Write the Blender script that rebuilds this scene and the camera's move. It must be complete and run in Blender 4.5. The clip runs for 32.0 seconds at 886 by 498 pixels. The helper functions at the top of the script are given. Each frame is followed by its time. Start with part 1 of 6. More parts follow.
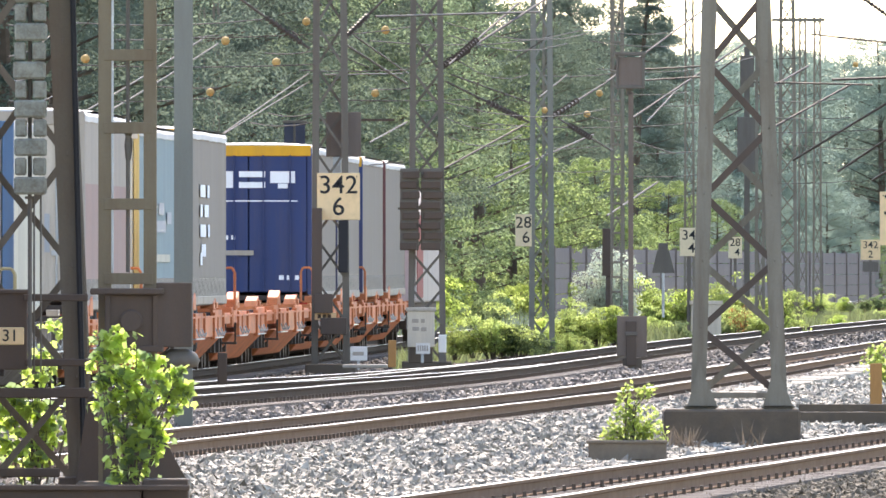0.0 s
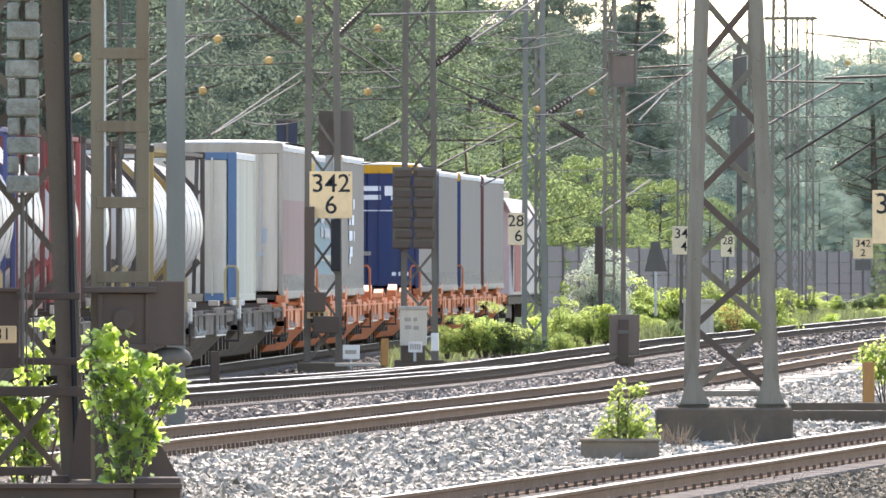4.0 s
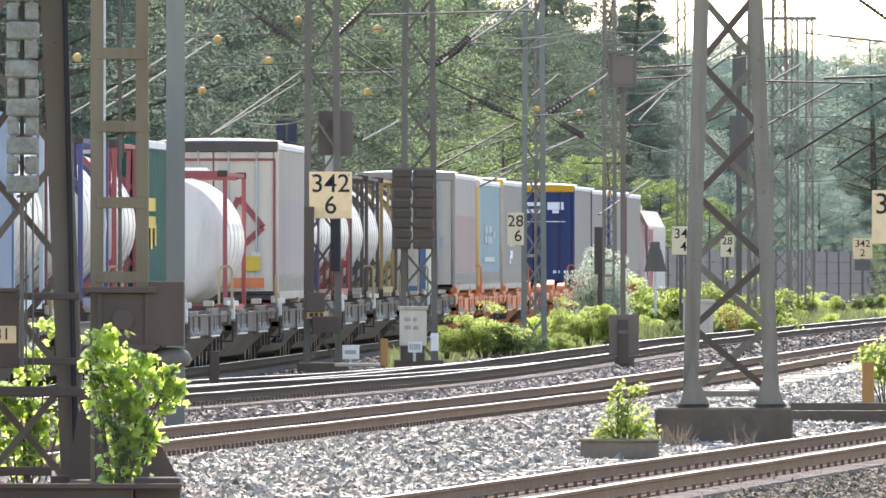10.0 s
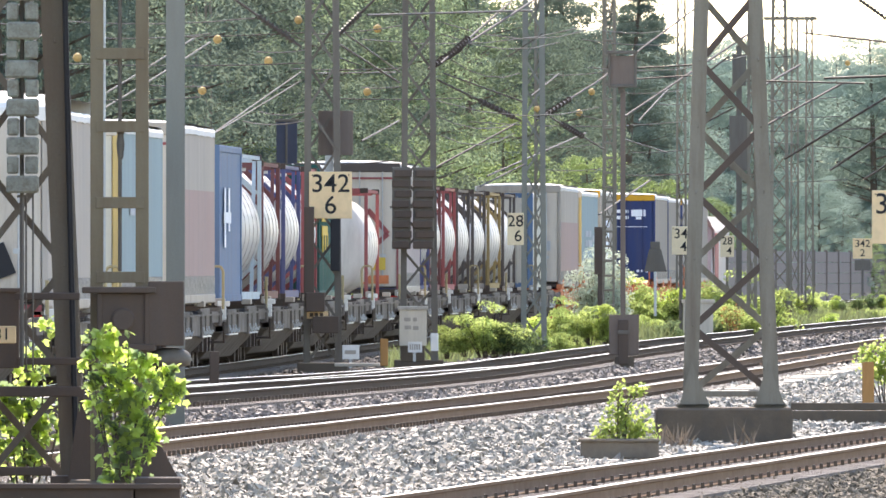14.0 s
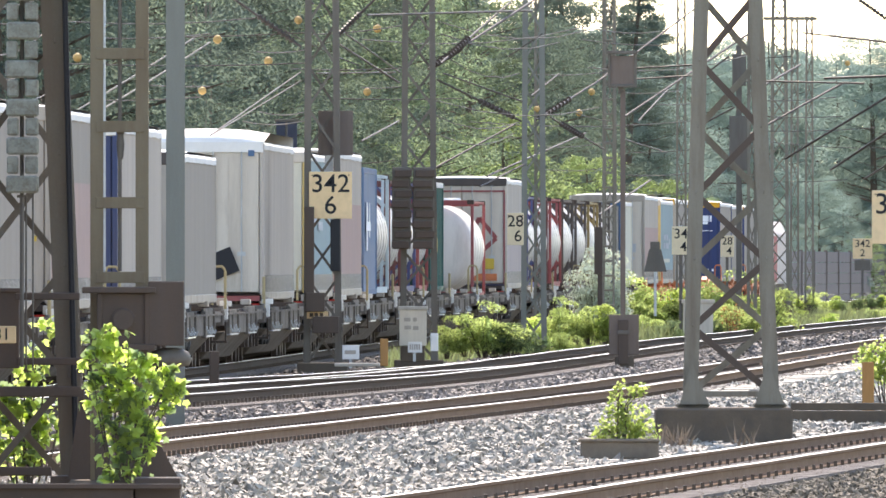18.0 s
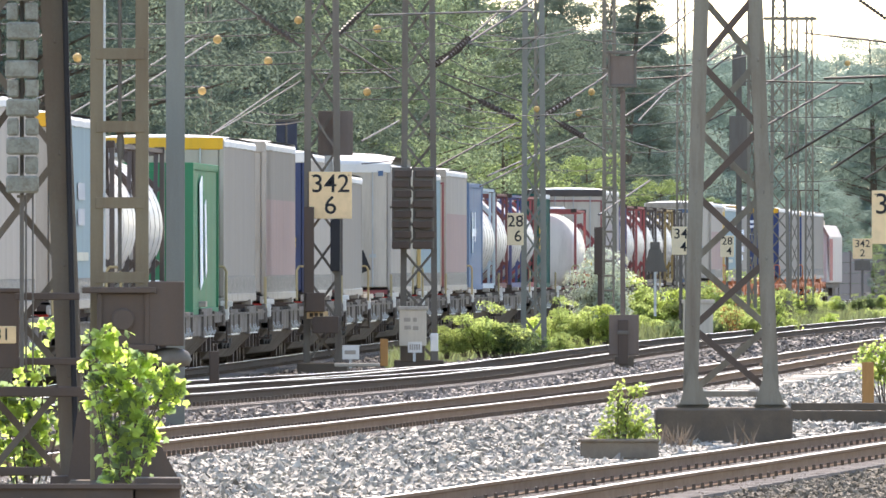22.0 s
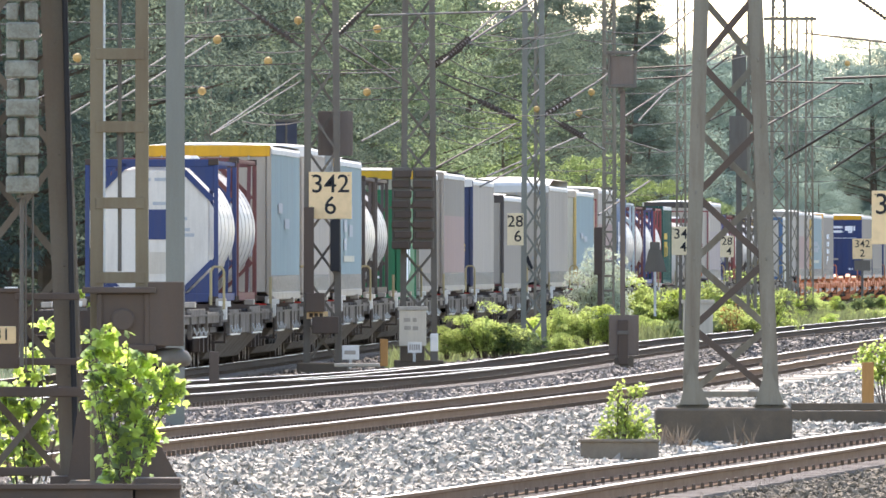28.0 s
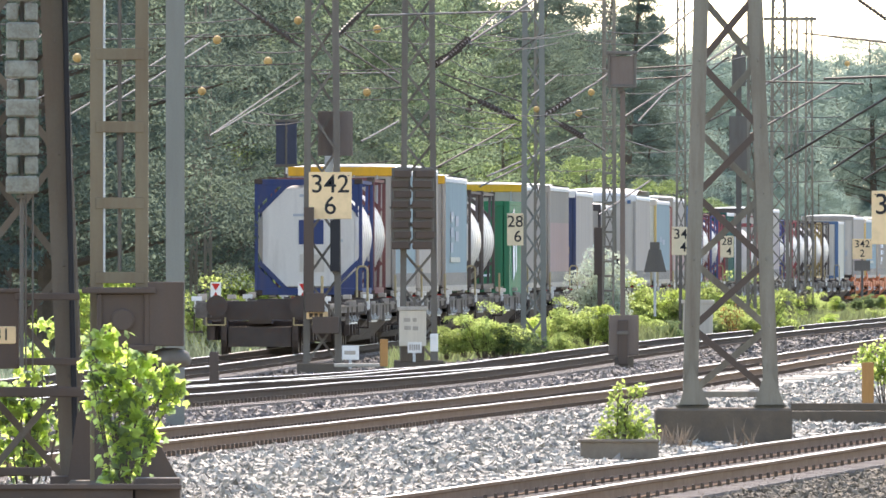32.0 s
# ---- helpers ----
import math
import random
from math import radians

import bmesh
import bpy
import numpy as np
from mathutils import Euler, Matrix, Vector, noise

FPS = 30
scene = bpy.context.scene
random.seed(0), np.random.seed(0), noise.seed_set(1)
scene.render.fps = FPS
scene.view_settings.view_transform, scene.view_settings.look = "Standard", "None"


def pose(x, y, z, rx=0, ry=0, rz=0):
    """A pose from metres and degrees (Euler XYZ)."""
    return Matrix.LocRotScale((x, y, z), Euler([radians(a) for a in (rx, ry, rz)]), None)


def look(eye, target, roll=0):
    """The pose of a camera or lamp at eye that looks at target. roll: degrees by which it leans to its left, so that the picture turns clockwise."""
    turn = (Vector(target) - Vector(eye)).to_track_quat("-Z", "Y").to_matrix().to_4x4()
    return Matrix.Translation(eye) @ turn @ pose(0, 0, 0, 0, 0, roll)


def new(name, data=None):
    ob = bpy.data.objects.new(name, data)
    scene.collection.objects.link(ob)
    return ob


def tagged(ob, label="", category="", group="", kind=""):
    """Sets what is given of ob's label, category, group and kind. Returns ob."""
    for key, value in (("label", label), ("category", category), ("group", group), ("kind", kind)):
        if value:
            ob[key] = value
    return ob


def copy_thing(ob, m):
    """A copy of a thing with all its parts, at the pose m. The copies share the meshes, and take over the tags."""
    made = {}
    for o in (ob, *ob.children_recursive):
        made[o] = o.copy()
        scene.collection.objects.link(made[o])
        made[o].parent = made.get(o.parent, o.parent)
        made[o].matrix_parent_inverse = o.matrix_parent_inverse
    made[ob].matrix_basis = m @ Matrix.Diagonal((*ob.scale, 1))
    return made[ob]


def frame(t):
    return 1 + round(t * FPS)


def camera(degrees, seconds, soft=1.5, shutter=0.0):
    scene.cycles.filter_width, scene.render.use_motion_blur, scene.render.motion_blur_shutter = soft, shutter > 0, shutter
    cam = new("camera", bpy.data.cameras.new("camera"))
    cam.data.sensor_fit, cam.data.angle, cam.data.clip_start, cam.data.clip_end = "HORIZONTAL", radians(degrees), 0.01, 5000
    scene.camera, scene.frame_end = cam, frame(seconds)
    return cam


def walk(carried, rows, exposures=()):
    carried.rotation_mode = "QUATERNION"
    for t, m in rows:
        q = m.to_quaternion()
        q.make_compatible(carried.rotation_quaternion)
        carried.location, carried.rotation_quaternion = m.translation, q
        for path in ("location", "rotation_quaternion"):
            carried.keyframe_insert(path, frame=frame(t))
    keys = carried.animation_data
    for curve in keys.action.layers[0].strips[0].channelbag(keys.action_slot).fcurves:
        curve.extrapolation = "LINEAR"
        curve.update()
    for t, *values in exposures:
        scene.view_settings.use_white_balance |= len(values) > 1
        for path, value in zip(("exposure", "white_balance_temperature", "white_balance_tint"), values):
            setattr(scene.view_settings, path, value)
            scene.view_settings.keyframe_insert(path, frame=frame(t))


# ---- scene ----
# ---------------------------------------------------------------- camera and its path
EYE = (0.0, 0.0, 1.9)
cam = camera(2.9938, 32.0, soft=1.6)


def aim(dx, dy):
    return look(EYE, (-dx / 30.0, 1000.0, 1.9 + (26.0 + dy) / 30.0))


walk(cam, [(t, aim(dx, dy)) for t, dx, dy in (
    (0.0, 14.0, 2.5), (0.5, 13.6, 4.0), (1.0, 8.5, 3.2), (1.5, 4.3, 2.0), (2.0, 1.8, 1.0), (2.5, 1.2, 0.0),
    (3.0, 0.9, -0.8), (3.5, 0.8, -0.5), (5.5, 0.2, 0.0), (10.0, 0.0, 0.0), (32.0, -0.6, 0.8))], [(0.0, 1.77, 7050.0, 19.0), (14.0, 1.77, 7050.0, 19.0), (18.0, 1.68, 7050.0, 19.0), (32.0, 1.69, 7050.0, 19.0)])

# ---------------------------------------------------------------- daylight
SUN_EL, SUN_AZ = 47.0, -1.0      # height, and turn from the view axis towards the right
world = bpy.data.worlds.new("sky")
scene.world = world
world.use_nodes = True
wn = world.node_tree.nodes
sky = wn.new("ShaderNodeTexSky")
sky.sky_type = "NISHITA"
sky.sun_disc = False
sky.sun_elevation = radians(SUN_EL)
sky.sun_rotation = radians(SUN_AZ)
sky.air_density, sky.dust_density, sky.ozone_density = 1.0, 0.1, 1.0
world.node_tree.links.new(sky.outputs[0], wn["Background"].inputs[0])
wn["Background"].inputs[1].default_value = 0.15
sun = new("sun", bpy.data.lights.new("sun", "SUN"))
sun.data.energy, sun.data.angle, sun.data.color = 3.55, radians(0.6), (1.0, 0.94, 0.84)
_el, _az = radians(SUN_EL), radians(SUN_AZ)
sun.matrix_world = look((math.sin(_az) * math.cos(_el) * 900, math.cos(_az) * math.cos(_el) * 900, math.sin(_el) * 900), (0, 0, 0))


# ---------------------------------------------------------------- materials
MATS = {}


def mat(name, base, rough=0.7, metal=0.0, var=0.18, scale=3.0, fine=40.0, bump=0.15, dirt=None, dirt_amount=0.0,
        streak=False, tint_random=0.0, trans=0.0, dist=0.01, spec=0.15):
    """A procedural surface: base colour varied at two scales, optional dirt, relief; trans lets light through thin leaves and sheets."""
    if name in MATS:
        return MATS[name]
    m = bpy.data.materials.new(name)
    m.use_nodes = True
    nt = m.node_tree
    n, ln = nt.nodes, nt.links
    bs = n["Principled BSDF"]
    tc = n.new("ShaderNodeTexCoord")
    big = n.new("ShaderNodeTexNoise")
    big.inputs["Scale"].default_value = scale
    big.inputs["Detail"].default_value = 5.0
    small = n.new("ShaderNodeTexNoise")
    small.inputs["Scale"].default_value = fine
    small.inputs["Detail"].default_value = 4.0
    src = tc.outputs["Object"]
    if streak:
        mp = n.new("ShaderNodeMapping")
        mp.inputs["Scale"].default_value = (1.0, 1.0, 0.12)
        ln.new(src, mp.inputs[0])
        ln.new(mp.outputs[0], big.inputs["Vector"])
    else:
        ln.new(src, big.inputs["Vector"])
    ln.new(src, small.inputs["Vector"])
    ramp = n.new("ShaderNodeMapRange")
    ramp.inputs[1].default_value, ramp.inputs[2].default_value = 0.25, 0.75
    ramp.inputs[3].default_value, ramp.inputs[4].default_value = 1.0 - var, 1.0 + var
    add = n.new("ShaderNodeMath")
    add.operation = "MULTIPLY_ADD"
    add.inputs[1].default_value, add.inputs[2].default_value = 0.35, 0.0
    ln.new(small.outputs[0], add.inputs[0])
    mix0 = n.new("ShaderNodeMath")
    mix0.operation = "MULTIPLY_ADD"
    mix0.inputs[1].default_value = 0.65
    ln.new(big.outputs[0], mix0.inputs[0])
    ln.new(add.outputs[0], mix0.inputs[2])
    ln.new(mix0.outputs[0], ramp.inputs[0])
    col = n.new("ShaderNodeVectorMath")
    col.operation = "SCALE"
    col.inputs[0].default_value = base
    ln.new(ramp.outputs[0], col.inputs["Scale"])
    out = col.outputs[0]
    if tint_random:
        oi = n.new("ShaderNodeObjectInfo")
        mr = n.new("ShaderNodeMapRange")
        mr.inputs[3].default_value, mr.inputs[4].default_value = 1.0 - tint_random, 1.0 + tint_random
        ln.new(oi.outputs["Random"], mr.inputs[0])
        c2 = n.new("ShaderNodeVectorMath")
        c2.operation = "SCALE"
        ln.new(out, c2.inputs[0])
        ln.new(mr.outputs[0], c2.inputs["Scale"])
        gi = n.new("ShaderNodeNewGeometry")
        mr2 = n.new("ShaderNodeMapRange")
        mr2.inputs[3].default_value, mr2.inputs[4].default_value = 1.0 - tint_random, 1.0 + tint_random
        ln.new(gi.outputs["Random Per Island"], mr2.inputs[0])
        c3 = n.new("ShaderNodeVectorMath")
        c3.operation = "SCALE"
        ln.new(c2.outputs[0], c3.inputs[0])
        ln.new(mr2.outputs[0], c3.inputs["Scale"])
        out = c3.outputs[0]
    if dirt:
        dn = n.new("ShaderNodeTexNoise")
        dn.inputs["Scale"].default_value = scale * 1.7
        dn.inputs["Detail"].default_value = 8.0
        dn.inputs["Roughness"].default_value = 0.7
        if streak:
            ln.new(mp.outputs[0], dn.inputs["Vector"])
        else:
            ln.new(src, dn.inputs["Vector"])
        dr = n.new("ShaderNodeMapRange")
        dr.inputs[1].default_value, dr.inputs[2].default_value = 0.45, 0.72
        dr.inputs[4].default_value = dirt_amount
        ln.new(dn.outputs[0], dr.inputs[0])
        mx = n.new("ShaderNodeMix")
        mx.data_type = "RGBA"
        mx.inputs[7].default_value = (*dirt, 1.0)
        ln.new(dr.outputs[0], mx.inputs[0])
        ln.new(out, mx.inputs[6])
        out = mx.outputs[2]
    ln.new(out, bs.inputs["Base Color"])
    rr = n.new("ShaderNodeMapRange")
    rr.inputs[3].default_value, rr.inputs[4].default_value = max(0.05, rough - 0.12), min(1.0, rough + 0.12)
    ln.new(small.outputs[0], rr.inputs[0])
    ln.new(rr.outputs[0], bs.inputs["Roughness"])
    bs.inputs["Metallic"].default_value = metal
    bs.inputs["Specular IOR Level"].default_value = spec
    if bump:
        bp = n.new("ShaderNodeBump")
        bp.inputs["Strength"].default_value = bump
        bp.inputs["Distance"].default_value = dist
        ln.new(small.outputs[0], bp.inputs["Height"])
        ln.new(bp.outputs[0], bs.inputs["Normal"])
    if trans:
        tr = n.new("ShaderNodeBsdfTranslucent")
        ln.new(out, tr.inputs[0])
        ms = n.new("ShaderNodeMixShader")
        ms.inputs[0].default_value = trans
        ln.new(bs.outputs[0], ms.inputs[1])
        ln.new(tr.outputs[0], ms.inputs[2])
        ln.new(ms.outputs[0], n["Material Output"].inputs[0])
    MATS[name] = m
    return m


RUST = (0.11, 0.055, 0.03)
GREY_GREEN = mat("mast_paint", (0.215, 0.195, 0.15), 0.65, 0.1, dirt=(0.13, 0.095, 0.065), dirt_amount=0.7, streak=True)
# own grey of the near post; on the farther mast this paleness is haze
PALE_MAST = mat("pale_paint_and_haze", (0.205, 0.21, 0.178), 0.7, 0.1, dirt=(0.18, 0.16, 0.13), dirt_amount=0.5, streak=True)
BROWN_STEEL = mat("brown_mast_steel", (0.10, 0.076, 0.06), 0.75, 0.1, dirt=(0.12, 0.08, 0.055), dirt_amount=0.5, streak=True)
OLIVE_STEEL = mat("olive_mast_steel", (0.19, 0.155, 0.10), 0.65, 0.2, dirt=RUST, dirt_amount=0.4, streak=True)
DARK_STEEL = mat("dark_mast_steel", (0.15, 0.135, 0.112), 0.65, 0.3, dirt=(0.10, 0.07, 0.05), dirt_amount=0.4, streak=True)
MAST_BROWN = mat("weathered_brown_paint", (0.145, 0.122, 0.092), 0.75, 0.1, dirt=(0.13, 0.085, 0.06), dirt_amount=0.6, streak=True)
WEIGHT = mat("stained_weight_concrete", (0.26, 0.262, 0.21), 0.9, var=0.35, scale=5.0, dirt=(0.12, 0.08, 0.05), dirt_amount=0.7)
ZINC = mat("galvanised_steel", (0.42, 0.44, 0.44), 0.45, 0.6, dirt=(0.25, 0.22, 0.18), dirt_amount=0.3)
RAIL_SIDE = mat("rusty_rail", (0.19, 0.128, 0.085), 0.85, 0.0, dirt=RUST, dirt_amount=0.4, spec=0.03)
RAIL_TOP = mat("polished_rail_head", (0.50, 0.48, 0.46), 0.3, 1.0, var=0.08, bump=0.02)
SLEEPER = mat("sleeper_concrete", (0.24, 0.21, 0.18), 0.9, dirt=(0.12, 0.09, 0.07), dirt_amount=0.6)
# near-black base: shade in the gaps between loose stones, put into the colour
BALLAST_SHADE = mat("ballast", (0.058, 0.054, 0.046), 0.9, var=0.6, scale=9.0, fine=70.0, bump=1.0, dirt=(0.14, 0.11, 0.09), dirt_amount=0.35, dist=0.05)
STONE = mat("ballast_stone", (0.255, 0.23, 0.18), 0.7, var=0.25, scale=15.0, tint_random=0.55, spec=0.4)
STONE_DARK = mat("rusty_ballast_stone", (0.165, 0.138, 0.112), 0.7, var=0.2, scale=15.0, tint_random=0.5, spec=0.4)
STONE_TAN = mat("dusty_ballast_stone", (0.20, 0.162, 0.112), 0.8, var=0.25, scale=15.0, tint_random=0.5, spec=0.2)
STONE_BLACK = mat("dark_ballast_stone", (0.085, 0.072, 0.06), 0.8, var=0.25, scale=15.0, tint_random=0.5, spec=0.3)
EARTH = mat("earth", (0.13, 0.115, 0.085), 0.95, var=0.4, scale=0.6, fine=12.0, bump=0.8, dirt=(0.10, 0.13, 0.05), dirt_amount=0.6, dist=0.05)
CONCRETE = mat("old_concrete", (0.125, 0.098, 0.07), 0.9, var=0.25, dirt=(0.08, 0.07, 0.06), dirt_amount=0.6)
PALE_CONCRETE = mat("pale_concrete", (0.42, 0.38, 0.31), 0.9, var=0.2, dirt=(0.2, 0.17, 0.13), dirt_amount=0.4)
SIGN = mat("enamel_sign", (0.80, 0.58, 0.32), 0.5, var=0.06, dirt=(0.45, 0.33, 0.18), dirt_amount=0.35)
SIGN_PALE = mat("pale_sign", (0.76, 0.63, 0.40), 0.5, var=0.06, dirt=(0.45, 0.38, 0.28), dirt_amount=0.3)
BLACK = mat("black_paint", (0.025, 0.025, 0.027), 0.5, var=0.1)
WHITE = mat("white_paint", (0.74, 0.715, 0.65), 0.5, var=0.06, dirt=(0.4, 0.38, 0.34), dirt_amount=0.25)
LEAF_A = mat("leaf_dark", (0.112, 0.147, 0.112), 0.8, var=0.5, scale=0.12, tint_random=0.16, trans=0.6, bump=0, spec=0.05)
LEAF_B = mat("leaf_mid", (0.142, 0.183, 0.128), 0.8, var=0.5, scale=0.12, tint_random=0.18, trans=0.62, bump=0, spec=0.05)
LEAF_C = mat("leaf_light", (0.20, 0.265, 0.12), 0.7, var=0.25, scale=0.5, tint_random=0.25, trans=0.7, bump=0, spec=0.08)
LEAF_D = mat("leaf_yellow_green", (0.37, 0.445, 0.15), 0.75, var=0.25, scale=0.5, tint_random=0.25, trans=0.78, bump=0)
# distance haze put into the colour: paler and bluer than the leaf itself
LEAF_HAZE = mat("leaf_distance_haze", (0.24, 0.315, 0.265), 0.8, var=0.2, scale=0.15, tint_random=0.12, trans=0.75, bump=0, spec=0.05)
# two lighter greens: sunlit patches of the wood put into the leaf colour
LEAF_Y = mat("leaf_sunlit_young", (0.27, 0.345, 0.135), 0.75, var=0.25, scale=0.5, tint_random=0.2, trans=0.72, bump=0, spec=0.08)
LEAF_M = mat("leaf_sunlit_tall", (0.175, 0.228, 0.13), 0.8, var=0.25, scale=0.3, tint_random=0.2, trans=0.68, bump=0, spec=0.05)
# needles lightened towards grey: the haze before the spruces is in this colour
NEEDLE = mat("spruce_needles_hazed", (0.15, 0.20, 0.165), 0.85, var=0.25, scale=0.15, tint_random=0.12, trans=0.72, bump=0, spec=0.05)
# glow of backlit leaves put into the colour, brighter than the leaf itself
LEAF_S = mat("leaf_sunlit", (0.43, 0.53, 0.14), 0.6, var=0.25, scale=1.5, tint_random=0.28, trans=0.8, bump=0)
LEAF_W = mat("pale_blossom", (0.50, 0.55, 0.42), 0.7, var=0.2, scale=0.5, tint_random=0.2, trans=0.4, bump=0)
BARK = mat("bark", (0.10, 0.08, 0.06), 0.95, var=0.35, scale=4.0, bump=0.6)
TUBE = mat("weathered_tube", (0.085, 0.073, 0.062), 0.6, 0.2, dirt=(0.12, 0.10, 0.08), dirt_amount=0.5)
PALE_TUBE = mat("dull_pale_tube", (0.26, 0.245, 0.21), 0.7, dirt=(0.12, 0.10, 0.08), dirt_amount=0.5)
WIRE = mat("weathered_wire", (0.07, 0.062, 0.055), 0.75, 0.2, bump=0)
PORCELAIN = mat("brown_porcelain", (0.085, 0.07, 0.06), 0.5, var=0.15, bump=0, spec=0.12)
BALL = mat("amber_insulator", (0.46, 0.30, 0.11), 0.6, var=0.2)


# ---------------------------------------------------------------- mesh helpers
def box(bm, x0, x1, y0, y1, z0, z1):
    v = [bm.verts.new(p) for p in ((x0, y0, z0), (x1, y0, z0), (x1, y1, z0), (x0, y1, z0), (x0, y0, z1), (x1, y0, z1), (x1, y1, z1), (x0, y1, z1))]
    for f in ((3, 2, 1, 0), (4, 5, 6, 7), (0, 1, 5, 4), (1, 2, 6, 5), (2, 3, 7, 6), (3, 0, 4, 7)):
        bm.faces.new([v[i] for i in f])


def beam(bm, p, q, w, h=None, up=(0, 0, 1)):
    """A square bar from p to q."""
    p, q = Vector(p), Vector(q)
    h = h or w
    d = (q - p).normalized()
    u = Vector(up)
    if abs(d.dot(u)) > 0.98:
        u = Vector((0, 1, 0))
    a = d.cross(u).normalized() * w / 2
    b = a.cross(d).normalized() * h / 2
    v = [bm.verts.new(c + s * a + r * b) for c in (p, q) for s, r in ((-1, -1), (1, -1), (1, 1), (-1, 1))]
    for f in ((0, 1, 2, 3), (7, 6, 5, 4), (0, 4, 5, 1), (1, 5, 6, 2), (2, 6, 7, 3), (3, 7, 4, 0)):
        bm.faces.new([v[i] for i in f])


def rod(bm, p, q, r, n=8, r2=None, caps=True):
    """A round bar from p to q, of radius r at p and r2 at q."""
    p, q = Vector(p), Vector(q)
    r2 = r if r2 is None else r2
    d = (q - p).normalized()
    u = Vector((0, 0, 1)) if abs(d.z) < 0.95 else Vector((0, 1, 0))
    a = d.cross(u).normalized()
    b = a.cross(d)
    rings = [[bm.verts.new(c + (a * math.cos(k * 2 * math.pi / n) + b * math.sin(k * 2 * math.pi / n)) * rr) for k in range(n)] for c, rr in ((p, r), (q, r2))]
    for k in range(n):
        bm.faces.new((rings[0][k], rings[0][(k + 1) % n], rings[1][(k + 1) % n], rings[1][k]))
    if caps:
        bm.faces.new(rings[0][::-1])
        bm.faces.new(rings[1])


def lathe(bm, profile, n=24, axis="y", centre=(0, 0, 0)):
    """Turns (along, radius) pairs round an axis through centre."""
    c = Vector(centre)
    rings = []
    for s, r in profile:
        ring = []
        for k in range(n):
            a, b = math.cos(k * 2 * math.pi / n) * r, math.sin(k * 2 * math.pi / n) * r
            ring.append(bm.verts.new(c + Vector({"y": (a, s, b), "z": (a, b, s), "x": (s, a, b)}[axis])))
        rings.append(ring)
    for i in range(len(rings) - 1):
        for k in range(n):
            bm.faces.new((rings[i][k], rings[i][(k + 1) % n], rings[i + 1][(k + 1) % n], rings[i + 1][k]))
    bm.faces.new(rings[0][::-1])
    bm.faces.new(rings[-1])


def finish(bm, bevel=0.0, smooth=False):
    bmesh.ops.recalc_face_normals(bm, faces=bm.faces)
    if bevel:
        bmesh.ops.bevel(bm, geom=bm.edges[:], offset=bevel, segments=1, affect="EDGES", clamp_overlap=True)
    if smooth:
        for f in bm.faces:
            f.smooth = True


def mesh_of(name, bm, material):
    me = bpy.data.meshes.new(name)
    bm.to_mesh(me)
    bm.free()
    me.materials.append(material)
    return me


def part(name, bm, material, parent, label="", bevel=0.0, smooth=False):
    """One mesh object under a thing or a part."""
    finish(bm, bevel, smooth)
    ob = new(name, mesh_of(name, bm, material))
    ob.parent = parent
    if label:
        tagged(ob, label)
    return ob


def thing(name, label, category, group="", m=None, kind=""):
    ob = new(name)
    ob.empty_display_size = 0.2
    if m is not None:
        ob.matrix_basis = m
    return tagged(ob, label, category, group, kind)


def solid(name, bm, material, label="", category="", kind="", group="", bevel=0.0, smooth=False):
    """A top-level thing of one mesh."""
    finish(bm, bevel, smooth)
    return tagged(new(name, mesh_of(name, bm, material)), label, category, group, kind)


def boxes(name, dims, material, parent, label="", bevel=0.0):
    bm = bmesh.new()
    for d in dims:
        box(bm, *d)
    return part(name, bm, material, parent, label, bevel)


def text_on(name, words, size, m, material, parent, depth=0.004, sx=1.0):
    """Raised characters in the plane z = 0 of the pose m, centred."""
    cu = bpy.data.curves.new(name, "FONT")
    cu.body, cu.size, cu.extrude, cu.align_x, cu.align_y = words, size, depth, "CENTER", "CENTER"
    cu.offset = size * 0.004
    tmp = bpy.data.objects.new(name, cu)
    scene.collection.objects.link(tmp)
    dg = bpy.context.evaluated_depsgraph_get()
    me = bpy.data.meshes.new_from_object(tmp.evaluated_get(dg))
    bpy.data.objects.remove(tmp)
    me.transform(m @ Matrix.Diagonal((sx, 1, 1, 1)))
    me.materials.clear()
    me.materials.append(material)
    ob = new(name, me)
    ob.parent = parent
    return ob


# ---------------------------------------------------------------- the plan: lines of the tracks
# distance ahead -> offset to the right of the train's track centre, metres
LINE = ((-320, -17.4), (0, -12.9), (150, -9.72), (200, -8.5), (228, -7.96), (243, -7.6), (259, -7.15), (275, -6.62), (292, -6.0), (312, -5.27), (336.5, -4.46), (367, -3.52), (405, -2.4), (445, -1.04),
        (482, 0.6), (522, 2.48), (569, 4.72), (627, 7.42), (693, 10.64), (764, 14.4), (838, 18.7), (915, 23.6), (995, 29.1), (1100, 36.6), (1400, 60.0))


def smooth_line(knots):
    ds = np.array([k[0] for k in knots], float)
    xs = np.array([k[1] for k in knots], float)
    fine = np.arange(ds[0], ds[-1] + 0.1, 2.0)
    v = np.interp(fine, ds, xs)
    w = np.hanning(33)
    w /= w.sum()
    pad = np.concatenate([v[0] + (v[1] - v[0]) * np.arange(-16, 0), v, v[-1] + (v[-1] - v[-2]) * np.arange(1, 17)])
    return fine, np.convolve(pad, w, "valid")


LINE_D, LINE_X = smooth_line(LINE)


def line_x(d):
    return float(np.interp(d, LINE_D, LINE_X))


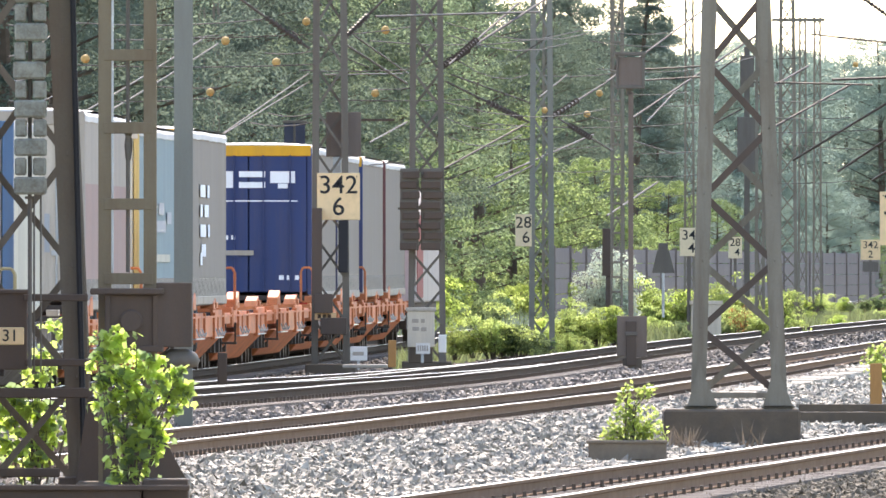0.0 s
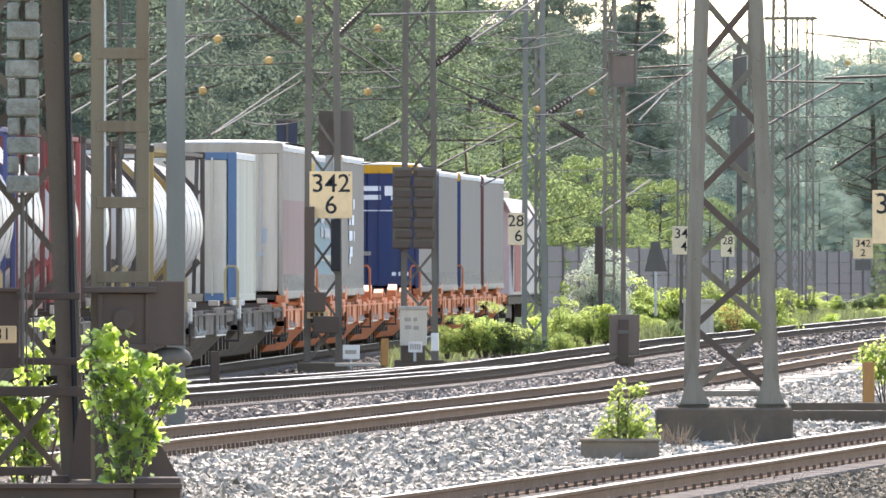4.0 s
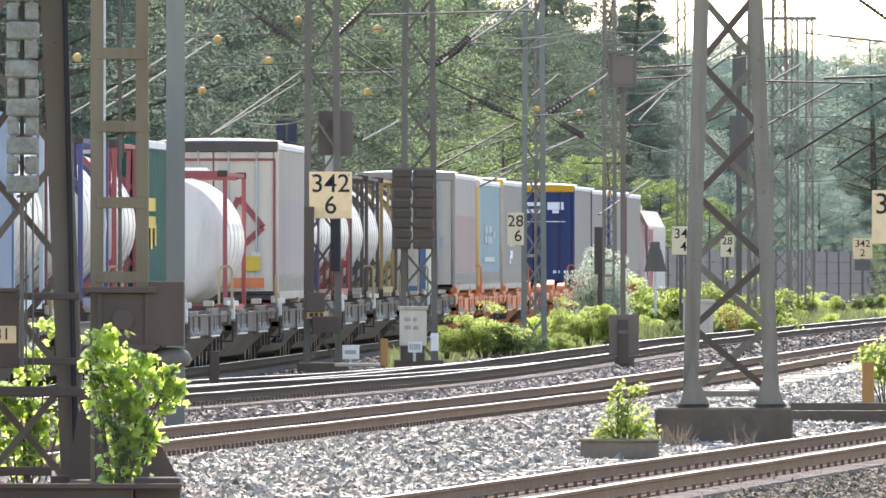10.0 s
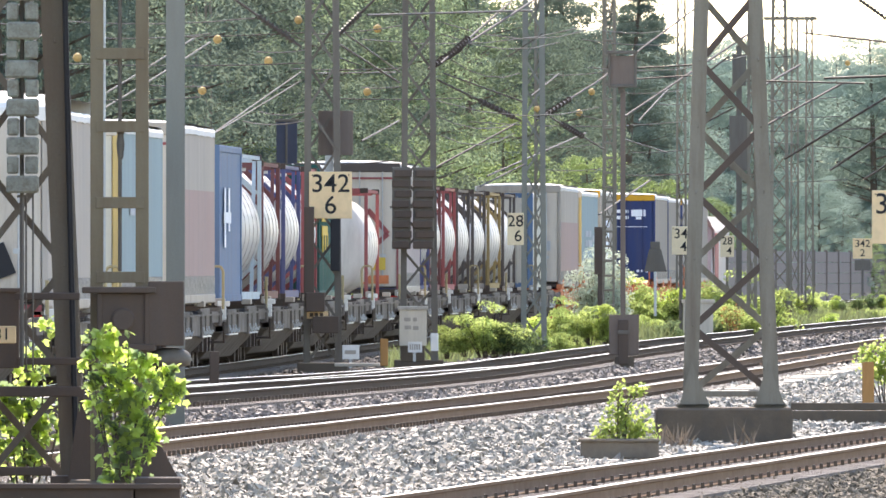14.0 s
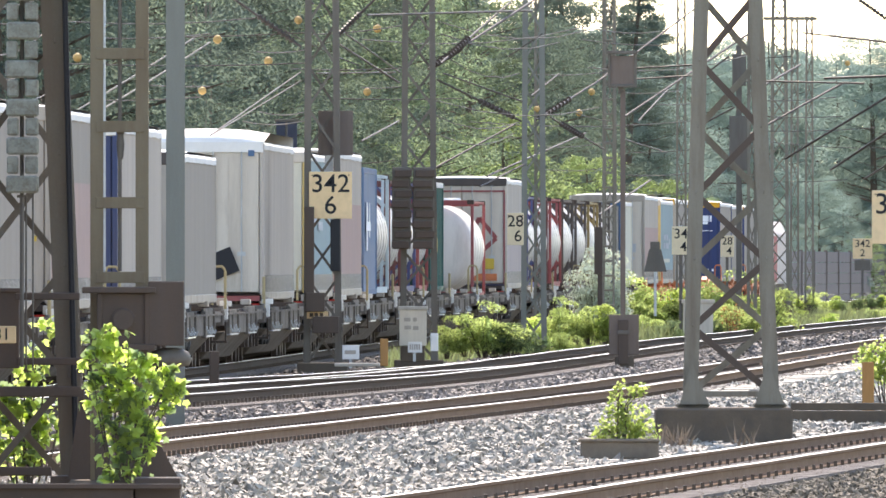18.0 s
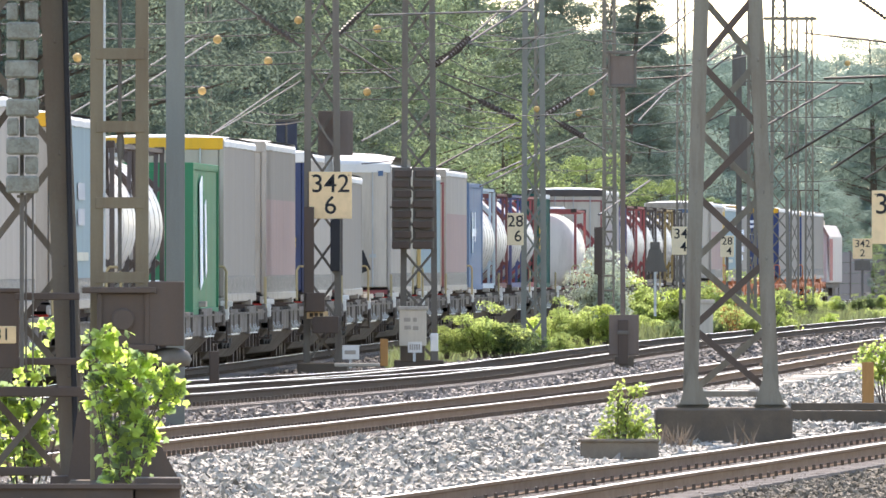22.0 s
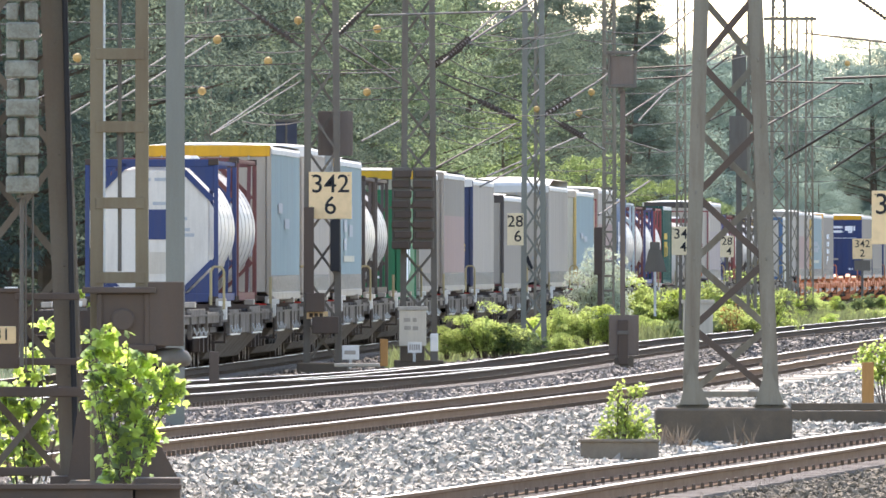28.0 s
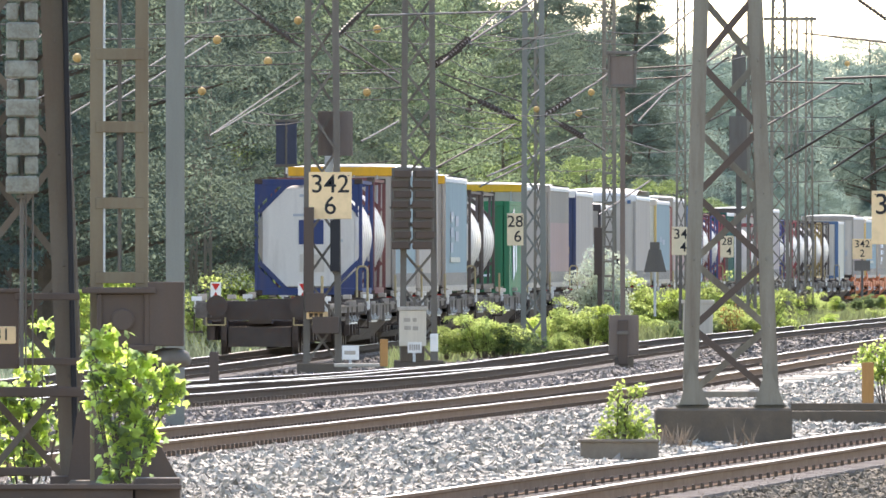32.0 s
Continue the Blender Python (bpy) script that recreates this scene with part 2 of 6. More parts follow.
T3_D, T3_X = smooth_line(((90, -17.5), (200, -8.4), (228, -6.1), (262, -3.15), (298, -0.25), (330, 1.4), (368, 3.2), (425, 5.95), (500, 10.3), (581, 15.2), (700, 22.0), (1000, 40.0), (1110, 46.6)))
T2_D, T2_X = smooth_line(((90, -12.8), (150, -8.0), (213, -3.15), (228, -2.0), (262, 0.55), (286, 2.4), (348, 6.0), (456, 11.9), (620, 21.0), (1110, 49.8)))
T3 = lambda d: float(np.interp(d, T3_D, T3_X))
T2 = lambda d: float(np.interp(d, T2_D, T2_X))
T1 = lambda d: 2.3 + 0.095 * (d - 190)
T3_Z, T2_Z, T1_Z = 0.0, -0.2, -0.4


def at(x, y, d):
    """World point d metres ahead, by its bearing and height counted in 1/30000 from the axis and the horizon line."""
    return Vector(((x - 784.0) * d / 30000.0, d, 1.9 - (y - 467.0) * d / 30000.0))


# ---------------------------------------------------------------- ground, ballast, tracks
def sheet(name, cols, ds, material, label, category, zs):
    """A sheet swept ahead: cols are functions of distance, zs their heights."""
    bm = bmesh.new()
    rows = [[bm.verts.new((c(d), d, z(d) if callable(z) else z)) for c, z in zip(cols, zs)] for d in ds]
    for a, b in zip(rows, rows[1:]):
        for k in range(len(a) - 1):
            bm.faces.new((a[k], a[k + 1], b[k + 1], b[k]))
    return solid(name, bm, material, label, category, "structure")


sheet("ground", [lambda d: -3000.0, lambda d: line_x(min(max(d, -300), 1390)) - 30, lambda d: line_x(min(max(d, -300), 1390)) - 4,
                 lambda d: T1(min(max(d, -300), 600)) + 5 + (90 if d > 600 else 0), lambda d: 3000.0],
      [-2000, -300, 0, 150, 300, 450, 600, 800, 1000, 1390, 2000, 4900], EARTH, "trodden earth with sparse weeds beside the tracks", "ground",
      [-0.6, -0.5, -0.45, -0.8, -0.8])
BED = [d for d in range(90, 420, 10)] + list(range(420, 1101, 20))
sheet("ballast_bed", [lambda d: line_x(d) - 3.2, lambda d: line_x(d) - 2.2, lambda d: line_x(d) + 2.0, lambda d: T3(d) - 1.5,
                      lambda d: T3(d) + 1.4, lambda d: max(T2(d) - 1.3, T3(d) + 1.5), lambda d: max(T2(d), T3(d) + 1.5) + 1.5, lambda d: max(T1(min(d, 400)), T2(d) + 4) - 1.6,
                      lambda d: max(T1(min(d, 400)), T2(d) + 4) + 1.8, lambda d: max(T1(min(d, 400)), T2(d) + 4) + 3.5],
      BED, BALLAST_SHADE, "ballast bed under the tracks, coloured dark for shaded gaps between stones", "ballast", [-0.42, -0.24, -0.24, -0.25, -0.25, -0.43, -0.44, -0.62, -0.63, -0.75])

RAIL_DARK = mat("dark_rail", (0.075, 0.058, 0.045), 0.85, 0.0, dirt=RUST, dirt_amount=0.3, spec=0.03)
IRON_CLIP = mat("rail_clip_iron", (0.11, 0.085, 0.065), 0.5, 0.3)
RAIL = ((-0.075, -0.172), (0.075, -0.172), (0.075, -0.160), (0.012, -0.140), (0.010, -0.045), (0.036, -0.034), (0.036, -0.004), (0.030, 0.0),
        (-0.030, 0.0), (-0.036, -0.004), (-0.036, -0.034), (-0.010, -0.045), (-0.012, -0.140), (-0.075, -0.160))


def track(name, fx, z, d0, d1, step, sleeper_to, label, side_m=RAIL_SIDE):
    t = thing(name, label, "railway track", kind="structure")
    ds = np.arange(d0, d1 + 0.1, step)
    for side in (-0.7535, 0.7535):
        bm = bmesh.new()
        rows = []
        for d in ds:
            wob = 0.006 * math.sin(d * 0.21 + side) + 0.004 * math.sin(d * 0.47)
            rows.append([bm.verts.new((fx(d) + side + a, d, z + b + wob * 0.5)) for a, b in RAIL])
        n = len(RAIL)
        for a, b in zip(rows, rows[1:]):
            for k in range(n):
                bm.faces.new((a[k], a[(k + 1) % n], b[(k + 1) % n], b[k]))
        rail = part("rail", bm, side_m, t)
        bm = bmesh.new()
        rows = []
        for d in ds:
            wob = 0.006 * math.sin(d * 0.21 + side) + 0.004 * math.sin(d * 0.47)
            rows.append([bm.verts.new((fx(d) + side + a, d, z + b + wob * 0.5)) for a, b in ((-0.026, -0.002), (-0.024, 0.003), (0.024, 0.003), (0.026, -0.002))])
        for a, b in zip(rows, rows[1:]):
            for k in range(3):
                bm.faces.new((a[k], a[k + 1], b[k + 1], b[k]))
        part("running_surface", bm, RAIL_TOP, rail, "bright polished running surface")
    sl, cl = bmesh.new(), bmesh.new()
    for d in np.arange(max(d0, 95), sleeper_to, 0.6):
        x = fx(d)
        box(sl, x - 1.3, x + 1.3, d - 0.13, d + 0.13, z - 0.34, z - 0.178)
        for side in (-0.7535, 0.7535):
            for o in (-0.095, 0.095):
                if name == "track_1" and round(d / 0.6) % 2:
                    continue
                box(cl, x + side + o - 0.02, x + side + o + 0.02, d - 0.05, d + 0.05, z - 0.178, z - 0.115)
    tagged(part("sleepers", sl, SLEEPER, t, "grey concrete sleepers between the stones"), kind="stuff")
    tagged(part("rail_clips", cl, IRON_CLIP, t, "rusty rail clips"), kind="stuff")
    return t


track("track_1", T1, T1_Z, 100, 420, 4, 300, "railway track with rusty rails on grey ballast")
track("track_2", T2, T2_Z, 100, 620, 4, 380, "railway track with rusty rails on grey ballast")
track("track_3", T3, T3_Z, 215, 1000, 4, 420, "railway track with worn bright rail heads", RAIL_DARK)
track("track_5", lambda d: T3(d) - 1.7 * (max(0.0, 325.0 - d) / 60.0) ** 1.5 - 0.09, 0.0, 217, 325, 4, 218, "diverging turnout rails with bright heads", RAIL_DARK)
track("track_4", line_x, 0.0, -300, 1100, 4, 420, "curving main track under the goods train", RAIL_DARK)


# ---------------------------------------------------------------- stones
def stones(name, n, region, zf, size, material, label, seed):
    rng = np.random.default_rng(seed)
    base = np.array([(1, 0, 0), (0, 1, 0), (-1, 0, 0), (0, -1, 0), (0, 0, 1), (0, 0, -1)], float)
    faces = np.array([(0, 1, 4), (1, 2, 4), (2, 3, 4), (3, 0, 4), (1, 0, 5), (2, 1, 5), (3, 2, 5), (0, 3, 5)])
    pts = region(rng, n)
    n = len(pts)
    v = base[None] * (1 + rng.uniform(-0.35, 0.35, (n, 6, 1))) * np.stack([rng.uniform(1.0, 1.7, n), np.ones(n), rng.uniform(0.55, 0.9, n)], 1)[:, None, :]
    q, _ = np.linalg.qr(rng.normal(size=(n, 3, 3)))
    v = np.einsum("nij,nkj->nki", q, v) * (size * rng.uniform(0.5, 1.3, (n, 1, 1)))
    v[:, :, 2] *= 0.8
    z = np.array([zf(p[0], p[1]) for p in pts]) + rng.uniform(-0.2, 0.9, n) * size * 0.6
    v += np.concatenate([pts, z[:, None]], 1)[:, None, :]
    f = faces[None] + (np.arange(n) * 6)[:, None, None]
    me = bpy.data.meshes.new(name)
    me.from_pydata(v.reshape(-1, 3).tolist(), [], f.reshape(-1, 3).tolist())
    me.materials.append(material)
    return tagged(new(name, me), label, "ballast stones", kind="stuff")


def between(fa, fb, d0, d1):
    def region(rng, n):
        u = rng.uniform(0, 1, n)
        d = 1.0 / (1.0 / d0 + (1.0 / d1 - 1.0 / d0) * u)
        w = rng.uniform(0, 1, n)
        a = np.array([fa(x) for x in d])
        b = np.array([fb(x) for x in d])
        x = a + (b - a) * w
        keep = np.abs(x) < d * 0.0275 + 0.3
        return np.stack([x, d], 1)[keep]
    return region


def bed_z(x, d):
    xs = (line_x(d) - 2.2, line_x(d) + 2.0, T3(d) - 1.5, T3(d) + 1.4, max(T2(d) - 1.3, T3(d) + 1.5), max(T2(d), T3(d) + 1.5) + 1.5, max(T1(min(d, 400)), T2(d) + 4) - 1.6, max(T1(min(d, 400)), T2(d) + 4) + 1.8)
    return float(np.interp(x, xs, (-0.24, -0.24, -0.25, -0.25, -0.43, -0.44, -0.62, -0.63)))


stones("ballast_stones", 52000, between(lambda d: T2(d) + 0.95, lambda d: T1(d) - 0.95, 158, 330), bed_z, 0.062, STONE, "pale grey angular ballast stones between the tracks", 3)
stones("ballast_stones", 12000, between(lambda d: T1(d) - 0.6, lambda d: T1(d) + 3.5, 158, 220), bed_z, 0.038, STONE_TAN, "brownish angular ballast stones by the near track", 4)
stones("ballast_stones", 20000, between(lambda d: T3(d) + 0.9, lambda d: T2(d) - 0.9, 200, 400), bed_z, 0.045, STONE_DARK, "rust-brown angular ballast stones between two tracks", 5)
stones("ballast_stones", 9000, between(lambda d: T2(d) - 0.65, lambda d: T2(d) + 0.65, 200, 300), bed_z, 0.04, STONE_DARK, "brown ballast stones between the rails", 6)
stones("ballast_stones", 12000, between(lambda d: line_x(d) - 1.5, lambda d: T3(d) + 0.6, 220, 430), bed_z, 0.05, STONE_BLACK, "dark ballast stones by the main track", 7)


stones("ballast_stones", 9000, between(lambda d: T3(d) - 1.2, lambda d: max(T2(d), T3(d) + 1.5) + 1.0, 380, 700), bed_z, 0.07, STONE_DARK, "brownish ballast stones between the far rails", 9)
stones("ballast_stones", 16000, between(lambda d: T2(d) + 0.95, lambda d: max(T1(min(d, 400)), T2(d) + 4) + 3.0, 300, 560), bed_z, 0.07, STONE, "pale grey ballast stones farther along the tracks", 8)


# ---------------------------------------------------------------- greenery
def leaf_mesh(name, centres, size, rng, material, droop=0.3, aspect=0.6, faces=None, loose=0.4, lean=0.0):
    """Many small folded leaves, one pair of triangles each; faces: the way that each leaf turns its upper side."""
    n = len(centres)
    a = rng.normal(size=(n, 3))
    a[:, 2] -= droop
    up = rng.normal(size=(n, 3))
    if faces is not None:
        up = faces + np.array([0.0, lean, 0.55]) + up * loose
        up /= np.linalg.norm(up, axis=1, keepdims=True)
        a -= up * (a * up).sum(1, keepdims=True)
    a /= np.linalg.norm(a, axis=1, keepdims=True)
    b = np.cross(a, up)
    b /= np.linalg.norm(b, axis=1, keepdims=True)
    c = np.cross(a, b)
    s = (size * rng.uniform(0.55, 1.35, n))[:, None]
    tip, root = centres + a * s * 0.5, centres - a * s * 0.5
    l = centres + b * s * 0.5 * aspect + c * s * 0.12
    r = centres - b * s * 0.5 * aspect + c * s * 0.12
    v = np.stack([root, l, tip, r], 1).reshape(-1, 3)
    f = (np.array([(0, 1, 2), (0, 2, 3)])[None] + (np.arange(n) * 4)[:, None, None]).reshape(-1, 3)
    me = bpy.data.meshes.new(name)
    me.from_pydata(v.tolist(), [], f.tolist())
    me.materials.append(material)
    return me


def blob_points(blobs, n, rng):
    """Points in the upper and outer shells of many small ellipsoids, and the ways outwards there."""
    vol = np.array([b[1] ** 2 for b in blobs])
    pick = rng.choice(len(blobs), n, p=vol / vol.sum())
    d = rng.normal(size=(n, 3))
    d /= np.linalg.norm(d, axis=1, keepdims=True)
    d[:, 2] = np.where(d[:, 2] < -0.35, -d[:, 2], d[:, 2])
    rad = rng.uniform(0.5, 1.12, n) ** 0.6
    c = np.array([b[0] for b in blobs])[pick]
    r = np.array([b[1] for b in blobs])[pick]
    return c + d * (rad * r)[:, None] * np.array([1.0, 1.0, 0.7]), d


def tree(name, height, spread, seed, leaf, label, leaf_size=0.155, n=22000, low=0.12, conifer=False):
    rng = np.random.default_rng(seed)
    t = thing(name, label, "tree")
    bm = bmesh.new()
    bend = rng.normal(size=2) * 0.03 * height
    pts = [Vector((bend[0] * (k / 6) ** 2, bend[1] * (k / 6) ** 2, height * 0.92 * k / 6 - 0.2)) for k in range(7)]
    r0 = height * 0.016 + 0.05
    for k in range(6):
        rod(bm, pts[k], pts[k + 1], r0 * (1 - k / 6.6), 8, r0 * (1 - (k + 1) / 6.6))
    blobs = []
    nl = 34 if not conifer else 40
    for k in range(nl):
        f = low + (0.97 - low) * (k + rng.uniform(0, 1)) / nl
        base = Vector((bend[0] * f * f, bend[1] * f * f, height * 0.9 * f))
        ang = k * 2.4 + rng.uniform(-0.5, 0.5)
        prof = (1.0 - f) * 1.15 + 0.1 if conifer else math.sin(math.pi * min(0.98, 0.22 + 0.76 * f)) ** 0.6
        reach = spread * prof * rng.uniform(0.6, 1.1)
        tip = base + Vector((math.cos(ang) * reach, math.sin(ang) * reach, (-0.12 if conifer else 0.25) * reach))
        rod(bm, base, tip, r0 * 0.35 * (1.1 - f), 5, 0.015)
        mid = base.lerp(tip, 0.6)
        blobs.append((tuple(tip), spread * rng.uniform(0.15, 0.30) * (0.75 if conifer else 1.0)))
        blobs.append((tuple(mid), spread * rng.uniform(0.16, 0.30) * (0.7 if conifer else 1.0)))
    part("trunk", bm, BARK, t)
    pts, ways = blob_points(blobs, n, rng)
    ob = new("crown", leaf_mesh("crown", pts, leaf_size, rng, leaf, faces=ways))
    ob.parent = t
    return t


def shrub(name, w, h, seed, leaf, label, leaf_size=0.055, n=3600, m=None, category="shrub"):
    rng = np.random.default_rng(seed)
    t = thing(name, label, category, m=m)
    bm = bmesh.new()
    blobs = []
    for k in range(14):
        ang, lean = rng.uniform(0, 6.28), rng.uniform(0.1, 1.0)
        tip = Vector((math.cos(ang) * w * 0.42 * lean, math.sin(ang) * w * 0.42 * lean, h * rng.uniform(0.35, 0.9) * (1.15 - 0.45 * lean)))
        root = Vector((tip.x * 0.25, tip.y * 0.25, -0.05))
        mid = root.lerp(tip, 0.55) + Vector((0, 0, h * 0.08))
        rod(bm, root, mid, 0.012, 5)
        rod(bm, mid, tip, 0.009, 5, 0.004)
        blobs.append((tuple(tip), min(w, h) * rng.uniform(0.12, 0.22)))
        blobs.append((tuple(mid), min(w, h) * rng.uniform(0.14, 0.24)))
        blobs.append(((tip.x * rng.uniform(0.8, 1.15), tip.y * rng.uniform(0.8, 1.15), h * rng.uniform(0.06, 0.22)), min(w, h) * rng.uniform(0.10, 0.2)))
    part("stem", bm, BARK, t)
    pts, ways = blob_points(blobs, n, rng)
    ob = new("foliage", leaf_mesh("foliage", pts, leaf_size, rng, leaf, faces=ways * 0.5, loose=0.7, lean=0.8))
    ob.parent = t
    return t


TREES = [tree("broadleaf_tree", 17.0, 4.6, 11, LEAF_A, "tall dark green broadleaf tree in the wood", 0.115, 40000),
         tree("broadleaf_tree", 15.0, 4.2, 12, LEAF_B, "green broadleaf tree at the edge of the wood", 0.12, 34000),
         tree("broadleaf_tree", 16.0, 4.8, 13, LEAF_B, "full green broadleaf tree in the wood", 0.12, 36000, low=0.05),
         tree("young_tree", 8.0, 2.8, 14, LEAF_C, "sunlit light green young tree by the line", 0.125, 14000, low=0.05),
         tree("spruce", 19.0, 3.4, 15, NEEDLE, "spruce standing in the wood, haze in its needle colour", 0.105, 42000, 0.08, True),
         tree("broadleaf_tree", 16.5, 5.0, 16, LEAF_HAZE, "broadleaf tree in the far wood, distance haze in its leaf colour", 0.115, 52000, 0.04)]
rng = random.Random(7)


def plant(k, x, d, s=1.0, z=-0.5):
    m = pose(x, d, z, 0, 0, rng.uniform(0, 360)) @ Matrix.Scale(s, 4)
    src = TREES[k]
    if "used" not in src:
        src["used"] = 1
        src.matrix_basis = m
    else:
        o = copy_thing(src, Matrix.Identity(4))
        o.matrix_basis = m


d = 400.0
while d < 1010:
    far = (d - 400) / 600
    for row in range(2 if d < 800 else 3):
        off = (8.5 if d < 590 else 12.5) + row * 6.5 + rng.uniform(-1.5, 1.5)
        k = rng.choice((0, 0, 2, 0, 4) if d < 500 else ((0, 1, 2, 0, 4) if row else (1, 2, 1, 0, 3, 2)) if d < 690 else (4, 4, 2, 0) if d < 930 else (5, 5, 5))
        s = rng.uniform(0.85, 1.15) * (1.0 if row else 0.85)
        plant(k, line_x(d) - off - far * 3, d + rng.uniform(-6, 6), s)
    d += 8.0 + 9.0 * far
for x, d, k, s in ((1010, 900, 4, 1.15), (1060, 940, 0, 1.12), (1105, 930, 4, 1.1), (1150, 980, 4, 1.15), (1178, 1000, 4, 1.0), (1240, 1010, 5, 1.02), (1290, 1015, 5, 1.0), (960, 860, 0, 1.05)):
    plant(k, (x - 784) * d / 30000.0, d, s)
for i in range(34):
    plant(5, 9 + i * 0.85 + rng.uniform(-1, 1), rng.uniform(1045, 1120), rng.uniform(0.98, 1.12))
for i in range(9):
    plant(rng.choice((0, 2, 4)), -22 + i * 1.6 + rng.uniform(-1, 1), 360 + i * 3, 1.0)
for o in TREES:
    if "used" in o:
        del o["used"]

SHRUBS = [shrub("shrub", 1.6, 1.0, 21, LEAF_S, "sunlit green shrub between the tracks"),
          shrub("shrub", 1.5, 1.2, 22, LEAF_D, "yellow-green shrub between the tracks"),
          shrub("flowering_shrub", 1.5, 1.7, 23, LEAF_W, "shrub with pale whitish blossom between the tracks", 0.06, 4200),
          shrub("shrub", 1.3, 0.8, 24, LEAF_C, "low green weeds beside the track")]
first = [True] * 4


def bush(k, x, y, d, s=1.0):
    m = Matrix.Translation(at(x, y, d)) @ pose(0, 0, 0, 0, 0, rng.uniform(0, 360)) @ Matrix.Scale(s, 4)
    if first[k]:
        first[k] = False
        SHRUBS[k].matrix_basis = m
    else:
        copy_thing(SHRUBS[k], Matrix.Identity(4)).matrix_basis = m


for x in range(800, 930, 26):
    bush(rng.choice((0, 1, 3)), x + rng.uniform(-8, 8), 632 + rng.uniform(-3, 2), 358, rng.uniform(0.6, 1.0))
for x in range(985, 1090, 30):
    bush(rng.choice((0, 1, 1)), x, 608, 410, rng.uniform(0.75, 1.05))
for x, s in ((1048, 1.2), (1082, 1.3), (1062, 1.4)):
    bush(2, x, 588, 470, s)
for x in range(1105, 1345, 17):
    bush(rng.choice((0, 1, 1, 1)), x + rng.uniform(-6, 6), 596, 520, rng.uniform(1.0, 1.75))
for x in range(1095, 1340, 34):
    bush(rng.choice((1, 1, 3)), x + rng.uniform(-8, 8), 606 - (x - 1095) * 0.04, 490, rng.uniform(0.7, 1.1))
for x in range(1350, 1590, 24):
    bush(rng.choice((0, 1, 3)), x + rng.uniform(-10, 10), 558 - (x - 1350) * 0.06, 640, rng.uniform(0.35, 1.0))
for k in range(64):
    d = rng.uniform(400, 720)
    lo, hi = line_x(d) + 3.0, T3(d) - 2.0
    x = lo + (hi - lo) * rng.uniform(0.0, 1.0)
    s = rng.uniform(0.35, 0.95)
    copy_thing(SHRUBS[rng.choice((0, 1, 3))], Matrix.Identity(4)).matrix_basis = pose(x, d, -0.32, 0, 0, rng.uniform(0, 360)) @ Matrix.Diagonal((s * 1.2, s * 1.2, s * rng.uniform(0.7, 1.3), 1))


# ---------------------------------------------------------------- masts
def lattice(name, label, d, base_l, base_r, top_l, top_r, y_base, y_top, leg, bays, material, depth=0.5, brace=0.05, category="catenary mast", cross=True, mirror=False, foot=True, leg_from=0.0):
    """A four-legged lattice mast; left and right edges by bearing, base and top by height."""
    t = thing(name, label, category, m=Matrix.Translation(at((base_l + base_r) / 2, y_base, d)))
    o = at((base_l + base_r) / 2, y_base, d)
    def p(side, f, dy):
        a = at(base_l if side < 0 else base_r, y_base, d).lerp(at(top_l if side < 0 else top_r, y_top, d), f) - o
        return a + Vector((-side * leg / 2, dy * (1 - 0.35 * f), 0))
    for side in (-1, 1):
        for dy in (0.0, depth):
            bm = bmesh.new()
            a, b = p(side, leg_from, dy), p(side, 1, dy)
            w = leg
            beam(bm, a, b, w, 0.02, (0, 1, 0))
            beam(bm, a + Vector((side * (w / 2 - 0.01), 0.06, 0)), b + Vector((side * (w / 2 - 0.01), 0.06, 0)), 0.02, 0.12, (0, 1, 0))
            part("leg", bm, material, t)
    for k in range(bays):
        f0, f1 = k / bays, (k + 1) / bays
        for dy in (0.0, depth):
            bm = bmesh.new()
            flip = ((k % 2 == 0) == (dy == 0.0)) != mirror
            beam(bm, p(-1 if flip else 1, f0, dy), p(1 if flip else -1, f1, dy), brace, 0.012, (0, 1, 0))
            # shade on a mirrored mast's front braces is put into the darker steel
            part("brace", bm, BROWN_STEEL if mirror and dy == 0.0 else material, t)
        if cross:
            for side in (-1, 1):
                bm = bmesh.new()
                beam(bm, p(side, f0, 0), p(side, f1, depth), 0.012, brace, (0, 0, 1))
                part("brace", bm, material, t)
    bm = bmesh.new()
    w = (at(base_r, y_base, d) - at(base_l, y_base, d)).x
    box(bm, -w / 2 - 0.12, w / 2 + 0.12, -0.12, depth + 0.12, -0.9, 0.0)
    if foot:
        part("footing", bm, CONCRETE, t, "stained concrete footing", bevel=0.02)
    return t


lattice("catenary_mast", "brown steel lattice mast with tension weights, ivy at its foot", 174, -66, 152, -66, 110, 868, -120, 0.25, 5, MAST_BROWN, 0.7, 0.07)
lattice("catenary_mast", "dark steel lattice mast carrying a kilometre board", 330, 537, 605, 541, 598, 642, -260, 0.13, 12, DARK_STEEL, 0.5)
lattice("signal_mast", "grey lattice mast with signal heads beside the main track", 337, 708, 775, 714, 768, 637, -260, 0.12, 14, DARK_STEEL, 0.5)
# haze in front of this mast is put into its pale colour
lattice("catenary_mast", "grey-green lattice mast in the weeds, paled by distance haze", 405, 922, 968, 926, 962, 612, -200, 0.13, 16, PALE_MAST, 0.4)
lattice("catenary_mast", "big grey-green lattice mast on a concrete block", 232, 1210, 1379, 1236, 1340, 697, -242, 0.195, 8, GREY_GREEN, 0.8, 0.09, mirror=True, foot=False, leg_from=-0.028)
